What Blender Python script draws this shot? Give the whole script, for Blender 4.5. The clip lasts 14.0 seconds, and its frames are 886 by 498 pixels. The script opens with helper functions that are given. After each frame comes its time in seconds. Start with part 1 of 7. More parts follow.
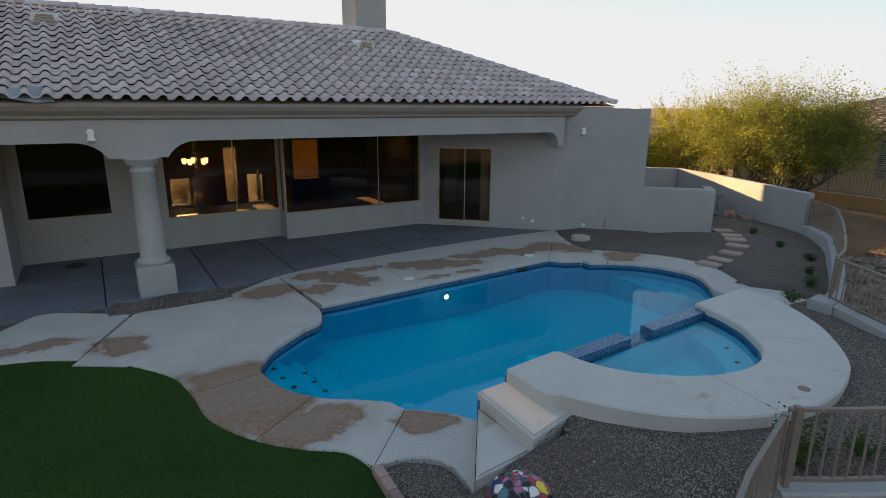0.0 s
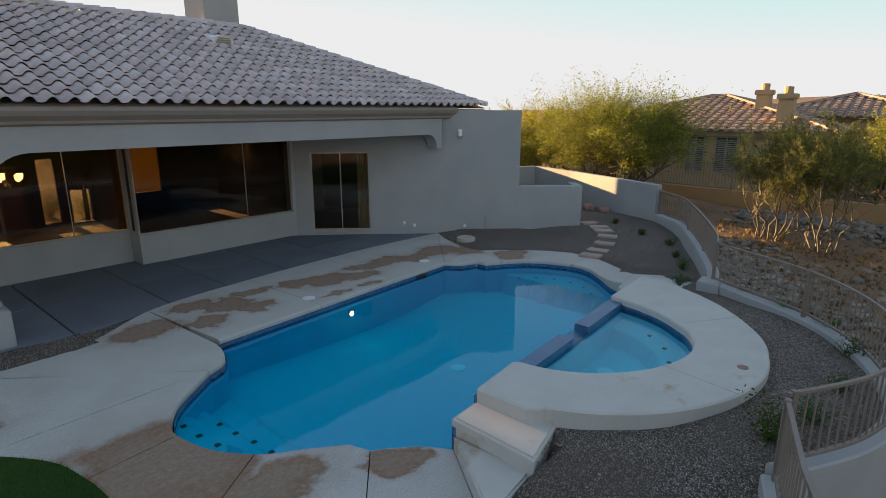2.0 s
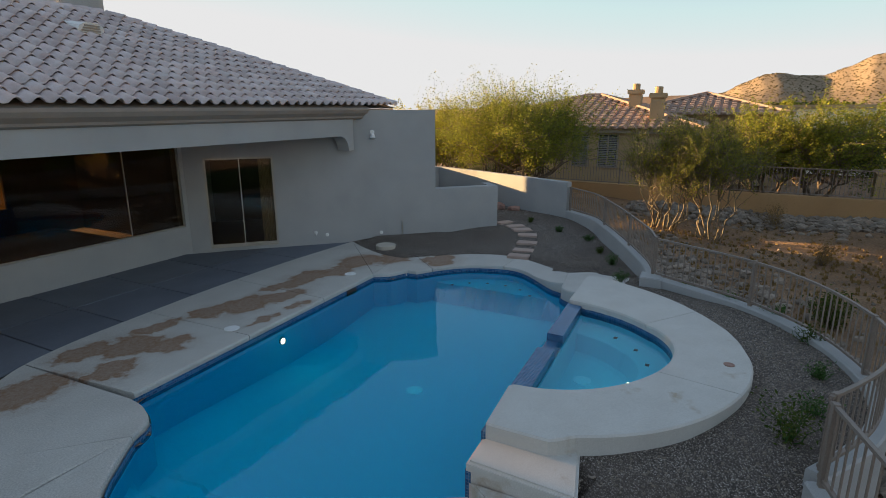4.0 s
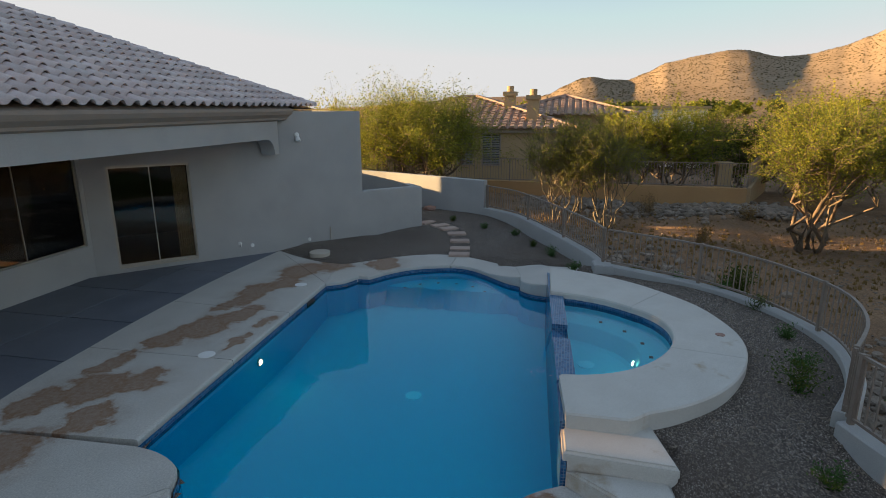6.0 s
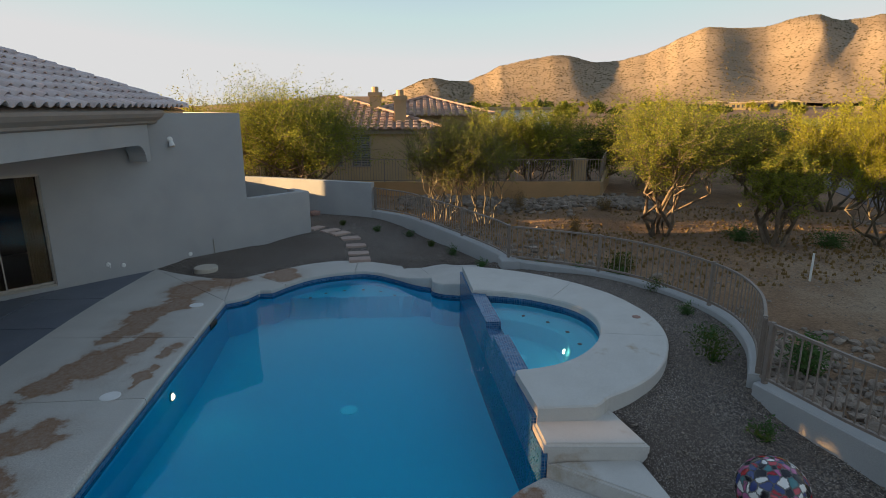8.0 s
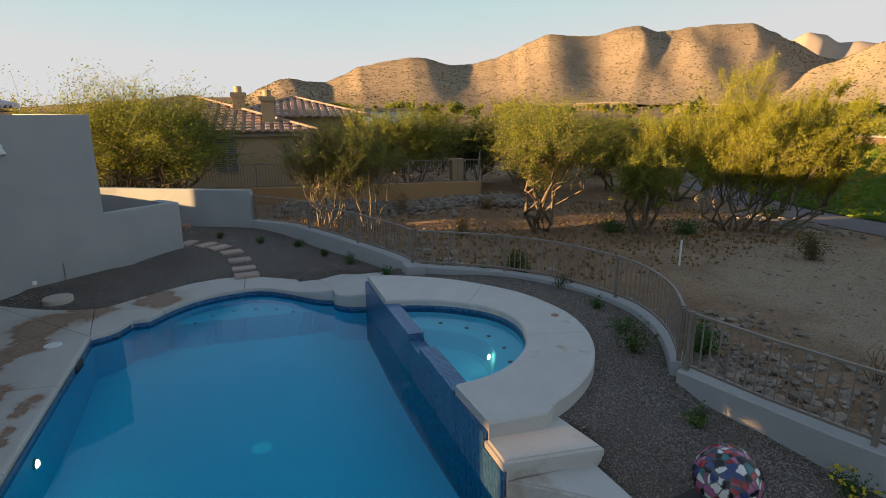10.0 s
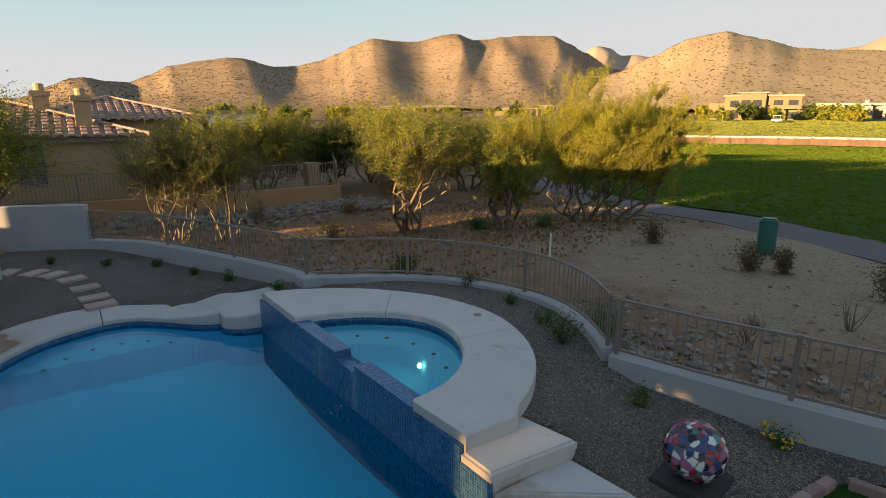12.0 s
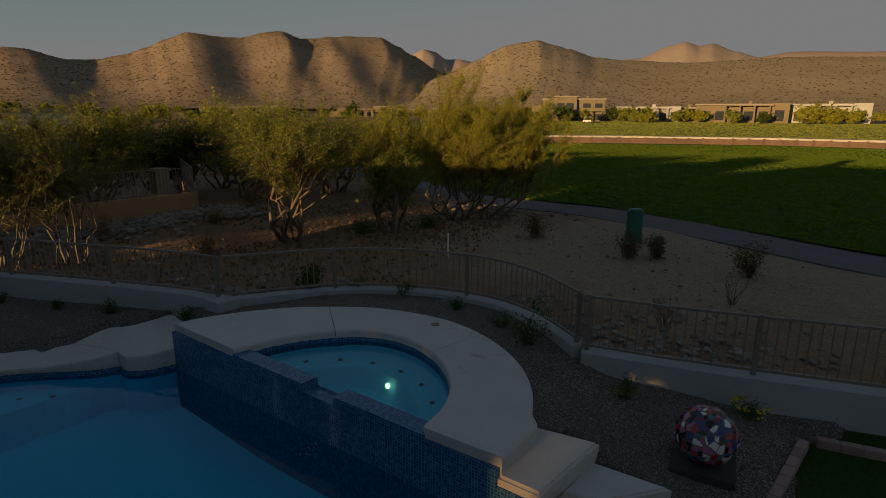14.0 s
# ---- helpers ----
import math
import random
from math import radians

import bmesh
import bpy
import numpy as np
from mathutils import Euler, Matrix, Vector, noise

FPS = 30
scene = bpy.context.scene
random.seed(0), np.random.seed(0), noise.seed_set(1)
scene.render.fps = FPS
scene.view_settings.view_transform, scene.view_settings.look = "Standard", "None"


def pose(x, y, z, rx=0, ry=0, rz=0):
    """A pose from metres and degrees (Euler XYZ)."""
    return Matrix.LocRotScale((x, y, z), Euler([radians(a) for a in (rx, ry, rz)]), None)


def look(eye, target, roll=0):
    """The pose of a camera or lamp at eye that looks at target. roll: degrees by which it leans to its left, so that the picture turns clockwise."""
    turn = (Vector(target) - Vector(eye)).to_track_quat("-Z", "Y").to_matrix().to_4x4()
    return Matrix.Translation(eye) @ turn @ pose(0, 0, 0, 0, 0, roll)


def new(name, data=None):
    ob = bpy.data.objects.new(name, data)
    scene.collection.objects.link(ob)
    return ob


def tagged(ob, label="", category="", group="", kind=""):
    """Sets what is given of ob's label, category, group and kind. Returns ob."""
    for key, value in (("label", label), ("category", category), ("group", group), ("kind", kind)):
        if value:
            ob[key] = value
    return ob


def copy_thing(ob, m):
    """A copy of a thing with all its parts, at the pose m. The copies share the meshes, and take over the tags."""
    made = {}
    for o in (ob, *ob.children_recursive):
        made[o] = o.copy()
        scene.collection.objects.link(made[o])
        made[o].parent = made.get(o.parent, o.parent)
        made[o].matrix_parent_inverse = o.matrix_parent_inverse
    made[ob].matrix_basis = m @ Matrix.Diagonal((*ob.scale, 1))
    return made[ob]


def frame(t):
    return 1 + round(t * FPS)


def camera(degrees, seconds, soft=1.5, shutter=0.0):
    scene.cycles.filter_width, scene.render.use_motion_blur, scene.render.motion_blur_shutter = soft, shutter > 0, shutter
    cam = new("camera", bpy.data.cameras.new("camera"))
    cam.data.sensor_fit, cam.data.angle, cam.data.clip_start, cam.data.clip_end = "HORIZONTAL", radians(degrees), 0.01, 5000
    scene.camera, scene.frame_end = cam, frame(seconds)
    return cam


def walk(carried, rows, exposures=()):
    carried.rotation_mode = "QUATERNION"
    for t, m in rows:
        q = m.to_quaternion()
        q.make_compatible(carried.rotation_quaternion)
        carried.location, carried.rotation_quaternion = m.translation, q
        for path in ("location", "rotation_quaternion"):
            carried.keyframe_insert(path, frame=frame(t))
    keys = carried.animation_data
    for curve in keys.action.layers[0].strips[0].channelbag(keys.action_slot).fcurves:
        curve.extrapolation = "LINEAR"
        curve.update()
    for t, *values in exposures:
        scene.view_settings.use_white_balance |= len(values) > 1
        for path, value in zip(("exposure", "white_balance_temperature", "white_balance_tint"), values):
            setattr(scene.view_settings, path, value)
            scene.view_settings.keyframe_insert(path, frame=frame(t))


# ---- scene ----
cam = camera(77.1, 14.0, soft=0.8)
PATH = [
    (0, (0.783, -0.467, 3.701), (1.791, 1.187, 3.203), 0.3),
    (0.5, (0.459, -0.131, 3.68), (1.61, 1.429, 3.187), 0.1),
    (1, (0.212, 0.248, 3.692), (1.486, 1.708, 3.198), 0.2),
    (1.5, (0.078, 0.586, 3.702), (1.447, 1.959, 3.21), 0.2),
    (2, (0.091, 0.906, 3.705), (1.544, 2.19, 3.215), 0.1),
    (2.5, (0.197, 1.219, 3.697), (1.717, 2.424, 3.209), 0.2),
    (3, (0.272, 1.555, 3.692), (1.854, 2.675, 3.203), -0.0),
    (5.5, (-0.62, 4.057, 3.716), (1.239, 4.606, 3.226), -0.1),
    (6, (-0.777, 4.58, 3.741), (1.114, 5.004, 3.249), -0.1),
    (6.5, (-0.857, 4.992, 3.758), (1.051, 5.328, 3.265), -0.1),
    (7, (-0.85, 5.276, 3.757), (1.076, 5.496, 3.264), 0.0),
    (7.5, (-0.838, 5.555, 3.789), (1.098, 5.629, 3.294), 0.1),
    (8, (-0.759, 5.783, 3.788), (1.177, 5.689, 3.295), 0.0),
    (8.2, (-0.723, 5.861, 3.776), (1.209, 5.704, 3.285), -0.0),
    (10.5, (0.057, 6.607, 3.763), (1.879, 5.94, 3.276), -0.1),
    (11, (0.24, 6.837, 3.737), (2.007, 6.035, 3.254), -0.1),
    (11.5, (0.465, 7.099, 3.723), (2.157, 6.148, 3.241), -0.1),
    (12, (0.746, 7.389, 3.693), (2.362, 6.311, 3.215), -0.0),
    (12.5, (1.077, 7.721, 3.679), (2.612, 6.529, 3.205), -0.0),
    (13, (1.468, 8.07, 3.673), (2.915, 6.774, 3.197), 0.1),
    (13.5, (1.867, 8.276, 3.673), (3.212, 6.875, 3.197), 0.1),
    (14, (2.251, 8.339, 3.67), (3.488, 6.84, 3.196), 0.3),
]
# the film darkens to black over its last second
LIGHT, KELVIN = 2.2, 6500
walk(cam, [(t, look(eye, target, roll)) for t, eye, target, roll in PATH],
     [(t, LIGHT + s, KELVIN, 10) for t, s in ((0.0, 0.05), (3.0, 0.0), (6.5, -0.15), (11.0, -0.22), (13.1, -0.2), (13.3, -0.5), (13.5, -1.15), (13.8, -1.7), (14.0, -2.1))])
# ---- world, sun, exposure ----
SUN_AZ, SUN_EL = 1.0, 5.5          # degrees from +y towards +x, and above the horizon
world = bpy.data.worlds.new("sky")
scene.world = world
world.use_nodes = True
wn = world.node_tree
sky = wn.nodes.new("ShaderNodeTexSky")
sky.sky_type = 'NISHITA'
sky.sun_disc = False
sky.sun_elevation = radians(SUN_EL)
sky.sun_rotation = radians(SUN_AZ)
sky.air_density, sky.dust_density, sky.ozone_density = 0.6, 0.0, 1.2
wn.nodes["Background"].inputs["Strength"].default_value = 0.12
# thin high haze evens the sky out: the dome gains on the horizon, and the glow round the sun is a flat white veil
split, join = wn.nodes.new("ShaderNodeSeparateColor"), wn.nodes.new("ShaderNodeCombineColor")
wn.links.new(sky.outputs[0], split.inputs[0])
for k, gain in enumerate((1.04, 1.01, 1.0)):
    even, scale, veil = (wn.nodes.new("ShaderNodeMath") for _ in range(3))
    even.operation, even.inputs[1].default_value = 'POWER', 0.52
    scale.operation, scale.inputs[1].default_value = 'MULTIPLY', gain
    veil.operation, veil.inputs[1].default_value = 'MINIMUM', 1.5
    wn.links.new(split.outputs[k], even.inputs[0])
    wn.links.new(even.outputs[0], scale.inputs[0])
    wn.links.new(scale.outputs[0], veil.inputs[0])
    wn.links.new(veil.outputs[0], join.inputs[k])
wn.links.new(join.outputs[0], wn.nodes["Background"].inputs["Color"])
sun = new("sun", bpy.data.lights.new("sun", 'SUN'))
sun.data.energy, sun.data.angle, sun.data.color = 5.0, radians(0.6), (1.0, 0.64, 0.29)
to_sun = Vector((math.sin(radians(SUN_AZ)) * math.cos(radians(SUN_EL)), math.cos(radians(SUN_AZ)) * math.cos(radians(SUN_EL)), math.sin(radians(SUN_EL))))
sun.matrix_world = look((0, 60, 40), Vector((0, 60, 40)) - to_sun)

# ---- materials ----
def nodes_of(name):
    m = bpy.data.materials.new(name)
    m.use_nodes = True
    nt = m.node_tree
    return m, nt, nt.nodes["Principled BSDF"]


def noise_node(nt, scale, detail=4.0, rough=0.55, vec=None):
    n = nt.nodes.new("ShaderNodeTexNoise")
    n.inputs["Scale"].default_value, n.inputs["Detail"].default_value, n.inputs["Roughness"].default_value = scale, detail, rough
    if vec is None:
        g = nt.nodes.new("ShaderNodeNewGeometry")
        vec = g.outputs["Position"]
    nt.links.new(vec, n.inputs["Vector"])
    return n


def ramp(nt, src, stops):
    r = nt.nodes.new("ShaderNodeValToRGB")
    el = r.color_ramp.elements
    while len(el) < len(stops):
        el.new(0.5)
    for e, (p, c) in zip(el, stops):
        e.position, e.color = p, (*c, 1) if len(c) == 3 else (c[0], c[0], c[0], 1)
    nt.links.new(src, r.inputs["Fac"])
    return r.outputs["Color"]


def mixed(nt, fac, a, b, mode='MIX'):
    m = nt.nodes.new("ShaderNodeMix")
    m.data_type, m.blend_type = 'RGBA', mode
    for sock, v in ((m.inputs["Factor"], fac), (m.inputs[6], a), (m.inputs[7], b)):
        if isinstance(v, (int, float)):
            sock.default_value = v
        elif isinstance(v, tuple):
            sock.default_value = (*v, 1)
        else:
            nt.links.new(v, sock)
    return m.outputs[2]


def bumped(nt, bsdf, height, strength, dist=0.02):
    b = nt.nodes.new("ShaderNodeBump")
    b.inputs["Strength"].default_value, b.inputs["Distance"].default_value = strength, dist
    nt.links.new(height, b.inputs["Height"])
    nt.links.new(b.outputs[0], bsdf.inputs["Normal"])


def surface(name, c1, c2, scale=3.0, fine=60.0, rough=0.85, bump=0.3, dist=0.01, stain=None, stain_scale=0.6, stain_at=(0.52, 0.62), vary=0.0, island=False, metal=0.0, spec=0.5):
    """Two colours mixed by a coarse noise, a fine grain, perhaps stains, and a little relief."""
    m, nt, b = nodes_of(name)
    coarse, grain = noise_node(nt, scale), noise_node(nt, fine, 6.0)
    col = mixed(nt, ramp(nt, coarse.outputs["Fac"], [(0.3, (0,)), (0.7, (1,))]), c1, c2)
    col = mixed(nt, 0.35, col, ramp(nt, grain.outputs["Fac"], [(0.25, (0.35,)), (0.75, (0.75,))]), 'OVERLAY')
    if stain:
        s = noise_node(nt, stain_scale, 6.0, 0.62)
        col = mixed(nt, ramp(nt, s.outputs["Fac"], [(stain_at[0], (0,)), (stain_at[1], (1,))]), col, stain)
    if vary:
        if island:
            rnd = nt.nodes.new("ShaderNodeNewGeometry").outputs["Random Per Island"]
        else:
            rnd = nt.nodes.new("ShaderNodeObjectInfo").outputs["Random"]
        col = mixed(nt, 1.0, col, ramp(nt, rnd, [(0, (1 - vary,)), (1, (1.0,))]), 'MULTIPLY')
    nt.links.new(col, b.inputs["Base Color"])
    b.inputs["Roughness"].default_value, b.inputs["Metallic"].default_value = rough, metal
    b.inputs["Specular IOR Level"].default_value = spec
    bumped(nt, b, grain.outputs["Fac"], bump, dist)
    return m


stucco = surface("stucco", (0.325, 0.328, 0.328), (0.37, 0.37, 0.367), 1.3, 90, 0.92, 0.5, 0.006, stain=(0.40, 0.40, 0.395), stain_scale=0.5, stain_at=(0.5, 0.75))
stucco_tan = surface("stucco_tan", (0.36, 0.26, 0.15), (0.41, 0.30, 0.175), 0.8, 40, 0.92, 0.4)
stucco_white = surface("stucco_white", (0.70, 0.68, 0.62), (0.62, 0.58, 0.50), 0.3, 10, 0.9, 0.2)
fascia_paint = surface("fascia_paint", (0.30, 0.25, 0.215), (0.26, 0.22, 0.19), 2.0, 70, 0.8, 0.2)
STAINS = [(4.5, 11.2, 0.34, 0.30), (4.95, 10.8, 0.40, 0.34), (5.3, 10.3, 0.34, 0.32), (5.7, 11.1, 0.40, 0.15), (4.24, 10.22, 0.34, 0.23), (6.75, 10.95, 0.50, 0.20), (7.3, 10.66, 0.56, 0.34), (7.95, 10.46, 0.47, 0.23),
          (8.4, 11.0, 0.38, 0.18), (9.12, 10.8, 0.69, 0.32), (9.9, 10.56, 0.47, 0.23), (7.74, 9.78, 0.25, 0.11), (6.76, 9.8, 0.36, 0.10), (3.4, 10.6, 0.56, 0.34), (11.6, 10.0, 0.56, 0.34), (10.9, 10.6, 0.56, 0.40), (11.9, 8.9, 0.45, 0.34),
          (2.0, 6.6, 0.81, 0.92), (2.55, 5.42, 0.62, 0.37), (-0.66, 9.78, 0.78, 0.18), (0.66, 9.2, 0.34, 0.41), (3.75, 4.8, 0.29, 0.21)]


def deck_material():
    """Pale coating, worn and speckled, with brown damp patches where water has dried."""
    m, nt, b = nodes_of("deck_coat")
    geo = nt.nodes.new("ShaderNodeNewGeometry")
    coarse, grain, blot = noise_node(nt, 1.5), noise_node(nt, 48, 9.0, 0.75), noise_node(nt, 6.0, 5.0)
    col = mixed(nt, ramp(nt, coarse.outputs["Fac"], [(0.3, (0,)), (0.7, (1,))]), (0.51, 0.49, 0.455), (0.44, 0.42, 0.385))
    col = mixed(nt, ramp(nt, blot.outputs["Fac"], [(0.55, (0,)), (0.75, (0.45,))]), col, (0.60, 0.56, 0.50))
    col = mixed(nt, 0.5, col, ramp(nt, grain.outputs["Fac"], [(0.3, (0.2,)), (0.7, (0.8,))]), 'OVERLAY')
    warp = noise_node(nt, 1.9, 6.0, 0.62)
    sub = nt.nodes.new("ShaderNodeVectorMath")
    sub.operation, sub.inputs[1].default_value = 'SUBTRACT', (0.5, 0.5, 0.5)
    nt.links.new(warp.outputs["Color"], sub.inputs[0])
    scl = nt.nodes.new("ShaderNodeVectorMath")
    scl.operation, scl.inputs["Scale"].default_value = 'SCALE', 1.0
    nt.links.new(sub.outputs[0], scl.inputs[0])
    pos = nt.nodes.new("ShaderNodeVectorMath")
    pos.operation = 'ADD'
    nt.links.new(geo.outputs["Position"], pos.inputs[0])
    nt.links.new(scl.outputs[0], pos.inputs[1])
    best = None
    for x, y, rx, ry in STAINS:
        a, k, ln = (nt.nodes.new("ShaderNodeVectorMath") for _ in range(3))
        a.operation, a.inputs[1].default_value = 'SUBTRACT', (x, y, 0)
        k.operation, k.inputs[1].default_value = 'MULTIPLY', (1 / rx, 1 / ry, 0)
        ln.operation = 'LENGTH'
        nt.links.new(pos.outputs[0], a.inputs[0])
        nt.links.new(a.outputs[0], k.inputs[0])
        nt.links.new(k.outputs[0], ln.inputs[0])
        if best is None:
            best = ln.outputs["Value"]
        else:
            mn = nt.nodes.new("ShaderNodeMath")
            mn.operation = 'MINIMUM'
            nt.links.new(best, mn.inputs[0])
            nt.links.new(ln.outputs["Value"], mn.inputs[1])
            best = mn.outputs[0]
    half = nt.nodes.new("ShaderNodeMath")
    half.operation, half.inputs[1].default_value = 'MULTIPLY', 0.5
    nt.links.new(best, half.inputs[0])
    wet = mixed(nt, 1.0, ramp(nt, half.outputs[0], [(0.30, (0.80,)), (0.48, (0.92,)), (0.54, (0.6,)), (0.62, (0.2,)), (0.95, (0,))]), ramp(nt, noise_node(nt, 14, 8.0, 0.7).outputs["Fac"], [(0.3, (0.72,)), (0.6, (1,))]), 'MULTIPLY')
    col = mixed(nt, wet, col, (0.21, 0.098, 0.036))
    nt.links.new(col, b.inputs["Base Color"])
    b.inputs["Roughness"].default_value = 0.85
    bumped(nt, b, grain.outputs["Fac"], 0.8, 0.008)
    return m


deck_coat = deck_material()
coping_coat = surface("coping_coat", (0.53, 0.51, 0.475), (0.47, 0.45, 0.415), 1.8, 80, 0.85, 0.3, 0.004, stain=(0.36, 0.28, 0.19), stain_scale=1.3, stain_at=(0.60, 0.72))
patio_coat = surface("patio_coat", (0.14, 0.155, 0.19), (0.18, 0.195, 0.23), 0.9, 60, 0.8, 0.25, 0.006, stain=(0.16, 0.165, 0.17), stain_scale=1.4, stain_at=(0.6, 0.75), vary=0.25)
joint_dark = surface("joint_dark", (0.03, 0.028, 0.025), (0.05, 0.045, 0.04), 4, 60)
roof_tile_each = surface("roof_tile_each", (0.55, 0.445, 0.44), (0.66, 0.60, 0.61), 2.6, 50, 0.8, 0.4, 0.006, vary=0.26)
roof_tile_rest = surface("roof_tile_rest", (0.55, 0.445, 0.44), (0.66, 0.60, 0.61), 2.6, 50, 0.8, 0.4, 0.006, vary=0.26, island=True)
roof_red = surface("roof_red", (0.42, 0.26, 0.19), (0.50, 0.35, 0.27), 1.4, 30, 0.8, 0.4, 0.01, vary=0.4, island=True)
plaster_blue = surface("plaster_blue", (0.004, 0.60, 0.80), (0.004, 0.57, 0.78), 0.8, 30, 0.7, 0.1)
plaster_spa = surface("plaster_spa", (0.22, 0.74, 0.88), (0.20, 0.70, 0.85), 1.2, 30, 0.7, 0.1)
white_plastic = surface("white_plastic", (0.75, 0.75, 0.74), (0.68, 0.68, 0.66), 5, 50, 0.5, 0.05)
metal_paint = surface("metal_paint", (0.23, 0.185, 0.155), (0.19, 0.155, 0.13), 6, 80, 0.55, 0.1)
alu = surface("alu", (0.44, 0.40, 0.34), (0.38, 0.35, 0.30), 6, 80, 0.4, 0.05, metal=0.6)
bronze_frame = surface("bronze_frame", (0.05, 0.04, 0.035), (0.07, 0.06, 0.05), 6, 80, 0.5, 0.05)
bark = surface("bark", (0.12, 0.085, 0.058), (0.19, 0.14, 0.095), 6, 40, 0.9, 0.8, 0.02)
bark_pale = surface("bark_pale", (0.11, 0.086, 0.056), (0.17, 0.136, 0.086), 5, 40, 0.85, 0.6, 0.01)
rock = surface("rock", (0.22, 0.17, 0.13), (0.34, 0.28, 0.225), 2.5, 25, 0.92, 0.8, 0.03, vary=0.45, island=True)
rock_red = surface("rock_red", (0.26, 0.15, 0.12), (0.32, 0.20, 0.16), 2.5, 25, 0.92, 0.8, 0.03)
paver_pink = surface("paver_pink", (0.42, 0.31, 0.26), (0.48, 0.37, 0.31), 3, 60, 0.9, 0.5, 0.01, vary=0.2)
brick_edge = surface("brick_edge", (0.33, 0.22, 0.19), (0.40, 0.28, 0.24), 4, 70, 0.9, 0.5, 0.01, vary=0.3)


def dirt_material():
    """Brown stony soil, with a broad spread of paler sand beside the cart path."""
    m, nt, b = nodes_of("dirt")
    geo = nt.nodes.new("ShaderNodeNewGeometry")
    coarse, grain, clod = noise_node(nt, 0.6, 6.0, 0.6), noise_node(nt, 16, 8.0, 0.7), noise_node(nt, 3.5, 6.0, 0.6)
    soil = mixed(nt, ramp(nt, coarse.outputs["Fac"], [(0.35, (0,)), (0.65, (1,))]), (0.32, 0.205, 0.125), (0.22, 0.142, 0.09))
    sand = mixed(nt, ramp(nt, clod.outputs["Fac"], [(0.35, (0,)), (0.65, (1,))]), (0.36, 0.28, 0.20), (0.31, 0.238, 0.168))
    a, k, ln = (nt.nodes.new("ShaderNodeVectorMath") for _ in range(3))
    a.operation, a.inputs[1].default_value = 'SUBTRACT', (7.0, -9.0, 0)
    k.operation, k.inputs[1].default_value = 'MULTIPLY', (1 / 9.0, 1 / 6.0, 0)
    ln.operation = 'LENGTH'
    nt.links.new(geo.outputs["Position"], a.inputs[0])
    nt.links.new(a.outputs[0], k.inputs[0])
    nt.links.new(k.outputs[0], ln.inputs[0])
    edge_ = nt.nodes.new("ShaderNodeMath")
    edge_.operation = 'ADD'
    nt.links.new(ln.outputs["Value"], edge_.inputs[0])
    nt.links.new(coarse.outputs["Fac"], edge_.inputs[1])
    half = nt.nodes.new("ShaderNodeMath")
    half.operation, half.inputs[1].default_value = 'MULTIPLY', 0.5
    nt.links.new(edge_.outputs[0], half.inputs[0])
    col = mixed(nt, ramp(nt, half.outputs[0], [(0.60, (1,)), (0.85, (0,))]), soil, sand)
    col = mixed(nt, 0.6, col, ramp(nt, grain.outputs["Fac"], [(0.3, (0.2,)), (0.7, (0.8,))]), 'OVERLAY')
    nt.links.new(col, b.inputs["Base Color"])
    b.inputs["Roughness"].default_value = 0.95
    b.inputs["Specular IOR Level"].default_value = 0.1
    bumped(nt, b, grain.outputs["Fac"], 1.0, 0.06)
    return m


dirt = dirt_material()
asphalt = surface("asphalt", (0.10, 0.083, 0.088), (0.125, 0.105, 0.108), 1.0, 80, 0.9, 0.4)
concrete = surface("concrete", (0.50, 0.45, 0.38), (0.42, 0.38, 0.32), 1.0, 40, 0.9, 0.3)
wood_wall = surface("wood_wall", (0.13, 0.075, 0.05), (0.18, 0.11, 0.07), 1.2, 20, 0.9, 0.4, vary=0.3)
green_plastic = surface("green_plastic", (0.015, 0.10, 0.075), (0.02, 0.12, 0.09), 4, 40, 0.45, 0.1)
floor_in = surface("floor_in", (0.44, 0.31, 0.18), (0.50, 0.36, 0.21), 1.5, 30, 0.5, 0.1)
# indoor walls and ceilings: the dimness of the rooms is put into this colour
wall_in_dim = surface("wall_in_dim", (0.09, 0.068, 0.047), (0.11, 0.082, 0.056), 1, 30, 0.9, 0.1)
wood_dark = surface("wood_dark", (0.10, 0.05, 0.03), (0.14, 0.07, 0.04), 3, 30, 0.5, 0.1)
curtain_cloth = surface("curtain_cloth", (0.42, 0.33, 0.20), (0.48, 0.38, 0.24), 3, 80, 0.95, 0.3)
steel = surface("steel", (0.55, 0.55, 0.55), (0.48, 0.48, 0.48), 5, 60, 0.35, 0.05, metal=0.9)
tar_foil = surface("tar_foil", (0.30, 0.33, 0.34), (0.2, 0.22, 0.23), 5, 40, 0.4, 0.3, metal=0.4)


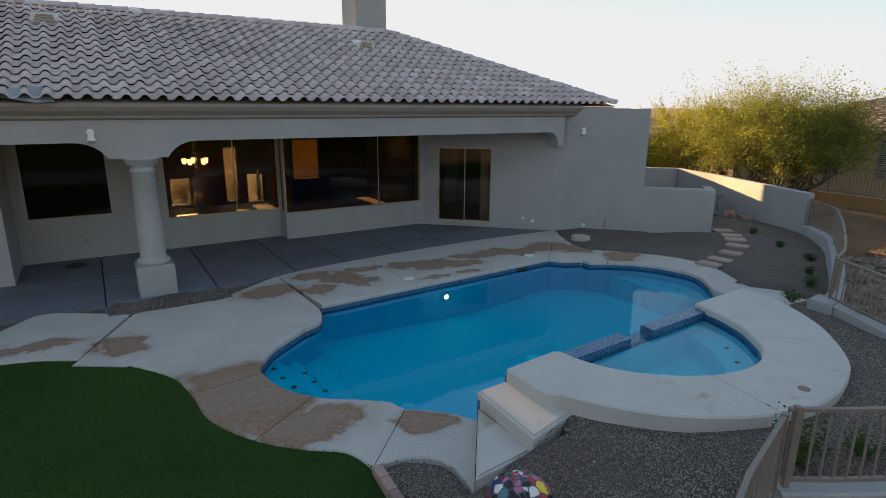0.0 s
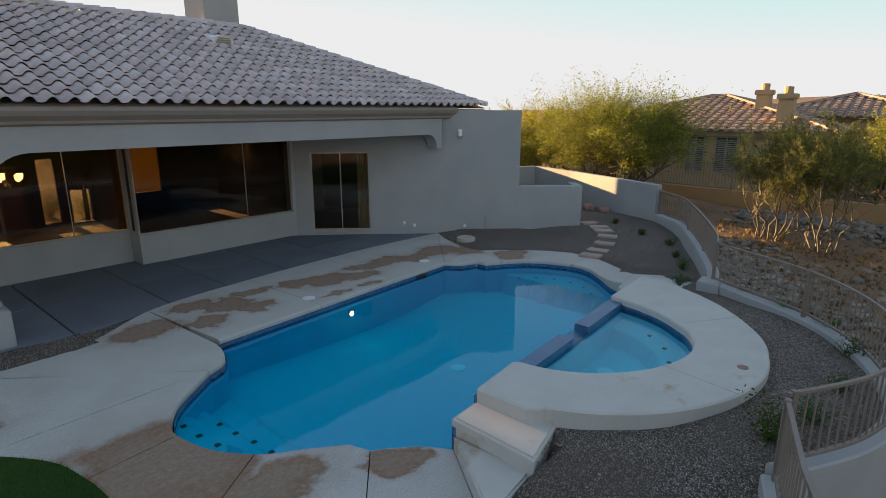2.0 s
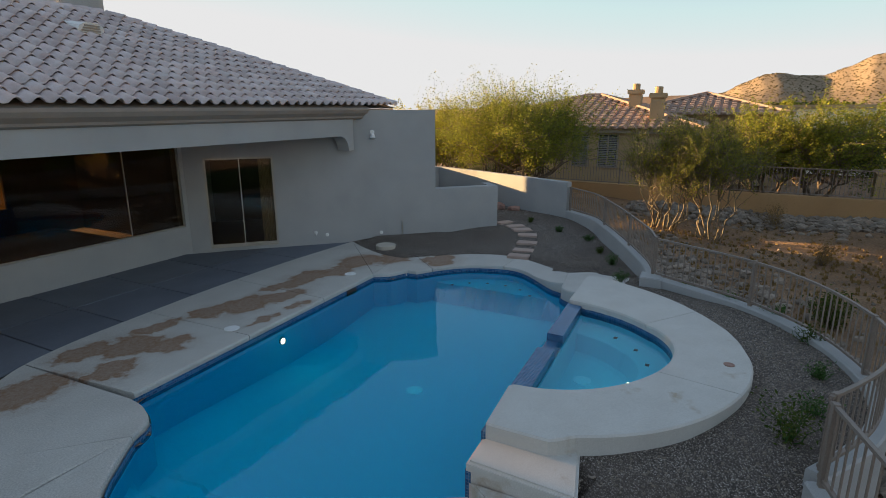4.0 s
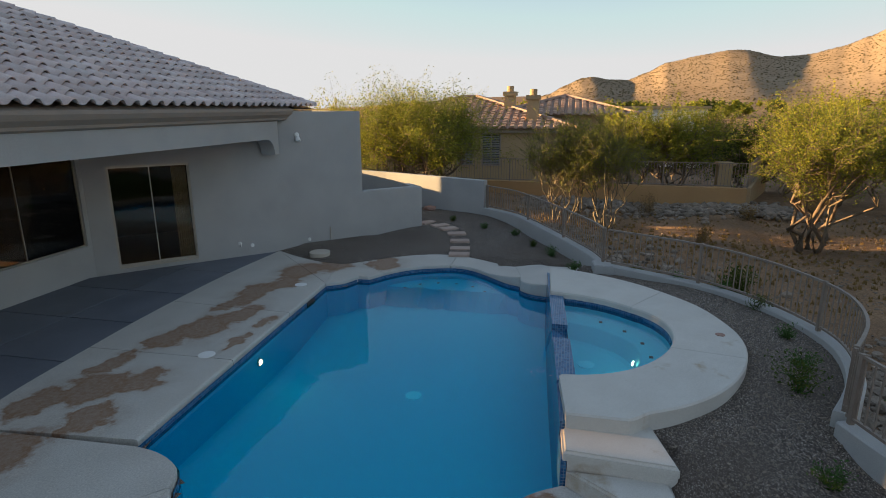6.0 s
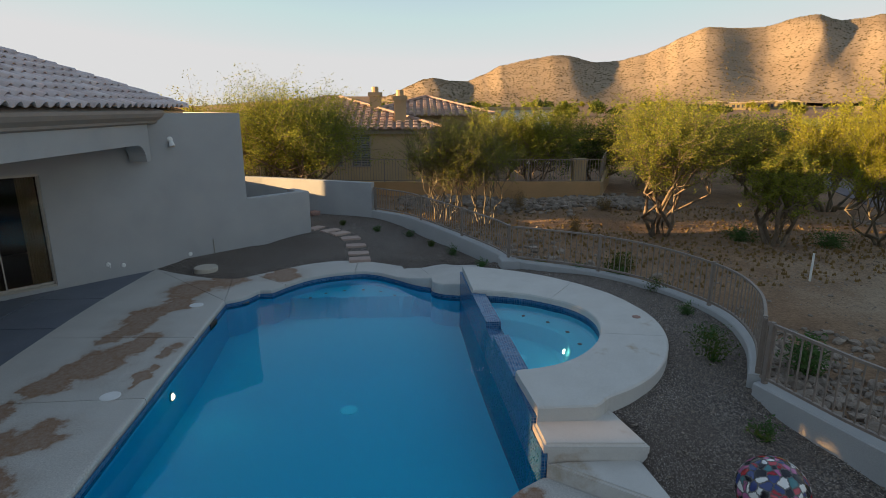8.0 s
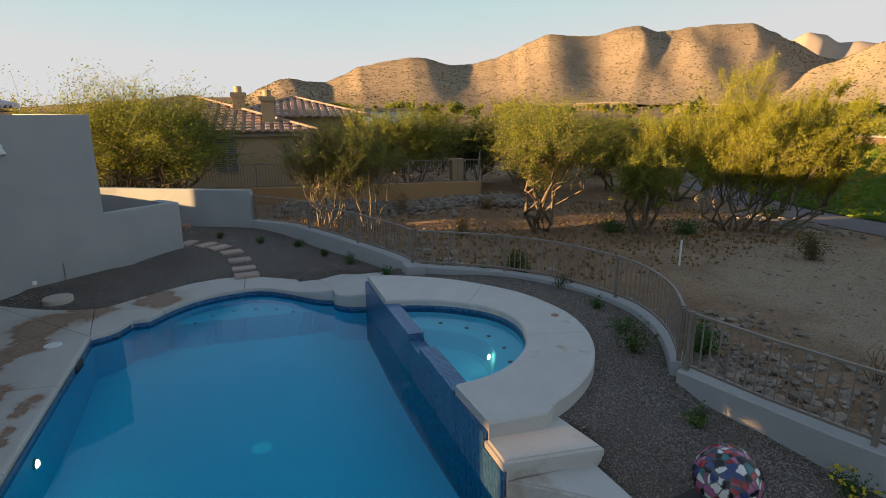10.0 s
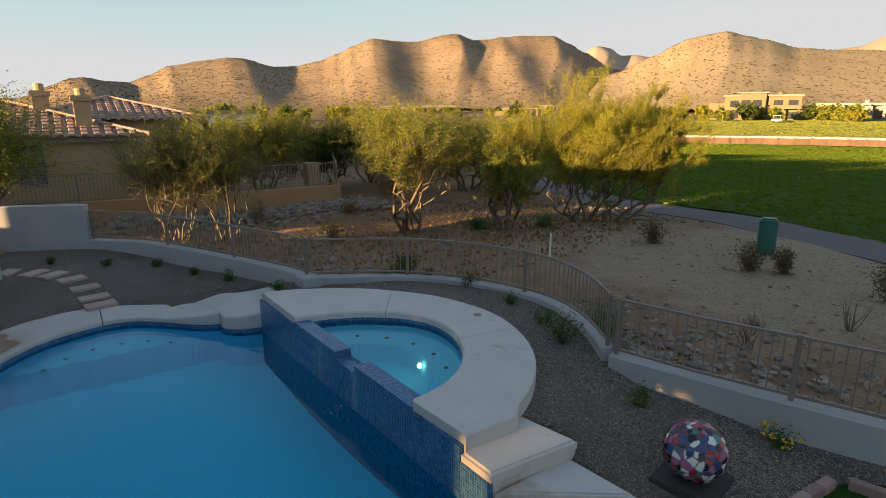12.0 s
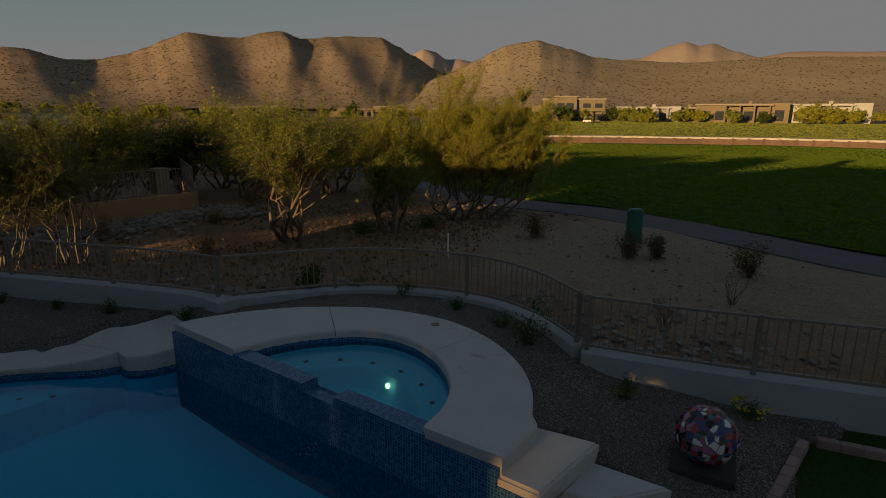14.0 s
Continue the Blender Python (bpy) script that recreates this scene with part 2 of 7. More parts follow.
def gravel_material():
    m, nt, b = nodes_of("gravel")
    g = nt.nodes.new("ShaderNodeNewGeometry")
    v = nt.nodes.new("ShaderNodeTexVoronoi")
    v.inputs["Scale"].default_value = 70
    nt.links.new(g.outputs["Position"], v.inputs["Vector"])
    hue = nt.nodes.new("ShaderNodeSeparateColor")
    nt.links.new(v.outputs["Color"], hue.inputs[0])
    col = ramp(nt, hue.outputs[0], [(0.0, (0.05, 0.039, 0.032)), (0.35, (0.165, 0.133, 0.110)), (0.7, (0.31, 0.255, 0.213)), (1.0, (0.62, 0.545, 0.485))])
    col = mixed(nt, ramp(nt, v.outputs["Distance"], [(0.25, (0,)), (0.68, (0.85,))]), col, (0.05, 0.041, 0.034))
    damp = noise_node(nt, 0.5, 5.0)
    col = mixed(nt, ramp(nt, damp.outputs["Fac"], [(0.42, (0,)), (0.62, (0.55,))]), col, (0.11, 0.083, 0.065))
    nt.links.new(col, b.inputs["Base Color"])
    b.inputs["Roughness"].default_value = 0.95
    inv = nt.nodes.new("ShaderNodeMath")
    inv.operation, inv.inputs[0].default_value = 'SUBTRACT', 1.0
    nt.links.new(v.outputs["Distance"], inv.inputs[1])
    bumped(nt, b, inv.outputs[0], 0.8, 0.02)
    return m


gravel = gravel_material()


def mosaic_material():
    """Small square glass tiles with pale joints; the rows run level."""
    m, nt, b = nodes_of("mosaic")
    tc = nt.nodes.new("ShaderNodeTexCoord")
    k = nt.nodes.new("ShaderNodeTexBrick")
    k.offset, k.squash = 0.0, 1.0
    for key, val in (("Scale", 1.0), ("Mortar Size", 0.0035), ("Mortar Smooth", 0.1), ("Brick Width", 0.036), ("Row Height", 0.036), ("Bias", 0.0)):
        k.inputs[key].default_value = val
    k.inputs["Color1"].default_value, k.inputs["Color2"].default_value = (0, 0, 0, 1), (1, 1, 1, 1)
    k.inputs["Mortar"].default_value = (0.5, 0.5, 0.5, 1)
    nt.links.new(tc.outputs["UV"], k.inputs["Vector"])
    col = ramp(nt, k.outputs["Color"], [(0.0, (0.006, 0.05, 0.14)), (0.5, (0.01, 0.09, 0.22)), (1.0, (0.04, 0.17, 0.32))])
    col = mixed(nt, k.outputs["Fac"], col, (0.13, 0.20, 0.30))
    nt.links.new(col, b.inputs["Base Color"])
    b.inputs["Roughness"].default_value = 0.22
    b.inputs["Specular IOR Level"].default_value = 0.3
    bumped(nt, b, k.outputs["Fac"], -0.3, 0.004)
    return m


mosaic = mosaic_material()


def water_material(name, tint, wave):
    m, nt, b = nodes_of(name)
    nt.nodes.remove(b)
    tr, gl = nt.nodes.new("ShaderNodeBsdfTransparent"), nt.nodes.new("ShaderNodeBsdfGlossy")
    tr.inputs["Color"].default_value = (*tint, 1)
    gl.inputs["Roughness"].default_value = 0.03
    fr = nt.nodes.new("ShaderNodeFresnel")
    fr.inputs["IOR"].default_value = 1.33
    mx = nt.nodes.new("ShaderNodeMixShader")
    n = noise_node(nt, 2.2, 3.0, 0.5)
    bp = nt.nodes.new("ShaderNodeBump")
    bp.inputs["Strength"].default_value, bp.inputs["Distance"].default_value = wave, 0.02
    nt.links.new(n.outputs["Fac"], bp.inputs["Height"])
    nt.links.new(bp.outputs[0], gl.inputs["Normal"])
    nt.links.new(bp.outputs[0], fr.inputs["Normal"])
    nt.links.new(fr.outputs[0], mx.inputs[0])
    nt.links.new(tr.outputs[0], mx.inputs[1])
    nt.links.new(gl.outputs[0], mx.inputs[2])
    nt.links.new(mx.outputs[0], nt.nodes["Material Output"].inputs["Surface"])
    return m


pool_water = water_material("pool_water", (0.015, 0.95, 1.0), 0.2)
spa_water = water_material("spa_water", (0.50, 0.94, 0.98), 0.2)


def glass_material(name, tint):
    m = water_material(name, tint, 0.02)
    for n in m.node_tree.nodes:
        if n.type == 'FRESNEL':
            n.inputs["IOR"].default_value = 1.5
    return m


glass_dark = glass_material("glass_dark", (0.54, 0.49, 0.40))
glass_clear = glass_material("glass_clear", (0.80, 0.77, 0.71))


def glow(name, col, strength):
    m, nt, b = nodes_of(name)
    b.inputs["Base Color"].default_value = (*col, 1)
    b.inputs["Emission Color"].default_value = (*col, 1)
    b.inputs["Emission Strength"].default_value = strength
    return m


lamp_warm = glow("lamp_warm", (1.0, 0.62, 0.22), 3.0)
lamp_deep = glow("lamp_deep", (1.0, 0.012, 0.007), 62.0)          # warm once its red has come up through the water
lamp_pool = glow("lamp_pool", (1.0, 0.86, 0.56), 1.6)
drain_blue = surface("drain_blue", (0.35, 0.88, 1.0), (0.32, 0.85, 0.98), 5, 50, 0.5, 0.05)
foam = surface("foam", (0.55, 0.66, 0.72), (0.45, 0.58, 0.66), 8, 90, 0.3, 0.2)


def leaf_material(name, c1, c2):
    m, nt, b = nodes_of(name)
    rnd = nt.nodes.new("ShaderNodeNewGeometry").outputs["Random Per Island"]
    col = mixed(nt, rnd, c1, c2)
    nt.links.new(col, b.inputs["Base Color"])
    b.inputs["Roughness"].default_value = 0.7
    b.inputs["Specular IOR Level"].default_value = 0.08
    tl = nt.nodes.new("ShaderNodeBsdfTranslucent")
    nt.links.new(col, tl.inputs["Color"])
    mx = nt.nodes.new("ShaderNodeMixShader")
    mx.inputs[0].default_value = 0.4
    nt.links.new(b.outputs[0], mx.inputs[1])
    nt.links.new(tl.outputs[0], mx.inputs[2])
    nt.links.new(mx.outputs[0], nt.nodes["Material Output"].inputs["Surface"])
    return m


leaf_olive = leaf_material("leaf_olive", (0.10, 0.14, 0.024), (0.35, 0.34, 0.052))
leaf_yellow = leaf_material("leaf_yellow", (0.20, 0.20, 0.022), (0.36, 0.34, 0.04))
leaf_dark = leaf_material("leaf_dark", (0.045, 0.07, 0.016), (0.10, 0.13, 0.03))
leaf_green = leaf_material("leaf_green", (0.05, 0.11, 0.03), (0.09, 0.16, 0.05))
leaf_brown = leaf_material("leaf_brown", (0.09, 0.08, 0.035), (0.16, 0.13, 0.06))
leaf_dry = leaf_material("leaf_dry", (0.20, 0.13, 0.05), (0.28, 0.19, 0.08))
blade_green = leaf_material("blade_green", (0.016, 0.06, 0.010), (0.075, 0.15, 0.028))
blade_fairway = leaf_material("blade_fairway", (0.09, 0.145, 0.012), (0.15, 0.20, 0.022))
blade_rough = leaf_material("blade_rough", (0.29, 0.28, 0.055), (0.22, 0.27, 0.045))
blind_slat = leaf_material("blind_slat", (0.40, 0.29, 0.12), (0.36, 0.26, 0.10))
flower_yellow = leaf_material("flower_yellow", (0.65, 0.50, 0.04), (0.75, 0.6, 0.06))


def turf_material(name, c1, c2, c3, blades=0.03):
    m, nt, b = nodes_of(name)
    a, f = noise_node(nt, 0.35, 5.0), noise_node(nt, 45, 6.0, 0.7)
    col = mixed(nt, ramp(nt, a.outputs["Fac"], [(0.35, (0,)), (0.68, (1,))]), c1, c2)
    col = mixed(nt, ramp(nt, f.outputs["Fac"], [(0.35, (0,)), (0.7, (0.7,))]), col, c3)
    nt.links.new(col, b.inputs["Base Color"])
    b.inputs["Roughness"].default_value = 0.95
    b.inputs["Specular IOR Level"].default_value = 0.1
    bumped(nt, b, f.outputs["Fac"], 1.0, blades)
    return m


turf = turf_material("turf", (0.016, 0.052, 0.010), (0.042, 0.096, 0.018), (0.054, 0.10, 0.023))
fairway_turf = turf_material("fairway_turf", (0.055, 0.115, 0.012), (0.09, 0.15, 0.016), (0.085, 0.14, 0.02), 0.12)
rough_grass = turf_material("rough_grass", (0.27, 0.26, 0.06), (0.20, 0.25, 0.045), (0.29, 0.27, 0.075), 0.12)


def hill_material(name, c1, c2, scrub, painted_haze):
    """Bare slopes with dots of scrub; a fixed share of distance haze is painted into the colour."""
    m, nt, b = nodes_of(name)
    a = noise_node(nt, 0.012, 6.0)
    col = mixed(nt, ramp(nt, a.outputs["Fac"], [(0.35, (0,)), (0.65, (1,))]), c1, c2)
    v = nt.nodes.new("ShaderNodeTexVoronoi")
    v.inputs["Scale"].default_value = 0.24
    g = nt.nodes.new("ShaderNodeNewGeometry")
    nt.links.new(g.outputs["Position"], v.inputs["Vector"])
    col = mixed(nt, ramp(nt, v.outputs["Distance"], [(0.22, (0.6,)), (0.42, (0,))]), col, scrub)
    col = mixed(nt, painted_haze, col, (0.42, 0.36, 0.33))
    nt.links.new(col, b.inputs["Base Color"])
    b.inputs["Roughness"].default_value = 1.0
    b.inputs["Specular IOR Level"].default_value = 0.0
    f = noise_node(nt, 0.05, 8.0, 0.65)
    bumped(nt, b, f.outputs["Fac"], 0.35, 1.2)
    return m


hill_near = hill_material("hill_near", (0.26, 0.19, 0.125), (0.315, 0.238, 0.16), (0.16, 0.12, 0.07), 0.05)
# lighter than the near hills: some low sun is put into the colour
hill_east_sunlit = hill_material("hill_east_sunlit", (0.35, 0.27, 0.165), (0.41, 0.32, 0.20), (0.26, 0.20, 0.11), 0.05)
scrub_leaf = leaf_material("scrub_leaf", (0.11, 0.09, 0.05), (0.20, 0.155, 0.085))
# the far peaks carry the largest share of painted-in haze
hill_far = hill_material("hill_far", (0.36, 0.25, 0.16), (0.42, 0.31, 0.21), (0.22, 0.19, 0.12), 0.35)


def ball_material():
    m, nt, b = nodes_of("broken_tile_mosaic")
    rnd = nt.nodes.new("ShaderNodeObjectInfo").outputs["Random"]
    r = nt.nodes.new("ShaderNodeValToRGB")
    r.color_ramp.interpolation = 'CONSTANT'
    cols = [(0.0, (0.75, 0.73, 0.70)), (0.18, (0.36, 0.02, 0.035)), (0.34, (0.015, 0.015, 0.022)), (0.58, (0.48, 0.15, 0.30)), (0.78, (0.05, 0.07, 0.20)), (0.88, (0.50, 0.07, 0.09)), (0.95, (0.07, 0.20, 0.22))]
    el = r.color_ramp.elements
    while len(el) < len(cols):
        el.new(0.5)
    for e, (p, c) in zip(el, cols):
        e.position, e.color = p, (*c, 1)
    nt.links.new(rnd, r.inputs["Fac"])
    nt.links.new(r.outputs["Color"], b.inputs["Base Color"])
    b.inputs["Roughness"].default_value = 0.2
    return m


ball_tile = ball_material()
ball_yellow = surface("ball_yellow", (0.75, 0.50, 0.02), (0.8, 0.58, 0.03), 5, 40, 0.25, 0.05)
grout = surface("grout", (0.20, 0.19, 0.19), (0.15, 0.145, 0.14), 8, 80, 0.9, 0.3)

# ---- mesh helpers ----
def part(name, bm, material, parent=None, label="", smooth=False):
    me = bpy.data.meshes.new(name)
    bm.to_mesh(me)
    bm.free()
    me.materials.append(material)
    if smooth:
        me.polygons.foreach_set("use_smooth", [True] * len(me.polygons))
    ob = new(name, me)
    if parent is not None:
        ob.parent = parent
    if label:
        ob["label"] = label
    return ob


def raw(name, verts, faces, material, parent=None, smooth=False):
    me = bpy.data.meshes.new(name)
    me.from_pydata(verts, [], faces)
    me.materials.append(material)
    if smooth:
        me.polygons.foreach_set("use_smooth", [True] * len(me.polygons))
    ob = new(name, me)
    if parent is not None:
        ob.parent = parent
    return ob


def thing(name, label, category, m=None, group="", kind=""):
    ob = tagged(new(name), label, category, group, kind)
    if m is not None:
        ob.matrix_world = m
    return ob


def add_box(bm, x0, x1, y0, y1, z0, z1, bevel=0.0):
    vs = [bm.verts.new((x, y, z)) for z in (z0, z1) for y in (y0, y1) for x in (x0, x1)]
    fs = [bm.faces.new([vs[i] for i in q]) for q in ((0, 2, 3, 1), (4, 5, 7, 6), (0, 1, 5, 4), (2, 6, 7, 3), (0, 4, 6, 2), (1, 3, 7, 5))]
    if bevel:
        bmesh.ops.bevel(bm, geom=list({e for f in fs for e in f.edges}), offset=bevel, segments=2, affect='EDGES')
    return bm


def box(x0, x1, y0, y1, z0, z1, bevel=0.0):
    return add_box(bmesh.new(), x0, x1, y0, y1, z0, z1, bevel)


def lathe(profile, n=24, cx=0.0, cy=0.0):
    """A turned body from (radius, z) pairs."""
    bm = bmesh.new()
    rings = []
    for r, z in profile:
        rings.append([bm.verts.new((cx + r * math.cos(2 * math.pi * i / n), cy + r * math.sin(2 * math.pi * i / n), z)) for i in range(n)])
    for a, b in zip(rings, rings[1:]):
        for i in range(n):
            bm.faces.new((a[i], a[(i + 1) % n], b[(i + 1) % n], b[i]))
    bm.faces.new(list(reversed(rings[0])))
    bm.faces.new(rings[-1])
    return bm


def add_tube(bm, pts, radii, n=6):
    rings = []
    pts = [Vector(p) for p in pts]
    for i, p in enumerate(pts):
        d = (pts[min(i + 1, len(pts) - 1)] - pts[max(i - 1, 0)]).normalized()
        q = d.to_track_quat('Z', 'Y')
        r = radii[i] if isinstance(radii, (list, tuple)) else radii
        rings.append([bm.verts.new(p + q @ Vector((r * math.cos(2 * math.pi * k / n), r * math.sin(2 * math.pi * k / n), 0))) for k in range(n)])
    for a, b in zip(rings, rings[1:]):
        for k in range(n):
            bm.faces.new((a[k], a[(k + 1) % n], b[(k + 1) % n], b[k]))
    bm.faces.new(list(reversed(rings[0])))
    bm.faces.new(rings[-1])
    return bm


def prism(outline, z0, z1, bevel=0.0):
    bm = bmesh.new()
    lo = [bm.verts.new((x, y, z0)) for x, y in outline]
    hi = [bm.verts.new((x, y, z1)) for x, y in outline]
    n = len(outline)
    top = bm.faces.new(hi)
    bm.faces.new(list(reversed(lo)))
    for i in range(n):
        bm.faces.new((lo[i], lo[(i + 1) % n], hi[(i + 1) % n], hi[i]))
    bmesh.ops.recalc_face_normals(bm, faces=bm.faces)
    if bevel:
        bmesh.ops.bevel(bm, geom=[e for e in top.edges], offset=bevel, segments=3, affect='EDGES')
    return bm


def extrude_x(profile, x0, x1):
    """A section of (y, z) pairs drawn out along x."""
    bm = bmesh.new()
    a = [bm.verts.new((x0, y, z)) for y, z in profile]
    b = [bm.verts.new((x1, y, z)) for y, z in profile]
    n = len(profile)
    bm.faces.new(a)
    bm.faces.new(list(reversed(b)))
    for i in range(n):
        bm.faces.new((a[i], b[i], b[(i + 1) % n], a[(i + 1) % n]))
    bmesh.ops.recalc_face_normals(bm, faces=bm.faces)
    return bm


def curve(pts, step=0.12, closed=False):
    """A smooth line through the points; a point given twice is a corner."""
    runs, cur = [], [pts[0]]
    for p, q in zip(pts, pts[1:]):
        if p == q:
            runs.append(cur)
            cur = [q]
        else:
            cur.append(q)
    runs.append(cur)
    out = []
    for run in runs:
        P = [np.array(p, float) for p in run]
        if len(P) < 2:
            continue
        P = [2 * P[0] - P[1]] + P + [2 * P[-1] - P[-2]]
        for i in range(1, len(P) - 2):
            n = max(2, int(np.linalg.norm(P[i + 1] - P[i]) / step))
            for k in range(n):
                t = k / n
                out.append(tuple(0.5 * (2 * P[i] + (P[i + 1] - P[i - 1]) * t + (2 * P[i - 1] - 5 * P[i] + 4 * P[i + 1] - P[i + 2]) * t * t + (3 * P[i] - P[i - 1] - 3 * P[i + 1] + P[i + 2]) * t ** 3)))
        if run is runs[-1] and not closed:
            out.append(tuple(P[-2]))
    return out


def resample(pts, n):
    P = np.array(pts, float)
    s = np.concatenate([[0], np.cumsum(np.linalg.norm(np.diff(P, axis=0), axis=1))])
    t = np.linspace(0, s[-1], n)
    return np.stack([np.interp(t, s, P[:, k]) for k in range(P.shape[1])], axis=1)


def inside(poly, x, y):
    P = np.array(poly, float)
    x, y = np.asarray(x, float), np.asarray(y, float)
    c = np.zeros(x.shape, bool)
    for (x0, y0), (x1, y1) in zip(P, np.roll(P, -1, axis=0)):
        if y0 == y1:
            continue
        hit = ((y0 > y) != (y1 > y)) & (x < (x1 - x0) * (y - y0) / (y1 - y0) + x0)
        c ^= hit
    return c


def sheet(outer, holes, zfun, step):
    """Triangles that fill an outline with holes, with a height for every point."""
    from mathutils.geometry import delaunay_2d_cdt
    loops = [outer, *holes]
    vs, es = [], []
    for lp in loops:
        k = len(vs)
        vs += [Vector((p[0], p[1])) for p in lp]
        es += [(k + i, k + (i + 1) % len(lp)) for i in range(len(lp))]
    O = np.array(outer)
    xs, ys = np.arange(O[:, 0].min(), O[:, 0].max(), step), np.arange(O[:, 1].min(), O[:, 1].max(), step)
    X, Y = [a.ravel() for a in np.meshgrid(xs, ys)]
    rng = np.random.default_rng(3)
    X, Y = X + rng.uniform(-0.3, 0.3, X.shape) * step, Y + rng.uniform(-0.3, 0.3, Y.shape) * step
    ok = inside(outer, X, Y)
    for h in holes:
        ok &= ~inside(h, X, Y)
    vs += [Vector((a, b)) for a, b in zip(X[ok], Y[ok])]
    v2, _, f2, *_ = delaunay_2d_cdt(vs, es, [], 0, 1e-5)
    V = np.array([(v.x, v.y) for v in v2])
    F = np.array(f2)
    C = V[F].mean(axis=1)
    keep = inside(outer, C[:, 0], C[:, 1])
    for h in holes:
        keep &= ~inside(h, C[:, 0], C[:, 1])
    verts = [(a, b, float(zfun(a, b))) for a, b in V]
    return verts, F[keep].tolist()


def smoothstep(a, b, v):
    t = min(1.0, max(0.0, (v - a) / (b - a)))
    return t * t * (3 - 2 * t)


HOUSE = pose(0.42, 0.42, 0, 0, 0, 0.7)                       # the long back of the house
WING = pose(9.842, 14.765, 0, 0, 0, -45.6)  # x along the slanting wall, y into the house

def planar_uv(ob):
    """Metres as UV, each face laid flat along its main direction, rows level."""
    me = ob.data
    lay = me.uv_layers.new(name="uv")
    for p in me.polygons:
        n = p.normal
        flat = abs(n.z) > 0.7
        t = Vector((0, 0, 1)).cross(n).normalized() if not flat else Vector((1, 0, 0))
        for li in p.loop_indices:
            co = me.vertices[me.loops[li].vertex_index].co
            lay.data[li].uv = (co.x, co.y) if flat else (co.dot(t), co.z)


# ---- lines of the plan ----
POOL = [(3.93, 9.31), (7.0, 9.50), (10.09, 9.68), (10.09, 9.68), (10.33, 9.36), (10.74, 9.18), (10.74, 9.18), (10.75, 8.90), (10.75, 8.90),
        (11.36, 8.51), (11.80, 8.02), (12.07, 7.27), (12.00, 6.79), (11.66, 6.34), (11.16, 5.82), (10.96, 5.46), (10.96, 5.46), (10.72, 5.45), (10.50, 5.22), (10.40, 4.86), (10.40, 4.86),
        (7.4, 4.66), (4.30, 4.47), (4.30, 4.47), (4.10, 4.78), (3.80, 5.05), (3.67, 5.15), (3.67, 5.15), (3.58, 5.42), (3.58, 5.42),
        (3.20, 5.72), (2.84, 5.98), (2.50, 6.48), (2.37, 7.05), (2.42, 7.36), (2.68, 7.78), (3.05, 8.10), (3.39, 8.37), (3.39, 8.37), (3.71, 8.54), (3.89, 8.92), (3.93, 9.31)]
pool_edge = curve(POOL, 0.10, closed=True)
OUTER = [(12.50, 12.10), (12.05, 11.35), (11.72, 10.60), (11.62, 10.0), (11.70, 9.75), (12.20, 9.20), (12.85, 8.35), (13.05, 7.60), (12.95, 7.05), (12.55, 6.30), (12.15, 5.70), (12.15, 5.70), (12.38, 5.10), (12.38, 5.10), (11.95, 4.92), (11.85, 4.55), (11.95, 4.20), (11.95, 4.20), (10.60, 4.35), (10.10, 4.10)]
deck_east = curve(OUTER, 0.10)
LAWN_SIDE = [(-6.5, 9.6), (-3.0, 9.45), (-0.90, 9.30), (0.0, 8.93), (0.58, 8.48), (1.20, 7.66), (1.40, 6.94), (1.50, 6.15), (1.88, 5.43), (2.30, 4.98), (2.68, 4.68), (2.82, 4.27), (2.82, 4.27), (3.05, 4.28), (3.42, 4.13), (3.55, 3.86), (3.52, 3.40)]
deck_west = curve(LAWN_SIDE, 0.10)
PATIO_SIDE = [(12.50, 12.10), (10.0, 12.22), (7.5, 12.13), (6.0, 11.99), (4.7, 11.84), (3.8, 11.60), (3.3, 11.3), (2.6, 10.82), (1.8, 10.62), (1.0, 10.66), (0.35, 10.98), (-0.2, 11.33), (-0.6, 11.36), (-1.1, 10.75), (-1.8, 10.4), (-6.5, 10.4)]
deck_north = curve(PATIO_SIDE, 0.10)

# ---- pool ----
def nearest(line, p):
    L = np.array(line)[:, :2]
    return int(np.argmin(((L - np.array(p)) ** 2).sum(axis=1)))


def section(line, a, b):
    i, j = nearest(line, a), nearest(line, b)
    return line[i:j + 1] if i <= j else list(reversed(line[j:i + 1]))


def deck_z(x, y):
    """The deck is level but for its rise towards the spa's east end."""
    return 0.20 * smoothstep(2.0, 0.5, math.hypot(x - 11.1, y - 4.5)) if y < 6.2 and x > 10 else 0.0


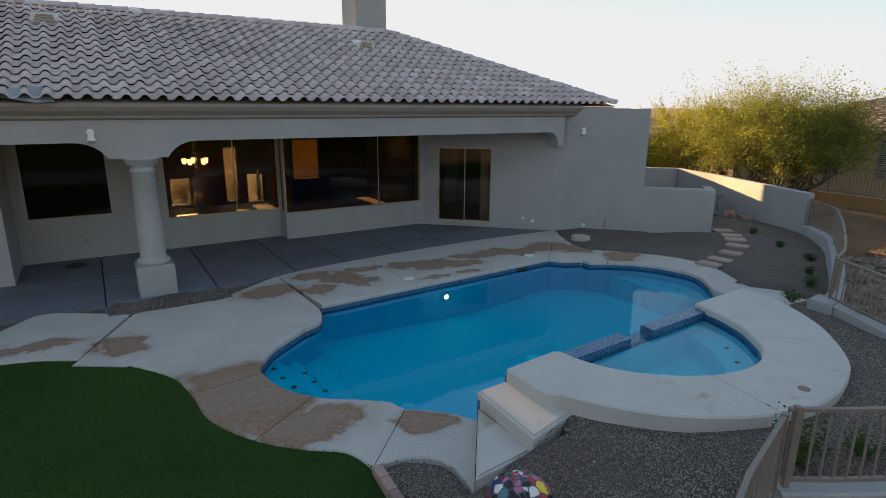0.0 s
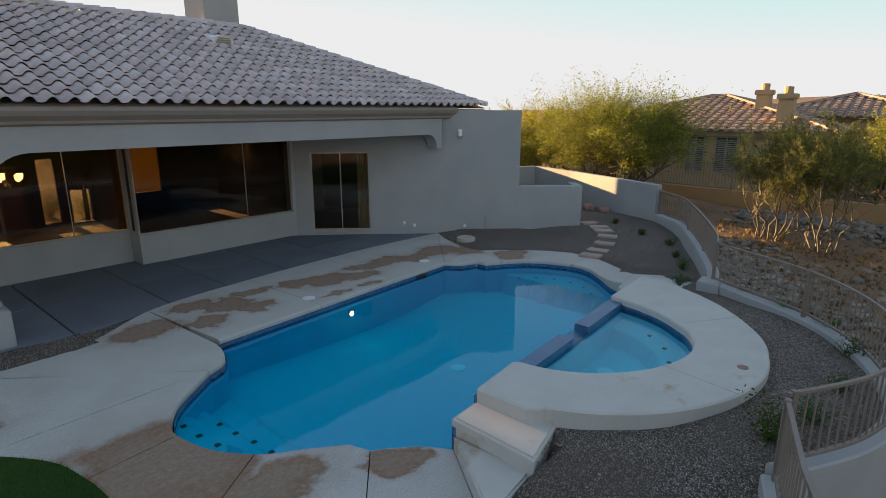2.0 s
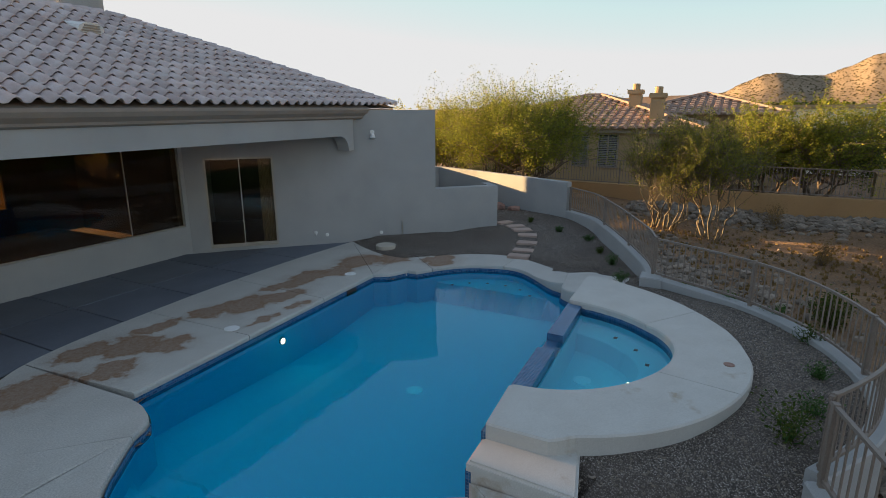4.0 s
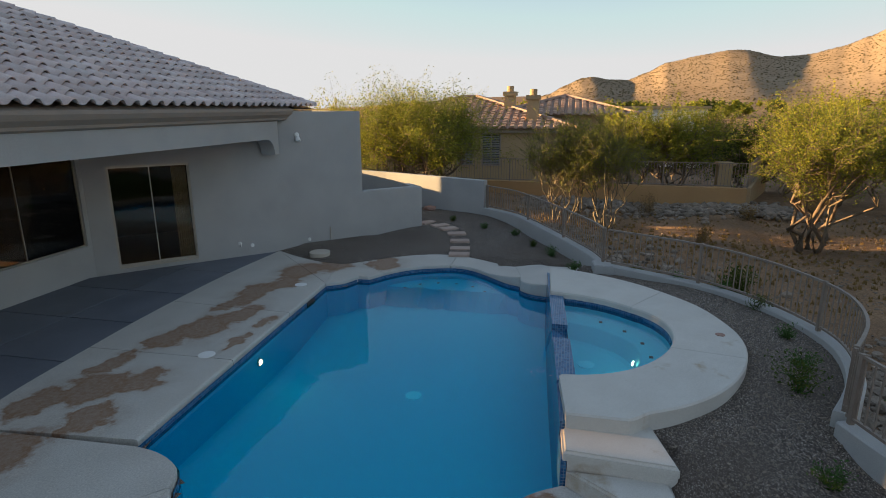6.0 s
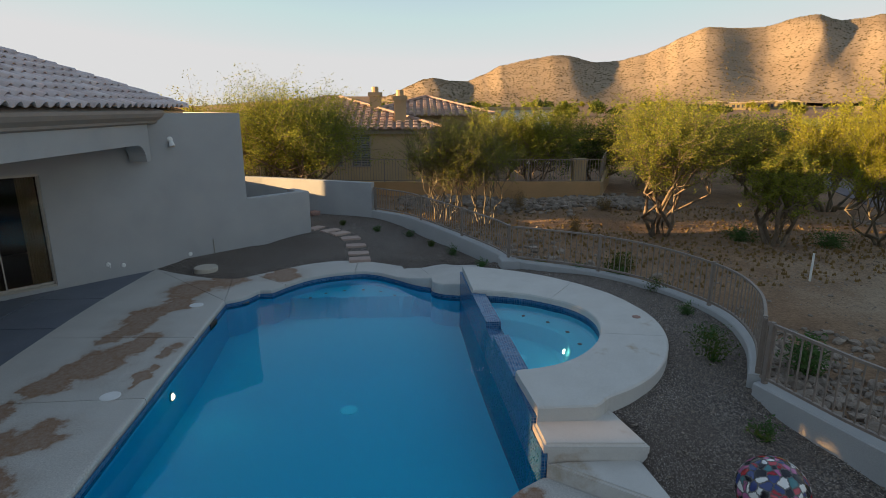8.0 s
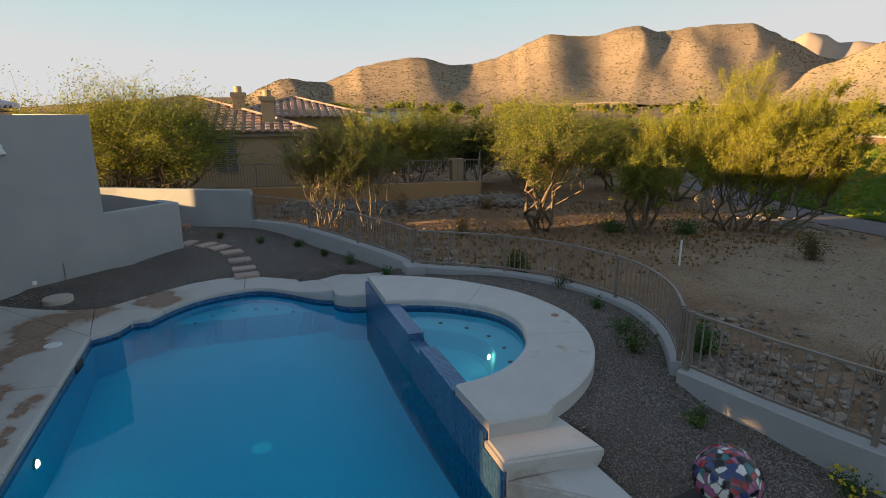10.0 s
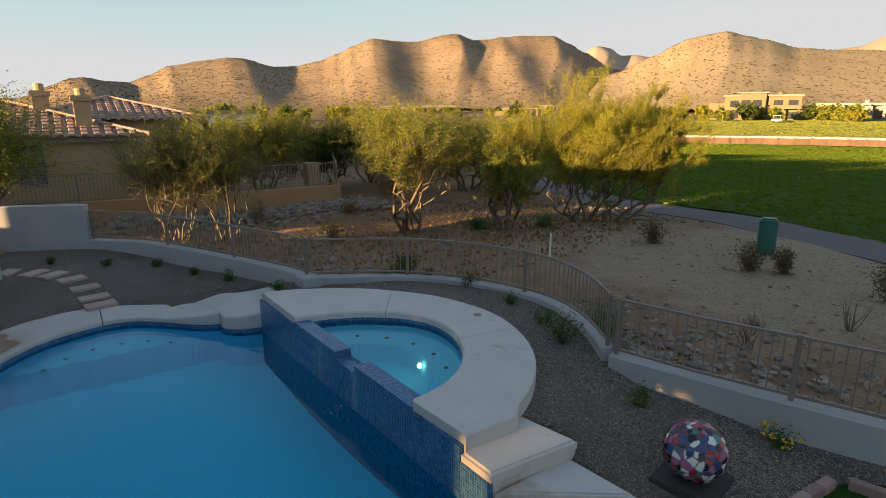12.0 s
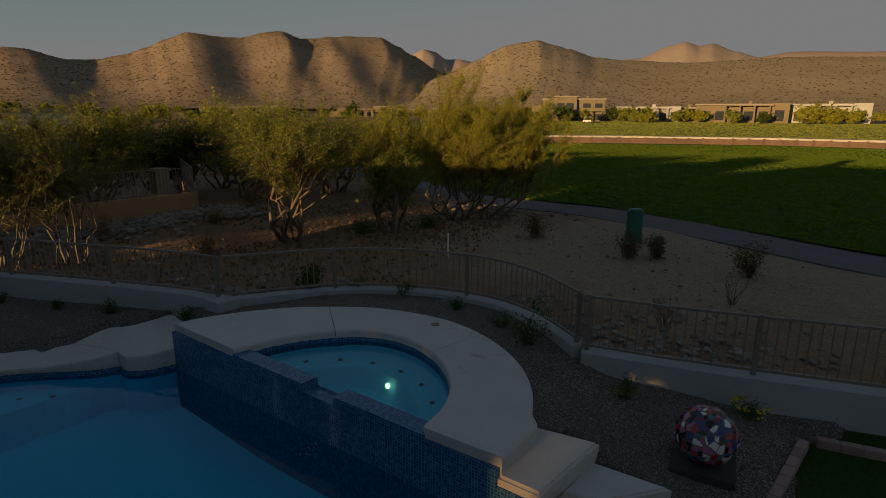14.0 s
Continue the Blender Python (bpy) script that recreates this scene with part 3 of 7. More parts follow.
def slab(inner, outer, parent, material, name="slab", z=0.0, gap=0.007, thick=0.14, rows=10, skirt=None):
    """A piece of paving between two lines, with a rolled edge along the inner one and open joints at its ends."""
    n = max(4, int(max(len(inner), len(outer))))
    A, B = resample(inner, n), resample(outer, n)
    for L in (A, B):
        for k, m in ((0, 1), (-1, -2)):
            d = L[m] - L[k]
            L[k] += d / max(1e-6, np.linalg.norm(d)) * gap
    bm = bmesh.new()
    grid = []
    for i in range(n):
        d = B[i] - A[i]
        ln = max(1e-6, float(np.hypot(*d)))
        up = (lambda x, y: deck_z(x, y)) if z == 0.0 else (lambda x, y: 0.0)
        row = [bm.verts.new((*A[i], z - thick))]
        fr = [0.0, 0.012 / ln, 0.04 / ln] + [0.04 / ln + (1 - 0.06 / ln) * (k + 1) / rows for k in range(rows)] + [1.0]
        hs = [-0.035, -0.008, 0.0] + [0.0] * (rows - 1) + [0.0, -0.02]
        for f, h in zip(fr, hs):
            p = A[i] + d * min(1.0, f)
            row.append(bm.verts.new((p[0], p[1], z + h + up(p[0], p[1]))))
        row.append(bm.verts.new((*B[i], z - (skirt or thick))))
        grid.append(row)
    for a, b in zip(grid, grid[1:]):
        for k in range(len(a) - 1):
            bm.faces.new((a[k], a[k + 1], b[k + 1], b[k]))
    bm.faces.new(grid[0])
    bm.faces.new(list(reversed(grid[-1])))
    bmesh.ops.recalc_face_normals(bm, faces=bm.faces)
    return part(name, bm, material, parent)


pool_deck = thing("pool_deck", "cream textured concrete pool deck with brown stains and open joints", "pool deck", kind="structure")
JOINTS = [((10.40, 4.90), (10.3, 4.2)), ((10.92, 5.50), (12.15, 5.70)), ((11.97, 7.25), (13.0, 7.3)), ((11.0, 8.6), (11.9, 9.5)), ((10.09, 9.68), (11.62, 10.0))]
for (a, oa), (b, ob_) in zip(JOINTS, JOINTS[1:]):
    slab(section(pool_edge, a, b), section(deck_east, oa, ob_), pool_deck, deck_coat)
NORTH = [((10.09, 9.68), (12.48, 12.10)), ((8.2, 9.47), (8.3, 12.2)), ((6.2, 9.35), (6.1, 12.15)), ((4.03, 9.32), (3.8, 11.60))]
for (a, oa), (b, ob_) in zip(NORTH, NORTH[1:]):
    slab(section(pool_edge, a, b), section(deck_north, oa, ob_), pool_deck, deck_coat)
slab([(10.09, 9.68), (10.13, 9.71)], section(deck_east, (11.62, 10.0), (12.50, 12.10)), pool_deck, deck_coat)
slab(list(reversed(pool_edge[nearest(pool_edge, (3.39, 8.37)):])), section(deck_north, (3.8, 11.60), (0.95, 10.68)), pool_deck, deck_coat)
slab([(3.39, 8.37), (2.4, 8.36), (0.7, 8.27)], [(0.95, 10.68), (0.5, 9.7), (0.02, 8.71)], pool_deck, deck_coat)
WEST = [((3.39, 8.37), (0.7, 8.25)), ((2.38, 7.1), (1.40, 6.94)), ((2.75, 6.06), (1.86, 5.45)), ((3.67, 5.15), (2.82, 4.30)), ((4.30, 4.47), (3.50, 3.40))]
for (a, oa), (b, ob_) in zip(WEST, WEST[1:]):
    slab(section(pool_edge, a, b), section(deck_west, oa, ob_), pool_deck, deck_coat)
slab(section(deck_west, (0.0, 8.72), (-6.5, 9.6)), section(deck_north, (0.93, 10.7), (-6.5, 10.4)), pool_deck, deck_coat)

WATER, SPA_WATER, COPING = -0.145, 0.40, 0.57
pool = thing("swimming_pool", "freeform swimming pool with blue plaster and a dark blue tile band", "swimming pool", kind="structure")
ring = np.array(pool_edge)
mid = np.array([7.2, 7.0])


def pool_depth(x, y):
    """Steps in the west bay, a bench in the east bay, deep in the middle."""
    west, east = 3.75 - x, x - 10.75
    if west > 0.9:
        return -0.27
    if west > 0.45:
        return -0.46
    if west > 0.0:
        return -0.66
    if east > 0.35:
        return -0.34
    return -0.78 - 0.14 * smoothstep(4.0, 7.5, x) * (1 - smoothstep(8.0, 10.6, x))


def shrink(line, d):
    L = np.array(line)
    t = np.roll(L, -1, axis=0) - np.roll(L, 1, axis=0)
    t /= np.maximum(1e-6, np.linalg.norm(t, axis=1))[:, None]
    nrm = np.stack([t[:, 1], -t[:, 0]], axis=1)
    return L + nrm * d


sgn = 1 if inside(pool_edge, *[np.array([v]) for v in (shrink(pool_edge, 0.05)[40])])[0] else -1
wall_line = shrink(pool_edge, 0.02 * sgn)
bm = bmesh.new()
a = [bm.verts.new((x, y, -0.075)) for x, y in wall_line]
b = [bm.verts.new((x, y, -0.20)) for x, y in wall_line]
for i in range(len(a)):
    j = (i + 1) % len(a)
    bm.faces.new((a[i], a[j], b[j], b[i]))
planar_uv(part("tile_band", bm, mosaic, pool, "dark blue mosaic waterline tiles"))
bm = bmesh.new()
a = [bm.verts.new((x, y, -0.20)) for x, y in wall_line]
b = [bm.verts.new((x, y, -1.75)) for x, y in wall_line]
for i in range(len(a)):
    j = (i + 1) % len(a)
    bm.faces.new((a[i], a[j], b[j], b[i]))
part("shell_wall", bm, plaster_blue, pool)
v, f = sheet([tuple(p) for p in wall_line], [], pool_depth, 0.16)
raw("shell_floor", v, f, plaster_blue, pool)
v, f = sheet([tuple(p) for p in wall_line], [], lambda x, y: WATER, 0.6)
water = raw("pool_water_surface", v, f, pool_water)
tagged(water, "still deep blue water filling the swimming pool", "water", kind="structure")
# dark marker tiles on the steps and the bench
for k in range(4):
    for r, dx in ((-0.27, 0.0), (-0.46, 0.47)):
        px_, py_ = 2.72 + dx + 0.06 * math.cos(k), 6.55 + 0.36 * k
        part("marker_tile", box(px_ - 0.035, px_ + 0.035, py_ - 0.035, py_ + 0.035, r, r + 0.008), bronze_frame, pool)
for k in range(6):
    an = radians(-52 + 22 * k)
    px_, py_ = 10.55 + 1.12 * math.cos(an), 7.2 + 1.15 * math.sin(an)
    if px_ > 11.12:
        part("marker_tile", box(px_ - 0.03, px_ + 0.03, py_ - 0.03, py_ + 0.03, -0.34, -0.332), bronze_frame, pool)
part("floor_drain", lathe([(0.14, -0.93), (0.14, -0.905), (0.05, -0.89)], 20, 7.3, 6.9), drain_blue, pool, "round pale drain cover")
light = thing("pool_light", "round warm white underwater pool lamp, lit", "pool light")
part("lens", lathe([(0.055, 0.0), (0.055, 0.02), (0.03, 0.04)], 20), lamp_deep, light)
part("rim", lathe([(0.075, -0.01), (0.075, 0.012), (0.06, 0.016)], 20), steel, light)
light.matrix_world = pose(6.92, 9.462, -0.39, 90, 0, 1.7)
pool_bulb = new("pool_bulb", bpy.data.lights.new("pool_bulb", 'POINT'))
pool_bulb.data.energy, pool_bulb.data.color, pool_bulb.data.shadow_soft_size = 0.15, (1.0, 0.95, 0.8), 0.25
pool_bulb.matrix_world = pose(6.92, 8.8, -0.42)
sk = thing("skimmer", "dark rectangular skimmer mouth in the pool wall", "skimmer")
part("mouth", box(9.0, 9.32, 9.58, 9.605, -0.19, -0.08), joint_dark, sk)

# ---- spa ----
SPA = Vector((7.26, 4.60))
spa = thing("spa", "raised half-round spa with mosaic wall and wide cream coping", "spa", kind="structure")


def arc(r, a0, a1, n, ry=None, c=SPA):
    return [(c.x + r * math.cos(radians(a0 + (a1 - a0) * i / n)), c.y + (ry or r) * math.sin(radians(a0 + (a1 - a0) * i / n))) for i in range(n + 1)]


def bow(west, east):
    """Runs from a wide west arc into a tighter east one."""
    n = len(west) - 1
    return [tuple(p + (q - p) * smoothstep(0.2, 0.75, i / n) for p, q in zip(a, b)) for i, (a, b) in enumerate(zip(west, east))]


TIGHT = Vector((7.20, 4.34))
# from the west end round the south to the east end, where both edges flare out
inner_arc = bow(arc(1.60, 183, 359, 56, 1.53), arc(1.43, 183, 359, 56, c=TIGHT))[:43] + curve([(8.27, 3.42), (8.46, 3.64), (8.62, 3.90), (8.74, 4.20), (8.80, 4.46)], 0.08)
outer_arc = [(4.72, 4.47), (4.73, 3.78)] + bow(arc(2.55, 204, 338, 60, 2.50), arc(2.22, 204, 338, 60, c=Vector((7.18, 4.23))))[:37] + curve([(8.20, 2.21), (8.60, 2.38), (9.01, 2.66), (9.32, 2.92), (9.60, 3.20), (9.85, 3.52), (10.05, 3.85), (10.24, 4.22)], 0.1) + [(10.34, 4.5), (10.40, 4.84)]
inner_full = [(5.60, 4.56)] + inner_arc + [(8.85, 4.77)]
n = 90
A, B = resample(inner_full, n), resample(outer_arc, n)
cuts = [(0, 34), (34, 64), (64, n - 1)]
for lo, hi in cuts:
    sl = slab([tuple(p) for p in A[lo:hi + 1]], [tuple(p) for p in B[lo:hi + 1]], spa, coping_coat, "coping_slab", COPING, 0.004, 0.115, 8, 0.34)
# the ring of masonry under the coping
bm = bmesh.new()
pi, po_ = A + (B - A) * (0.012 / np.maximum(0.1, np.linalg.norm(B - A, axis=1)))[:, None], B + (A - B) * (0.06 / np.maximum(0.1, np.linalg.norm(B - A, axis=1)))[:, None]
rows_ = [[bm.verts.new((*p, 0.462)), bm.verts.new((*q, 0.462)), bm.verts.new((*q, -0.3))] for p, q in zip(pi, po_)]
for a, b in zip(rows_, rows_[1:]):
    for k in range(2):
        bm.faces.new((a[k], a[k + 1], b[k + 1], b[k]))
bmesh.ops.recalc_face_normals(bm, faces=bm.faces)
part("coping_base", bm, coping_coat, spa)
# mosaic wall with its lowered spillway
def wall_run(x0, x1, z1, name, thick=0.21):
    y = lambda x: 4.47 + (x - 4.30) * 0.0639
    bm = prism([(x0, y(x0) + 0.028), (x1, y(x1) + 0.028), (x1, y(x1) - thick), (x0, y(x0) - thick)], -1.3, z1)
    ob = part(name, bm, mosaic, spa)
    planar_uv(ob)
    return ob


wall_run(5.60, 6.92, 0.50, "mosaic_wall")
wall_run(6.92, 7.45, 0.39, "spillway")
wall_run(7.45, 8.85, 0.50, "mosaic_wall")
wall_run(4.74, 5.60, 0.455, "mosaic_wall", 0.03)
wall_run(8.85, 10.39, 0.455, "mosaic_wall", 0.03)
wall_run(4.31, 4.735, 0.285, "mosaic_wall", 0.03)
part("coping_pier", prism([(4.725, 4.455), (5.60, 4.515), (5.60, 4.0), (4.74, 3.95)], -0.3, 0.456), coping_coat, spa)
part("coping_pier", prism([(8.86, 4.72), (10.375, 4.82), (10.30, 4.40), (8.86, 4.30)], -0.3, 0.456), coping_coat, spa)
yw = lambda x: 4.47 + (x - 4.30) * 0.0639 - 0.21
part("spa_shell_back", prism([(5.64, yw(5.64)), (8.86, yw(8.86)), (8.86, yw(8.86) - 0.02), (5.64, yw(5.64) - 0.02)], -0.2, 0.345), plaster_spa, spa)
# bowl
bowl = inner_full
bm = bmesh.new()
tops = [bm.verts.new((x, y, 0.462)) for x, y in bowl]
bots = [bm.verts.new((x, y, 0.33)) for x, y in bowl]
for i in range(len(bowl) - 1):
    bm.faces.new((tops[i], bots[i], bots[i + 1], tops[i + 1]))
planar_uv(part("spa_tile_band", bm, mosaic, spa, "dark blue mosaic tile band"))
bm = bmesh.new()
levels = [(1.0, 0.33), (1.0, 0.215), (0.985, 0.20), (0.76, 0.19), (0.745, 0.17), (0.70, -0.10), (0.66, -0.13), (0.0, -0.15)]
rings = [[bm.verts.new((SPA.x + (x - SPA.x) * s, 4.60 + (y - 4.60) * s, z)) for x, y in bowl] for s, z in levels]
for a, b in zip(rings, rings[1:]):
    for i in range(len(bowl) - 1):
        bm.faces.new((a[i], a[i + 1], b[i + 1], b[i]))
part("spa_shell", bm, plaster_spa, spa)
v, f = sheet([(5.62, 4.40)] + [(SPA.x + (x - SPA.x) * 1.005, y - 0.005) for x, y in bowl] + [(8.86, 4.60)], [], lambda x, y: SPA_WATER, 0.25)
tagged(raw("spa_water_surface", v, f, spa_water), "clear pale blue water filling the raised spa", "water", kind="structure")
for k in range(7):
    an = radians(206 + 20.5 * k)
    cx_, cy_ = SPA.x + 1.39 * math.cos(an), SPA.y + 1.35 * math.sin(an)
    part("marker_tile", box(cx_ - 0.028, cx_ + 0.028, cy_ - 0.028, cy_ + 0.028, 0.19, 0.207), bronze_frame, spa)
part("spa_drain", lathe([(0.13, -0.15), (0.13, -0.125), (0.05, -0.12)], 20, 6.85, 3.95), drain_blue, spa, "round white drain cover")
part("spa_drain", lathe([(0.13, -0.15), (0.13, -0.125), (0.05, -0.12)], 20, 7.45, 4.15), drain_blue, spa, "round white drain cover")
sl = thing("spa_light", "small round white underwater spa lamp, lit", "spa light")
part("lens", lathe([(0.042, 0.0), (0.042, 0.012), (0.02, 0.02)], 16), lamp_pool, sl)
sl.matrix_world = pose(7.21, 3.49, 0.07, -70, 0, 0)
spa_bulb = new("spa_bulb", bpy.data.lights.new("spa_bulb", 'POINT'))
spa_bulb.data.energy, spa_bulb.data.color, spa_bulb.data.shadow_soft_size = 0.025, (1.0, 0.9, 0.66), 0.05
spa_bulb.matrix_world = pose(7.21, 3.74, 0.10)
dr = thing("deck_drain", "small round brown drain cap set in the coping", "drain")
part("cap", lathe([(0.065, 0.0), (0.065, 0.008), (0.045, 0.012), (0.02, 0.006)], 18), rock_red, dr)
dr.matrix_world = pose(7.36, 2.32, COPING)
# water running over the spillway: a broken sheet of thin strands, and the churn below it
y0 = 4.498 + (7.18 - 4.30) * 0.0639
rw = random.Random(12)
falls = thing("falling_water", "thin broken sheet of water spilling from spa to pool", "water", kind="structure")
for k in range(13):
    x_, w_ = 6.97 + 0.43 * k / 12 + rw.uniform(-.012, .012), rw.uniform(0.002, 0.006)
    wf, rows_ = bmesh.new(), []
    reach, drop = rw.uniform(0.07, 0.13), rw.uniform(0.36, 0.5)
    for i in range(9):
        t = i / 8
        c_ = (x_ + rw.uniform(-.006, .006), y0 + 0.006 + reach * t, 0.405 - drop * t * t)
        rows_.append([wf.verts.new((c_[0] + s_ * w_ * (1 - 0.4 * t), c_[1] + 0.006 * (s_ == 0), c_[2])) for s_ in (-1, 0, 1)])
    for a, b in zip(rows_, rows_[1:]):
        for i in range(2):
            wf.faces.new((a[i], a[i + 1], b[i + 1], b[i]))
    part("strand", wf, spa_water, falls)
wf = bmesh.new()
for k in range(26):
    r_, a_ = abs(rw.gauss(0, 0.12)), rw.uniform(0, 6.28)
    bmesh.ops.create_icosphere(wf, subdivisions=1, radius=rw.uniform(0.002, 0.007), matrix=pose(7.18 + 1.7 * r_ * math.cos(a_), y0 + 0.14 + r_ * math.sin(a_), WATER + 0.002))
tagged(part("splash", wf, foam, falls), kind="stuff")
# steps beside the spa
steps = thing("spa_steps", "cream textured concrete steps up to the spa", "steps", kind="structure")
part("upper_tread", prism([(4.295, 4.482), (4.735, 4.51), (4.97, 3.55), (4.24, 3.38)], 0.28, 0.39, 0.03), coping_coat, steps)
part("upper_riser", prism([(4.305, 4.435), (4.72, 4.46), (4.95, 3.56), (4.25, 3.39)], -0.15, 0.29), coping_coat, steps)
part("lower_step", prism([(4.28, 4.44), (4.30, 3.45), (3.50, 3.36)], -0.15, 0.19, 0.025), coping_coat, steps)

# ---- yard ground ----
LEVELS = [(12.8, 9.8, 0.06), (15.4, 8.7, 0.22), (17.0, 7.9, 0.36), (18.2, 11.0, 0.40), (14.0, 6.2, 0.16), (12.6, 4.6, 0.20), (10.9, 3.4, 0.42), (9.8, 2.1, 0.50), (8.3, 1.5, 0.51), (6.8, 1.6, 0.48), (5.7, 2.0, 0.44), (9.6, 3.0, 0.47), (6.2, 2.1, 0.46), (8.6, 2.3, 0.48), (5.2, 3.0, 0.42), (4.6, 2.4, 0.26), (4.75, 3.3, 0.38),
          (4.5, 1.6, 0.18), (3.5, 2.6, 0.08), (3.0, 1.2, 0.08), (3.2, 3.8, 0.0), (13.3, 7.2, 0.05), (1.0, 3.0, 0.0), (12.0, 10.6, 0.0), (-3.0, 3.0, 0.0), (13.5, 10.6, 0.08)]


def yard_z(x, y):
    w = s = 0.0
    for a, b, h in LEVELS:
        k = 1.0 / ((x - a) ** 2 + (y - b) ** 2 + 0.15) ** 1.6
        w += k
        s += k * h
    return s / w - 0.03 + 0.012 * noise.noise((x * 1.7, y * 1.7, 0.0))


FENCE_A = curve([(17.20, 7.15), (16.2, 6.12), (15.1, 5.50), (14.0, 4.95), (12.7, 4.35), (11.75, 3.95), (11.0, 3.74)], 0.10)
FENCE_B = curve([(10.95, 3.70), (10.55, 3.0), (10.1, 2.28), (9.55, 1.70), (8.9, 1.26), (8.2, 0.97), (7.58, 0.82), (7.0, 0.84), (6.35, 1.02), (5.85, 1.27), (5.38, 1.56)], 0.10)
FENCE_C = [(5.33, 1.55), (4.3, 1.26), (3.4, 0.92), (2.4, 0.53), (0.8, -0.10), (-1.5, -1.0), (-4.5, -2.2)]
wing = lambda u, v=0.0: tuple((WING @ Vector((u, v, 0)))[:2])
yard_line = [(-6.5, -3.0), *reversed(FENCE_C), *reversed(FENCE_B), *reversed(FENCE_A), (19.12, 11.55), (19.62, 13.12), wing(8.0, 2.2), wing(6.0, 0.1), wing(0.2, 0.2), (-6.5, 15.2)]
paved = [*deck_east, (9.8, 4.1), *reversed(outer_arc[3:-3]), (4.8, 3.6), (4.2, 3.4), *reversed(deck_west), *reversed(deck_north)]
v, f = sheet([p for p in yard_line], [], lambda x, y: yard_z(x, y), 0.30)
V = np.array(v)
C = V[np.array(f)].mean(axis=1)
far_in = inside([tuple(p) for p in shrink(pool_edge, -0.08 * sgn)], C[:, 0], C[:, 1]) | ((np.hypot((C[:, 0] - 7.2) / 2.35, (C[:, 1] - 4.6) / 2.33) < 1) & (C[:, 1] < 4.7))
low = inside(paved, V[:, 0], V[:, 1]) & ~((np.hypot(V[:, 0] - 7.2, V[:, 1] - 4.6) > 2.0) & (np.hypot(V[:, 0] - 7.2, V[:, 1] - 4.6) < 3.0) & (V[:, 1] < 4.1) & (V[:, 0] > 4.75) & (V[:, 0] < 10.0))
lawn_poly = [(-6.5, -2.9), *reversed(FENCE_C[3:]), (2.4, 0.9), (2.62, 1.25), (2.72, 2.5), (2.80, 4.25), *reversed(deck_west[:nearest(deck_west, (2.82, 4.27))]), (-6.5, 9.0)]
V[low, 2] = -0.13
V[inside(lawn_poly, V[:, 0], V[:, 1]), 2] = -0.09
V[V[:, 1] > 11.0 + 0.0 * V[:, 0], 2] = np.minimum(V[V[:, 1] > 11.0, 2], -0.06)
V[(V[:, 0] > 12.8) & (V[:, 1] > 10.0), 2] = 0.12
yard = raw("yard_gravel", [tuple(p) for p in V], [q for q, k in zip(f, far_in) if not k], gravel, smooth=True)
tagged(yard, "small brown and grey gravel over the yard", "gravel", kind="structure")

v, f = sheet(lawn_poly, [], lambda x, y: -0.02 + 0.01 * noise.noise((x, y, 3.0)), 0.35)
lawn = raw("lawn", v, f, turf, smooth=True)
tagged(lawn, "short dense dark green lawn beside the pool deck", "lawn", kind="structure")

# ---- ground outside ----
CENTRE = np.array([8.0, 7.5])
SPOTS = [(20, -3.6, -0.85), (22, 2, -0.75), (24.6, 4, -0.30), (24.6, -2.5, -0.35), (14, -5, -0.60), (13, -10, -0.60), (9.0, -9, -0.45), (5, -12, -0.60), (18, -12, -0.85), (20, -17, -0.95), (8, -17, -0.75), (0, -16, -0.65), (12.5, 1.0, -0.55), (8.0, -1.5, -0.45), (4.5, -1.5, -0.35), (14.5, 2.5, -0.6), (19, 6, -0.35), (27, 10, -0.1), (30, -8, -0.6), (0, -6, -0.3), (21, 12, 0.1)]


def land_z(x, y):
    w = s = 0.0
    for a, b, h in SPOTS:
        k = 1.0 / ((x - a) ** 2 + (y - b) ** 2 + 0.6) ** 1.5
        w += k
        s += k * h
    near = s / w
    r = math.hypot(x - 2, y - 6)
    south = smoothstep(60, 85, math.degrees(math.atan2(x, y)) % 360) * smoothstep(250, 215, math.degrees(math.atan2(x, y)) % 360)
    far = -1.1 + (-1.7 * smoothstep(45, 112, r) + 3.8 * smoothstep(112, 200, r) + 6.0 * smoothstep(260, 700, r) + 18 * smoothstep(600, 1100, r)) * south
    k = smoothstep(26, 45, r)
    return near * (1 - k) + far * k + 0.03 * noise.noise((x * 0.5, y * 0.5, 7.0))


edge = yard_line[1:]
ring0 = []
for p, q in zip(edge, edge[1:] + edge[:1]):
    nseg = max(1, int(math.hypot(q[0] - p[0], q[1] - p[1]) / 0.5))
    ring0 += [(p[0] + (q[0] - p[0]) * i / nseg, p[1] + (q[1] - p[1]) * i / nseg) for i in range(nseg)]
ring0 = sorted(ring0, key=lambda p: math.atan2(p[1] - CENTRE[1], p[0] - CENTRE[0]))
R0 = np.array(ring0)
scales = [0.0, 0.25, 0.6, 1.0, 1.6, 2.4, 3.4, 4.6, 6.0, 7.6, 9.5, 12, 15, 19, 24, 30, 38, 48, 60, 75, 95, 120, 150, 190, 240, 300, 380, 480, 600, 760, 960, 1200, 1500, 2000, 2600]
verts, faces = [], []
D = R0 - CENTRE
L = np.linalg.norm(D, axis=1)[:, None]
for s in scales:
    for x, y in R0 + D / L * s:
        verts.append((x, y, land_z(x, y)))
m_ = len(R0)
for k in range(len(scales) - 1):
    for i in range(m_):
        j = (i + 1) % m_
        faces.append((k * m_ + i, (k + 1) * m_ + i, (k + 1) * m_ + j, k * m_ + j))
ground = raw("ground", verts, faces, dirt, smooth=True)
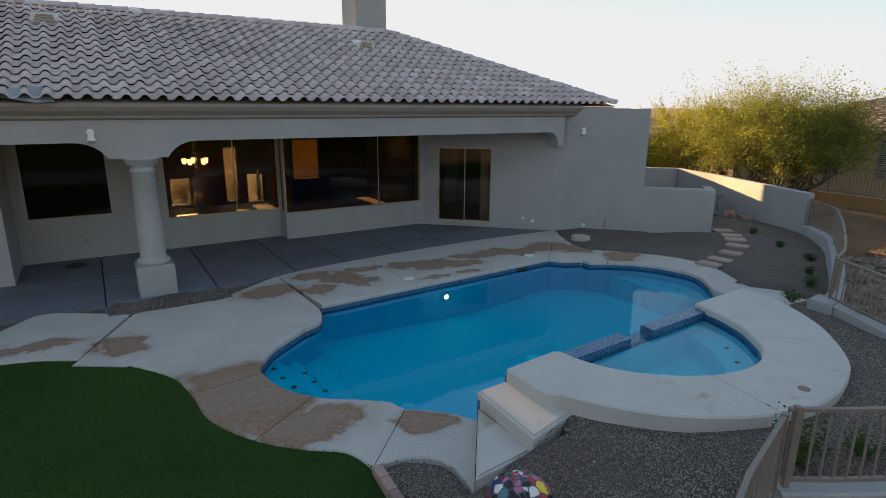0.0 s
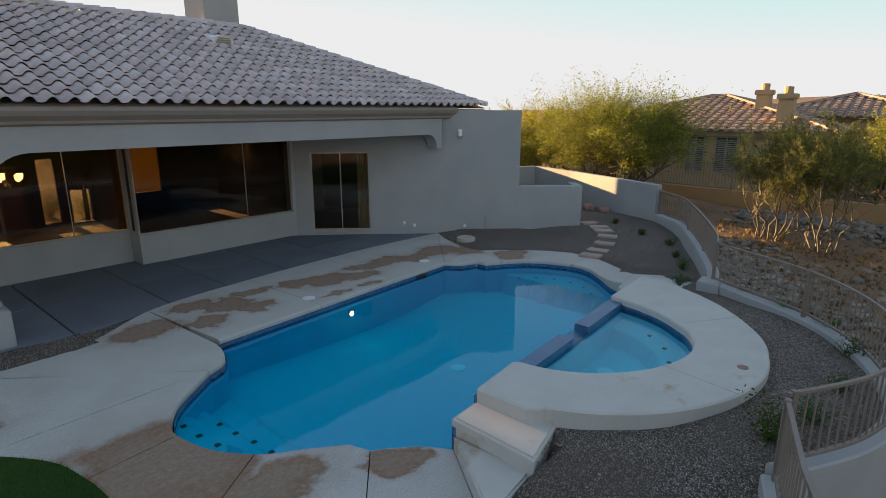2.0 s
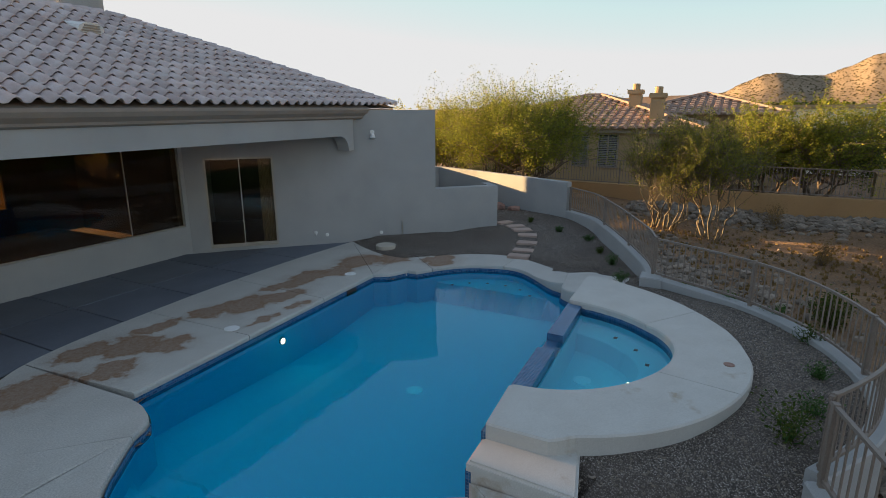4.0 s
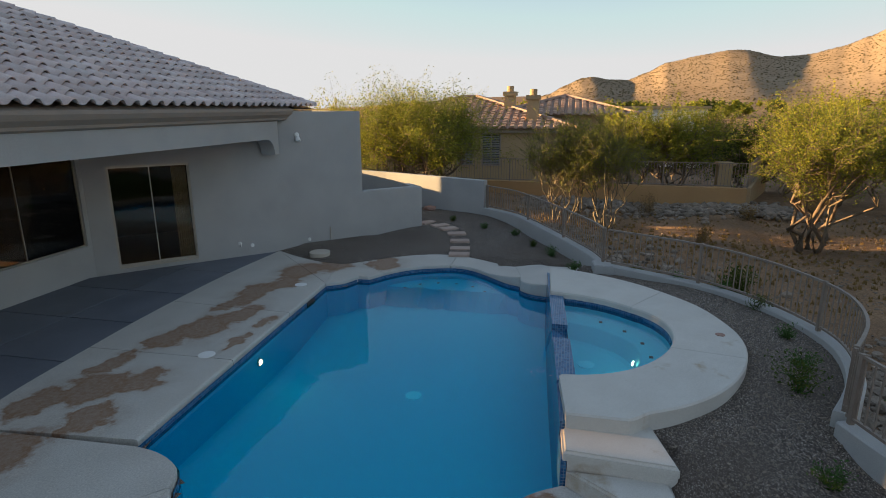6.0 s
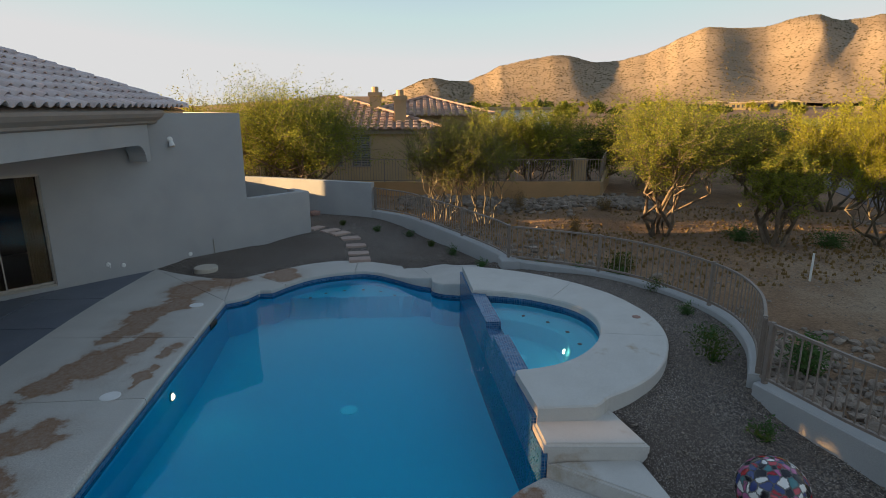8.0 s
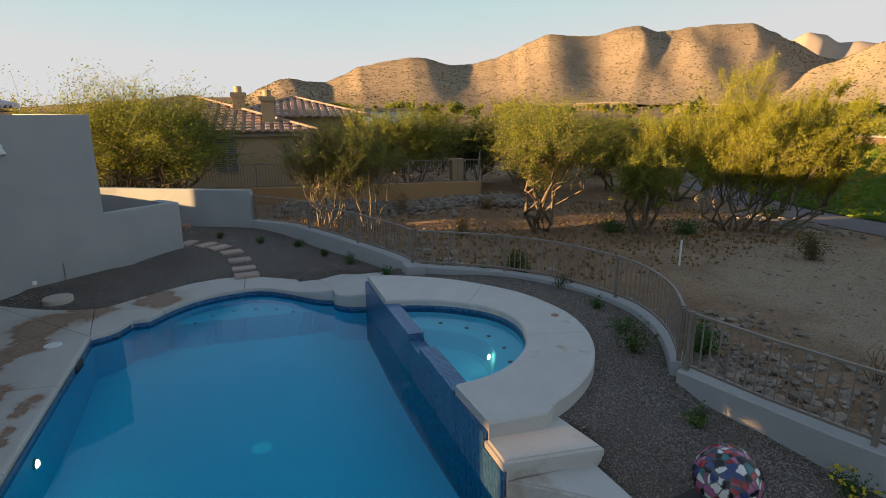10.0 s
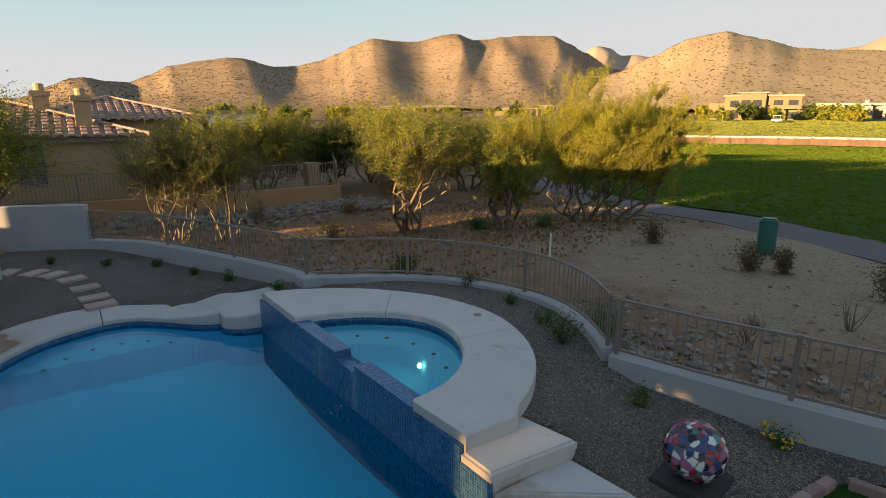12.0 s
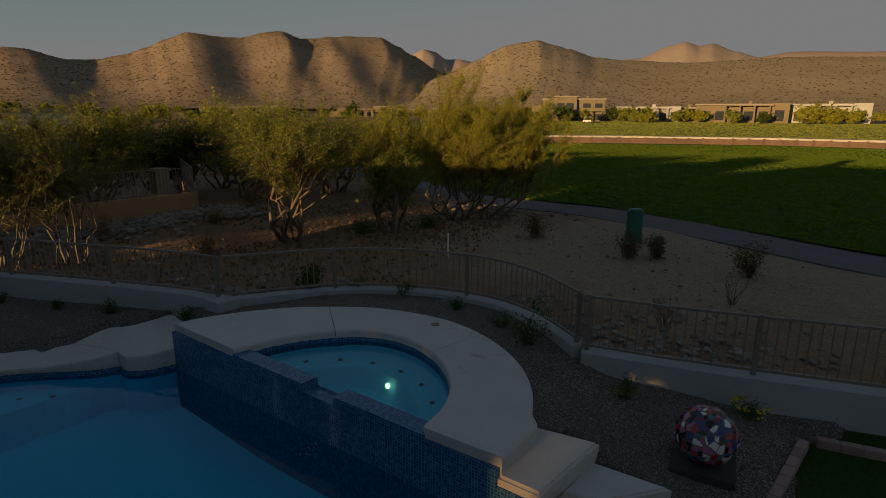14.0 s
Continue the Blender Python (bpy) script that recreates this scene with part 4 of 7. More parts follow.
tagged(ground, "sandy brown desert ground with scattered stones", "ground", kind="structure")


def ribbon(line, width, lift, material, name, n=60, down=0.15):
    P = resample(line, n)
    t = np.gradient(P, axis=0)
    t /= np.linalg.norm(t, axis=1)[:, None]
    nr = np.stack([-t[:, 1], t[:, 0]], axis=1)
    bm = bmesh.new()
    rows = []
    for p, q in zip(P, nr):
        row = []
        for s, dz in ((-0.5, -down), (-0.5, 0), (-0.2, 0.015), (0.2, 0.015), (0.5, 0), (0.5, -down)):
            c = p + q * s * width
            row.append(bm.verts.new((c[0], c[1], land_z(p[0], p[1]) + lift + dz)))
        rows.append(row)
    for a, b in zip(rows, rows[1:]):
        for k in range(5):
            bm.faces.new((a[k], a[k + 1], b[k + 1], b[k]))
    bmesh.ops.recalc_face_normals(bm, faces=bm.faces)
    return part(name, bm, material)


PATH_LINE = curve([(46, -26), (36, -22.5), (28, -19.0), (22.5, -16.9), (17.0, -16.0), (11.4, -15.0), (6.7, -13.4), (2.0, -11.6), (-6, -9.6), (-30, -8)], 1.0)
tagged(ribbon(PATH_LINE, 2.7, 0.06, asphalt, "cart_path", 90), "purplish grey asphalt cart path beside the fairway", "path", kind="structure")
fair = curve([(46, -28.5), (36, -24.5), (28, -20.6), (22.8, -18.4), (17.3, -17.4), (11.8, -16.4), (7.2, -14.8), (2.5, -13.0), (-5.6, -11.1), (-32, -9.5)], 0.8) + [(-70, -60), (-60, -122), (-10, -121), (24, -117), (50, -107), (72, -92), (90, -70), (80, -45)]
v, f = sheet(fair, [], lambda x, y: land_z(x, y) + 0.12 + 0.3 * (1 + noise.noise((x * 0.04, y * 0.04, 1.0))) * smoothstep(22, 45, -y), 2.5)
tagged(raw("fairway", v, f, fairway_turf, smooth=True), "mown green golf fairway, half in long shadow", "fairway", kind="structure")
far_strip = [(-60, -124), (-10, -123), (24, -119), (50, -109), (72, -94), (92, -70), (150, -95), (130, -150), (80, -190), (10, -205), (-70, -200)]
v, f = sheet(far_strip, [], lambda x, y: land_z(x, y) + 0.35, 6.0)
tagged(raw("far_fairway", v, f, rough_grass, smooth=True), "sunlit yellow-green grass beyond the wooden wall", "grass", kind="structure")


# ---- mountains ----
scrub_dots = []


def mountain(name, label, crest, d0, d1, dr, material, spurs, seed, scrub=0, rough=1.0):
    """A ridge seen from afar. crest: bearing and height in degrees of its tops and saddles. spurs: bearing at the crest and at the foot, width, height in metres; each has a gentle left flank and a steep right one."""
    A, E = [c[0] for c in crest], [c[1] for c in crest]
    na, nd = int((A[-1] - A[0]) * 8), 70

    def top(az):
        k = max(0, min(len(A) - 2, int(np.searchsorted(A, az)) - 1))
        t = max(0.0, min(1.0, (az - A[k]) / (A[k + 1] - A[k])))
        t = t * t * (3 - 2 * t) * 0.5 + t * 0.5
        return math.tan(radians(E[k] + (E[k + 1] - E[k]) * t)) * dr

    def height(az, d):
        x, y = d * math.sin(radians(az)), d * math.cos(radians(az))
        t = (d - d0) / (dr - d0)
        body = smoothstep(-0.15, 1.0, t) if t < 1 else max(0.0, 1 - ((t - 1) * (dr - d0) / (d1 - dr)) ** 1.3)
        u = max(0.0, min(1.0, t))
        z = (top(az + (1 - u) * 1.5 * noise.noise((x / 260, y / 260, seed + 9.0))) + 2.7) * body
        mid = 4 * u * (1 - u) if t < 1 else 0.0
        mid = max(mid, 0.45 * smoothstep(0.55, 0.9, u)) if t < 1 else 0.45
        for s0, s1, w, h in spurs:
            c = s0 + (s1 - s0) * (1 - u) + 0.5 * noise.noise((d / 120, s0, seed))
            q = az - c
            z += h * mid * (math.exp(-(q / w) ** 2) if q > 0 else math.exp(-(q / (2.3 * w)) ** 2))
            z -= 0.32 * h * mid * math.exp(-((q - 2.0 * w) / (0.9 * w)) ** 2)
        z += rough * (2.0 * noise.noise((x / 150, y / 150, seed)) + 0.5 * noise.noise((x / 40, y / 40, seed))) * min(1.0, mid + 0.1)
        # the crest itself keeps its measured height
        if t < 1 and u > 0.8:
            z = z * (1 - smoothstep(0.8, 1.0, u)) + (top(az) + 2.7) * body * smoothstep(0.8, 1.0, u)
        return x, y, 1.0 + z

    verts, faces = [], []
    for i in range(na + 1):
        az = A[0] + (A[-1] - A[0]) * i / na
        for j in range(nd + 1):
            verts.append(height(az, d0 + (d1 - d0) * j / nd))
    for i in range(na):
        for j in range(nd):
            k = i * (nd + 1) + j
            faces.append((k, k + 1, k + nd + 2, k + nd + 1))
    rs = np.random.default_rng(int(seed * 10))
    for _ in range(scrub):
        scrub_dots.append((*height(rs.uniform(A[0] + 2, A[-1] - 2), rs.uniform(d0, dr + 30)), rs.uniform(0.45, 1.2)))
    return tagged(raw(name, verts, faces, material, smooth=True), label, "mountain", kind="structure")


NEAR = [(82, 0.2), (85.6, 0.6), (87.7, 1.2), (89.1, 1.9), (90.6, 2.5), (91.6, 2.6), (93.0, 2.38), (94.8, 2.4), (96.4, 3.0), (98.0, 3.72), (101.2, 4.25), (103.0, 4.48), (104.4, 4.45), (107.0, 3.97), (109.2, 4.03), (111.4, 4.46), (113.1, 5.04), (114.5, 5.66), (116.6, 6.35), (121.2, 6.38), (123.5, 6.74), (124.8, 6.9), (126.5, 6.28), (127.8, 6.28), (129.2, 6.62), (130.9, 6.86), (134.0, 6.76), (135.5, 6.1), (136.9, 5.34), (139.5, 3.9), (143, 2.8), (150, 1.4), (160, 0.6)]
EAST = [(128, 0.6), (135, 2.0), (140, 3.5), (143.4, 4.8), (144.8, 5.5), (146.1, 6.0), (147.7, 6.25), (149.0, 6.4), (150.5, 6.0), (152.1, 5.65), (154.6, 4.95), (157.5, 4.7), (163, 4.4), (170, 4.6), (178, 4.3), (190, 3.8), (210, 2.5)]
FAR = [(130, 3.4), (135.5, 4.8), (137.0, 5.3), (138.2, 5.84), (139.4, 5.74), (140.5, 5.1), (141.8, 5.12), (143.4, 4.8), (148, 4.0), (154, 4.3), (157.4, 4.9), (158.9, 5.0), (161.2, 5.9), (162.6, 6.2), (163.8, 5.9), (164.9, 6.1), (166.8, 5.35), (168.6, 4.8), (171, 5.15), (177.4, 4.85), (185, 3.6)]
mountain("mountain_near", "dry brown scrub-dotted hills lit by low sun", NEAR, 520, 1500, 1120, hill_near,
         [(91.6, 91.2, 2.4, 5), (98.5, 96.5, 1.9, 1.5), (103.6, 105.4, 2.2, 5), (110.0, 107.8, 2.0, 1.8), (116.4, 117.6, 2.3, 9), (122.4, 127.0, 1.3, 4.5), (126.3, 131.5, 2.0, 9), (132.5, 137.0, 1.8, 2)], 1.0, 15000)
mountain("mountain_east", "dry tan scrub-dotted hill, its low sun glow partly put into the colour", EAST, 430, 1400, 980, hill_east_sunlit, [(148.6, 149.5, 4.0, 5), (156, 154, 3.0, 3)], 4.0, 8000)
mountain("mountain_far", "far mountain peaks, paled by haze painted into the colour", FAR, 1600, 2700, 2200, hill_far, [(138.4, 139, 1.2, 20), (162.6, 163.5, 1.6, 18)], 7.0)
bm = bmesh.new()
bmesh.ops.create_icosphere(bm, subdivisions=1, radius=1.0)
ico_v, ico_f = np.array([v.co for v in bm.verts]), np.array([[v.index for v in f_.verts] for f_ in bm.faces])
bm.free()
rs = np.random.default_rng(55)
S_ = np.array(scrub_dots)
V = (ico_v[None] * rs.uniform(0.75, 1.25, (len(S_), len(ico_v), 1)) * np.array([1, 1, 0.8]) * S_[:, None, 3:4] + S_[:, None, :3]).reshape(-1, 3)
F_ = (ico_f[None] + (np.arange(len(S_)) * len(ico_v))[:, None, None]).reshape(-1, 3)
tagged(raw("hill_scrub", V.tolist(), F_.tolist(), scrub_leaf), "small dark scrub bushes dotted over the hills", "scrub", kind="stuff")

# ---- the house ----
house = thing("house", "grey stucco house with tiled roof, covered patio and dark windows", "house", HOUSE)
T = 0.22
BACK, BAY = 15.13, 14.57


def wall_with(parent, x0, x1, y, z0, z1, holes, name="wall", thick=T):
    """A wall along x in panels, whose openings go right through it; y is its outer face."""
    cells, xs = [], x0
    for a, b, lo, hi in sorted(holes):
        cells += [(xs, a, z0, z1), (a, b, z0, lo), (a, b, hi, z1)]
        xs = b
    cells.append((xs, x1, z0, z1))
    for a, b, lo, hi in cells:
        if b > a and hi > lo:
            part(name, box(a, b, y, y + thick, lo, hi), stucco, parent)


def window(parent, a, b, lo, hi, y, mullions=(), name="window", fr=alu, glass=glass_dark, w=0.028):
    win = new(name)
    win.parent = parent
    bm = bmesh.new()
    for q in ((a, a + w, lo, hi), (b - w, b, lo, hi), (a + w, b - w, lo, lo + w), (a + w, b - w, hi - w, hi)):
        add_box(bm, q[0], q[1], y + 0.05, y + 0.11, q[2], q[3])
    for m in mullions:
        add_box(bm, m - 0.007, m + 0.007, y + 0.055, y + 0.10, lo + w, hi - w)
    part("window_frame", bm, fr, win)
    edges = [a + w, *mullions, b - w]
    for p, q in zip(edges, edges[1:]):
        g = part("pane", box(p, q, y + 0.075, y + 0.083, lo + w, hi - w), glass, win)
        g.visible_shadow = glass is glass_dark
    return win


wall_with(house, -1.58, 1.85, BACK, -0.1, 3.4, [(-1.14, 0.62, 1.02, 2.84)])
window(house, -1.14, 0.62, 1.02, 2.84, BACK)
wall_with(house, 1.85, 4.86, BACK, -0.1, 3.4, [(1.85, 4.80, 0.78, 2.90)])
window(house, 1.85, 4.80, 0.78, 2.90, BACK, (3.62,))
part("bay_return", box(4.80, 5.02, BAY + T, BACK + T, -0.1, 0.76), stucco, house)
part("bay_head", box(4.80, 5.02, BAY + T, BACK, 2.90, 3.4), stucco, house)
g = part("return_pane", box(4.86, 4.868, BAY + T, BACK, 0.76, 2.90), glass_dark, house)
g.visible_shadow = False
wall_with(house, 4.80, 9.55, BAY, -0.1, 3.4, [(4.82, 9.16, 0.72, 2.88)])
window(house, 4.82, 9.16, 0.72, 2.88, BAY, (7.72,))
part("corner_post", box(4.79, 4.812, BAY + 0.03, BAY + 0.06, 0.76, 2.90), alu, house)
# the projecting block beside the patio
wall_with(house, -6.5, -1.36, 13.32, -0.1, 3.4, [(-3.7, -1.62, 0.75, 2.85)])
window(house, -3.7, -1.62, 0.75, 2.85, 13.32)
part("side_wall", box(-1.58, -1.36, 13.32 + T, BACK, -0.1, 3.4), stucco, house)

# the slanting wall, drawn in its own frame
fin = thing("wall_slanting", "grey stucco wall with sliding door and stepped top", "wall", WING, kind="structure")
wall_with(fin, -0.75, 6.24, 0.0, -0.3, 3.40, [(0.0, 1.74, 0.06, 2.47)], thick=0.25)
bm = box(3.9, 6.24, 0.0, 0.25, 3.40, 3.66)
part("parapet", bm, stucco, fin)
part("low_wall", prism([(6.24, 0.0), (8.19, 0.0), (8.19, 0.25), (6.24, 0.25)], -0.3, 1.43, 0.02), stucco, fin)
# unseen return, lengthened so that it shades the garden wall's end
part("parapet_return", box(6.02, 6.24, 0.25, 4.7, -0.3, 3.66), stucco, fin)
part("low_return", box(7.95, 8.19, 0.25, 0.8, -0.3, 1.43), stucco, fin)
slide = thing("sliding_door", "two-panel sliding glass door with pale metal frame", "door", WING)
bm = bmesh.new()
for q in ((0.0, 0.028, 0.06, 2.47), (1.712, 1.74, 0.06, 2.47), (0.028, 1.712, 2.442, 2.47), (0.028, 1.712, 0.06, 0.11)):
    add_box(bm, q[0], q[1], 0.03, 0.13, q[2], q[3])
part("door_frame", bm, alu, slide)
for x0, x1, y in ((0.028, 0.885, 0.06), (0.865, 1.712, 0.10)):
    pn = new("door_panel")
    pn.parent = slide
    bm = bmesh.new()
    for q in ((x0, x0 + 0.022, 0.11, 2.442), (x1 - 0.022, x1, 0.11, 2.442), (x0 + 0.022, x1 - 0.022, 0.11, 0.16), (x0 + 0.022, x1 - 0.022, 2.415, 2.442)):
        add_box(bm, q[0], q[1], y - 0.015, y + 0.015, q[2], q[3])
    part("panel_frame", bm, alu, pn)
    g = part("pane", box(x0 + 0.022, x1 - 0.022, y - 0.004, y + 0.004, 0.16, 2.415), glass_clear, pn)
    g.visible_shadow = False
part("door_handle", box(0.055, 0.075, 0.0, 0.03, 0.95, 1.2, 0.006), bronze_frame, slide, "dark pull handle")
bm = bmesh.new()
n = 40
for i in range(n):
    x0, x1 = 1.35 + 0.33 * i / n, 1.35 + 0.33 * (i + 1) / n
    ya, yb = 0.21 + 0.035 * math.sin(i * 1.1), 0.21 + 0.035 * math.sin((i + 1) * 1.1)
    bm.faces.new([bm.verts.new(p) for p in ((x0, ya, 0.12), (x1, yb, 0.12), (x1, yb, 2.4), (x0, ya, 2.4))])
cu = thing("curtain", "tan gathered curtain hanging behind the sliding door", "curtain", WING)
part("cloth", bm, curtain_cloth, cu)
part("rod", add_tube(bmesh.new(), [(0.0, 0.29, 2.43), (1.75, 0.29, 2.43)], 0.012), bronze_frame, cu)

# unseen block added behind the wing to shade the near end of the garden wall
part("rear_wall", box(11.0, 17.8, 17.2, 26.0, -0.3, 3.30), stucco, house)
part("rear_parapet", box(10.9, 17.9, 17.1, 26.1, 3.30, 3.55, 0.03), stucco, house)

# beam, arches, column
COLX, COLY = 1.15, 11.42


def beam_outline():
    """The beam's face: flat soffit, rounded drops to the column, a bracket at the slanting wall."""
    pts = [(-6.5, 3.46), (-6.5, 3.02)]
    pts += [(0.08 + 0.62 * math.sin(radians(a)), 2.40 + 0.62 * math.cos(radians(a))) for a in range(0, 61, 10)]
    pts += [(0.75, 2.71), (1.55, 2.71)]
    pts += [(2.15 - 0.62 * math.sin(radians(a)), 2.39 + 0.62 * math.cos(radians(a))) for a in range(60, -1, -10)]
    pts += [(11.55, 2.99)]
    pts += [(11.55 + 0.35 * math.sin(radians(a)), 2.64 + 0.35 * math.cos(radians(a))) for a in range(15, 91, 15)]
    pts += [(11.91, 2.60), (12.12, 2.60), (12.12, 3.46)]
    return pts


bm = bmesh.new()
o = beam_outline()
fa = [bm.verts.new((x, 11.27, z)) for x, z in o]
ba = [bm.verts.new((x, 11.65, z)) for x, z in o]
bm.faces.new(fa)
bm.faces.new(list(reversed(ba)))
for i in range(len(o)):
    bm.faces.new((fa[i], ba[i], ba[(i + 1) % len(o)], fa[(i + 1) % len(o)]))
bmesh.ops.recalc_face_normals(bm, faces=bm.faces)
bmesh.ops.triangulate(bm, faces=[f_ for f_ in bm.faces if len(f_.verts) > 4])
part("beam", bm, stucco, house)
part("patio_ceiling", box(-6.5, 12.3, 11.65, 15.6, 3.40, 3.46), stucco, house)
part("fascia", extrude_x([(11.26, 3.42), (11.20, 3.455), (11.19, 3.50), (11.10, 3.58), (11.06, 3.66), (11.06, 3.715), (11.6, 3.90), (11.6, 3.40)], -6.5, 12.62), fascia_paint, house, "taupe painted moulded fascia")
col = new("column")
col.parent = house
part("plinth", box(COLX - 0.34, COLX + 0.34, COLY - 0.34, COLY + 0.34, -0.05, 0.60, 0.02), stucco, col)
part("shaft", lathe([(0.30, 0.60), (0.31, 0.64), (0.30, 0.69), (0.25, 0.71), (0.235, 0.76), (0.235, 1.4), (0.20, 2.42), (0.225, 2.44), (0.225, 2.48), (0.20, 2.50), (0.21, 2.56), (0.29, 2.60), (0.29, 2.66), (0.33, 2.68), (0.33, 2.715)], 32), stucco, col, smooth=True).location = (COLX, COLY, 0)

# ---- roof ----
EAVE_Y, EAVE_Z, SLOPE, RIDGE_Y, EAVE_X1 = 11.12, 3.74, 0.425, 16.35, 14.05
ANG = math.atan(SLOPE)
HIP = RIDGE_Y - EAVE_Y
RIDGE_Z = EAVE_Z + SLOPE * HIP
roof = new("roof")
roof.parent = house
bm = bmesh.new()
e0, e1, r0, r1 = (-8.0, EAVE_Y, EAVE_Z), (EAVE_X1, EAVE_Y, EAVE_Z), (-8.0, RIDGE_Y, RIDGE_Z), (EAVE_X1 - HIP, RIDGE_Y, RIDGE_Z)
b0, b1 = (-8.0, 2 * RIDGE_Y - EAVE_Y, EAVE_Z), (EAVE_X1, 2 * RIDGE_Y - EAVE_Y, EAVE_Z)
q = [bm.verts.new((x, y, z - 0.03)) for x, y, z in (e0, e1, r0, r1, b0, b1)]
for fc in ((0, 1, 3, 2), (2, 3, 5, 4), (1, 5, 3), (0, 2, 4), (0, 4, 5, 1)):
    bm.faces.new([q[i] for i in fc])
bmesh.ops.recalc_face_normals(bm, faces=bm.faces)
part("deck", bm, joint_dark, roof)
TW, TL = 0.30, HIP / math.cos(ANG) / 15 - 0.002


def tile_profile(n=10):
    """One S-shaped tile across its width: a shallow pan and a round barrel."""
    out = []
    for i in range(n + 1):
        t = i / n
        z = 0.076 * math.sin(math.pi * (t - 0.42) / 0.58) ** 0.8 if t > 0.42 and t < 1 else -0.016 * math.sin(math.pi * min(1.0, t / 0.42)) if t <= 0.42 else 0.0
        out.append((t * (TW + 0.010), z))
    return out


def tile_mesh():
    """Top, front lip and the undercut behind the lip."""
    bm = bmesh.new()
    pr = tile_profile()
    rows = [[bm.verts.new((x, y, z + h)) for x, z in pr] for y, h in ((TL + 0.05, 0.004), (0.0, 0.056), (0.003, 0.037), (0.15, 0.032))]
    for a, b in zip(rows, rows[1:]):
        for i in range(len(pr) - 1):
            bm.faces.new((b[i], b[i + 1], a[i + 1], a[i]))
    return bm


proto = part("roof_tile", tile_mesh(), roof_tile_each, roof, smooth=False)
tile_me = proto.data
for p in tile_me.polygons:
    p.use_smooth = True
tv = np.array([v.co for v in tile_me.vertices])
tf = [tuple(p.vertices) for p in tile_me.polygons]
rows_n = 15
rng = random.Random(5)
slope_m = Matrix.Translation((0, EAVE_Y - 0.06, EAVE_Z)) @ Matrix.Rotation(ANG, 4, 'X')
rest_v, rest_f = [], []
singles = 0
for r in range(rows_n):
    s = r * TL
    right = EAVE_X1 - s * math.cos(ANG) - 0.05
    for i in range(int((EAVE_X1 + 6.5) / TW)):
        x = EAVE_X1 - 0.05 - (i + 1) * TW
        if x + TW * 0.45 > right:
            continue
        m = slope_m @ pose(x + rng.uniform(-.006, .006), s + rng.uniform(-.012, .012), 0.02 + rng.uniform(0, .006), 0, 0, rng.uniform(-.5, .5))
        if r < 6 and singles < 299 and x > -1.6:
            ob = proto if singles == 0 else new("roof_tile", tile_me)
            ob.parent = roof
            ob.matrix_local = m
            singles += 1
        else:
            k = len(rest_v)
            M = np.array(m)
            rest_v += [tuple(M[:3, :3] @ p + M[:3, 3]) for p in tv]
            rest_f += [tuple(k + a for a in q_) for q_ in tf]
ob = raw("roof_tile_field", rest_v, rest_f, roof_tile_rest, roof, smooth=True)
tagged(ob, kind="stuff")


def cap_row(p0, p1, parent, material, step=0.36, name="ridge_cap", rad=0.13):
    p0, p1 = Vector(p0), Vector(p1)
    n = max(1, int((p1 - p0).length / step))
    bm = bmesh.new()
    prof = [(rad * math.cos(math.pi * i / 6) * -1, rad * 0.75 * math.sin(math.pi * i / 6)) for i in range(7)]
    a = [bm.verts.new((x * 1.08, 0, z * 1.1 + 0.02)) for x, z in prof]
    b = [bm.verts.new((x, step + 0.06, z)) for x, z in prof]
    u = [bm.verts.new((x * 1.0, 0, z * 0.9 + 0.0)) for x, z in prof]
    for i in range(6):
        bm.faces.new((a[i], b[i], b[i + 1], a[i + 1]))
        bm.faces.new((u[i], a[i], a[i + 1], u[i + 1]))
    bmesh.ops.recalc_face_normals(bm, faces=bm.faces)
    first = part(name, bm, material, parent, smooth=False)
    d = (p1 - p0).normalized()
    yaw, pit = math.degrees(math.atan2(-d.x, d.y)), math.degrees(math.asin(d.z))
    for i in range(n):
        ob = first if i == 0 else new(name, first.data)
        ob.parent = parent
        c = p0 + d * (i * step)
        ob.matrix_local = pose(c.x, c.y, c.z + 0.05, 0, 0, yaw + rng.uniform(-1.5, 1.5)) @ pose(0, 0, 0, pit, 0, 0)


cap_row((EAVE_X1, EAVE_Y, EAVE_Z - 0.03), (EAVE_X1 - HIP, RIDGE_Y, RIDGE_Z - 0.02), roof, roof_tile_each, rad=0.17)
cap_row((EAVE_X1 - HIP, RIDGE_Y, RIDGE_Z - 0.04), (-6.5, RIDGE_Y, RIDGE_Z - 0.04), roof, roof_tile_each, name="ridge_cap", rad=0.16)
# the far slope past the hip, which closes the roof to the east
part("eave_board", box(12.6, EAVE_X1 - 0.05, EAVE_Y + 0.05, EAVE_Y + 0.25, 3.50, 3.70), fascia_paint, house)
chim = new("chimney")
chim.parent = house
part("chimney_shaft", box(7.95, 9.0, 16.45, 17.6, 4.6, 7.2, 0.02), stucco, chim)
part("chimney_cap", box(7.88, 9.07, 16.38, 17.67, 7.2, 7.32, 0.02), stucco, chim)


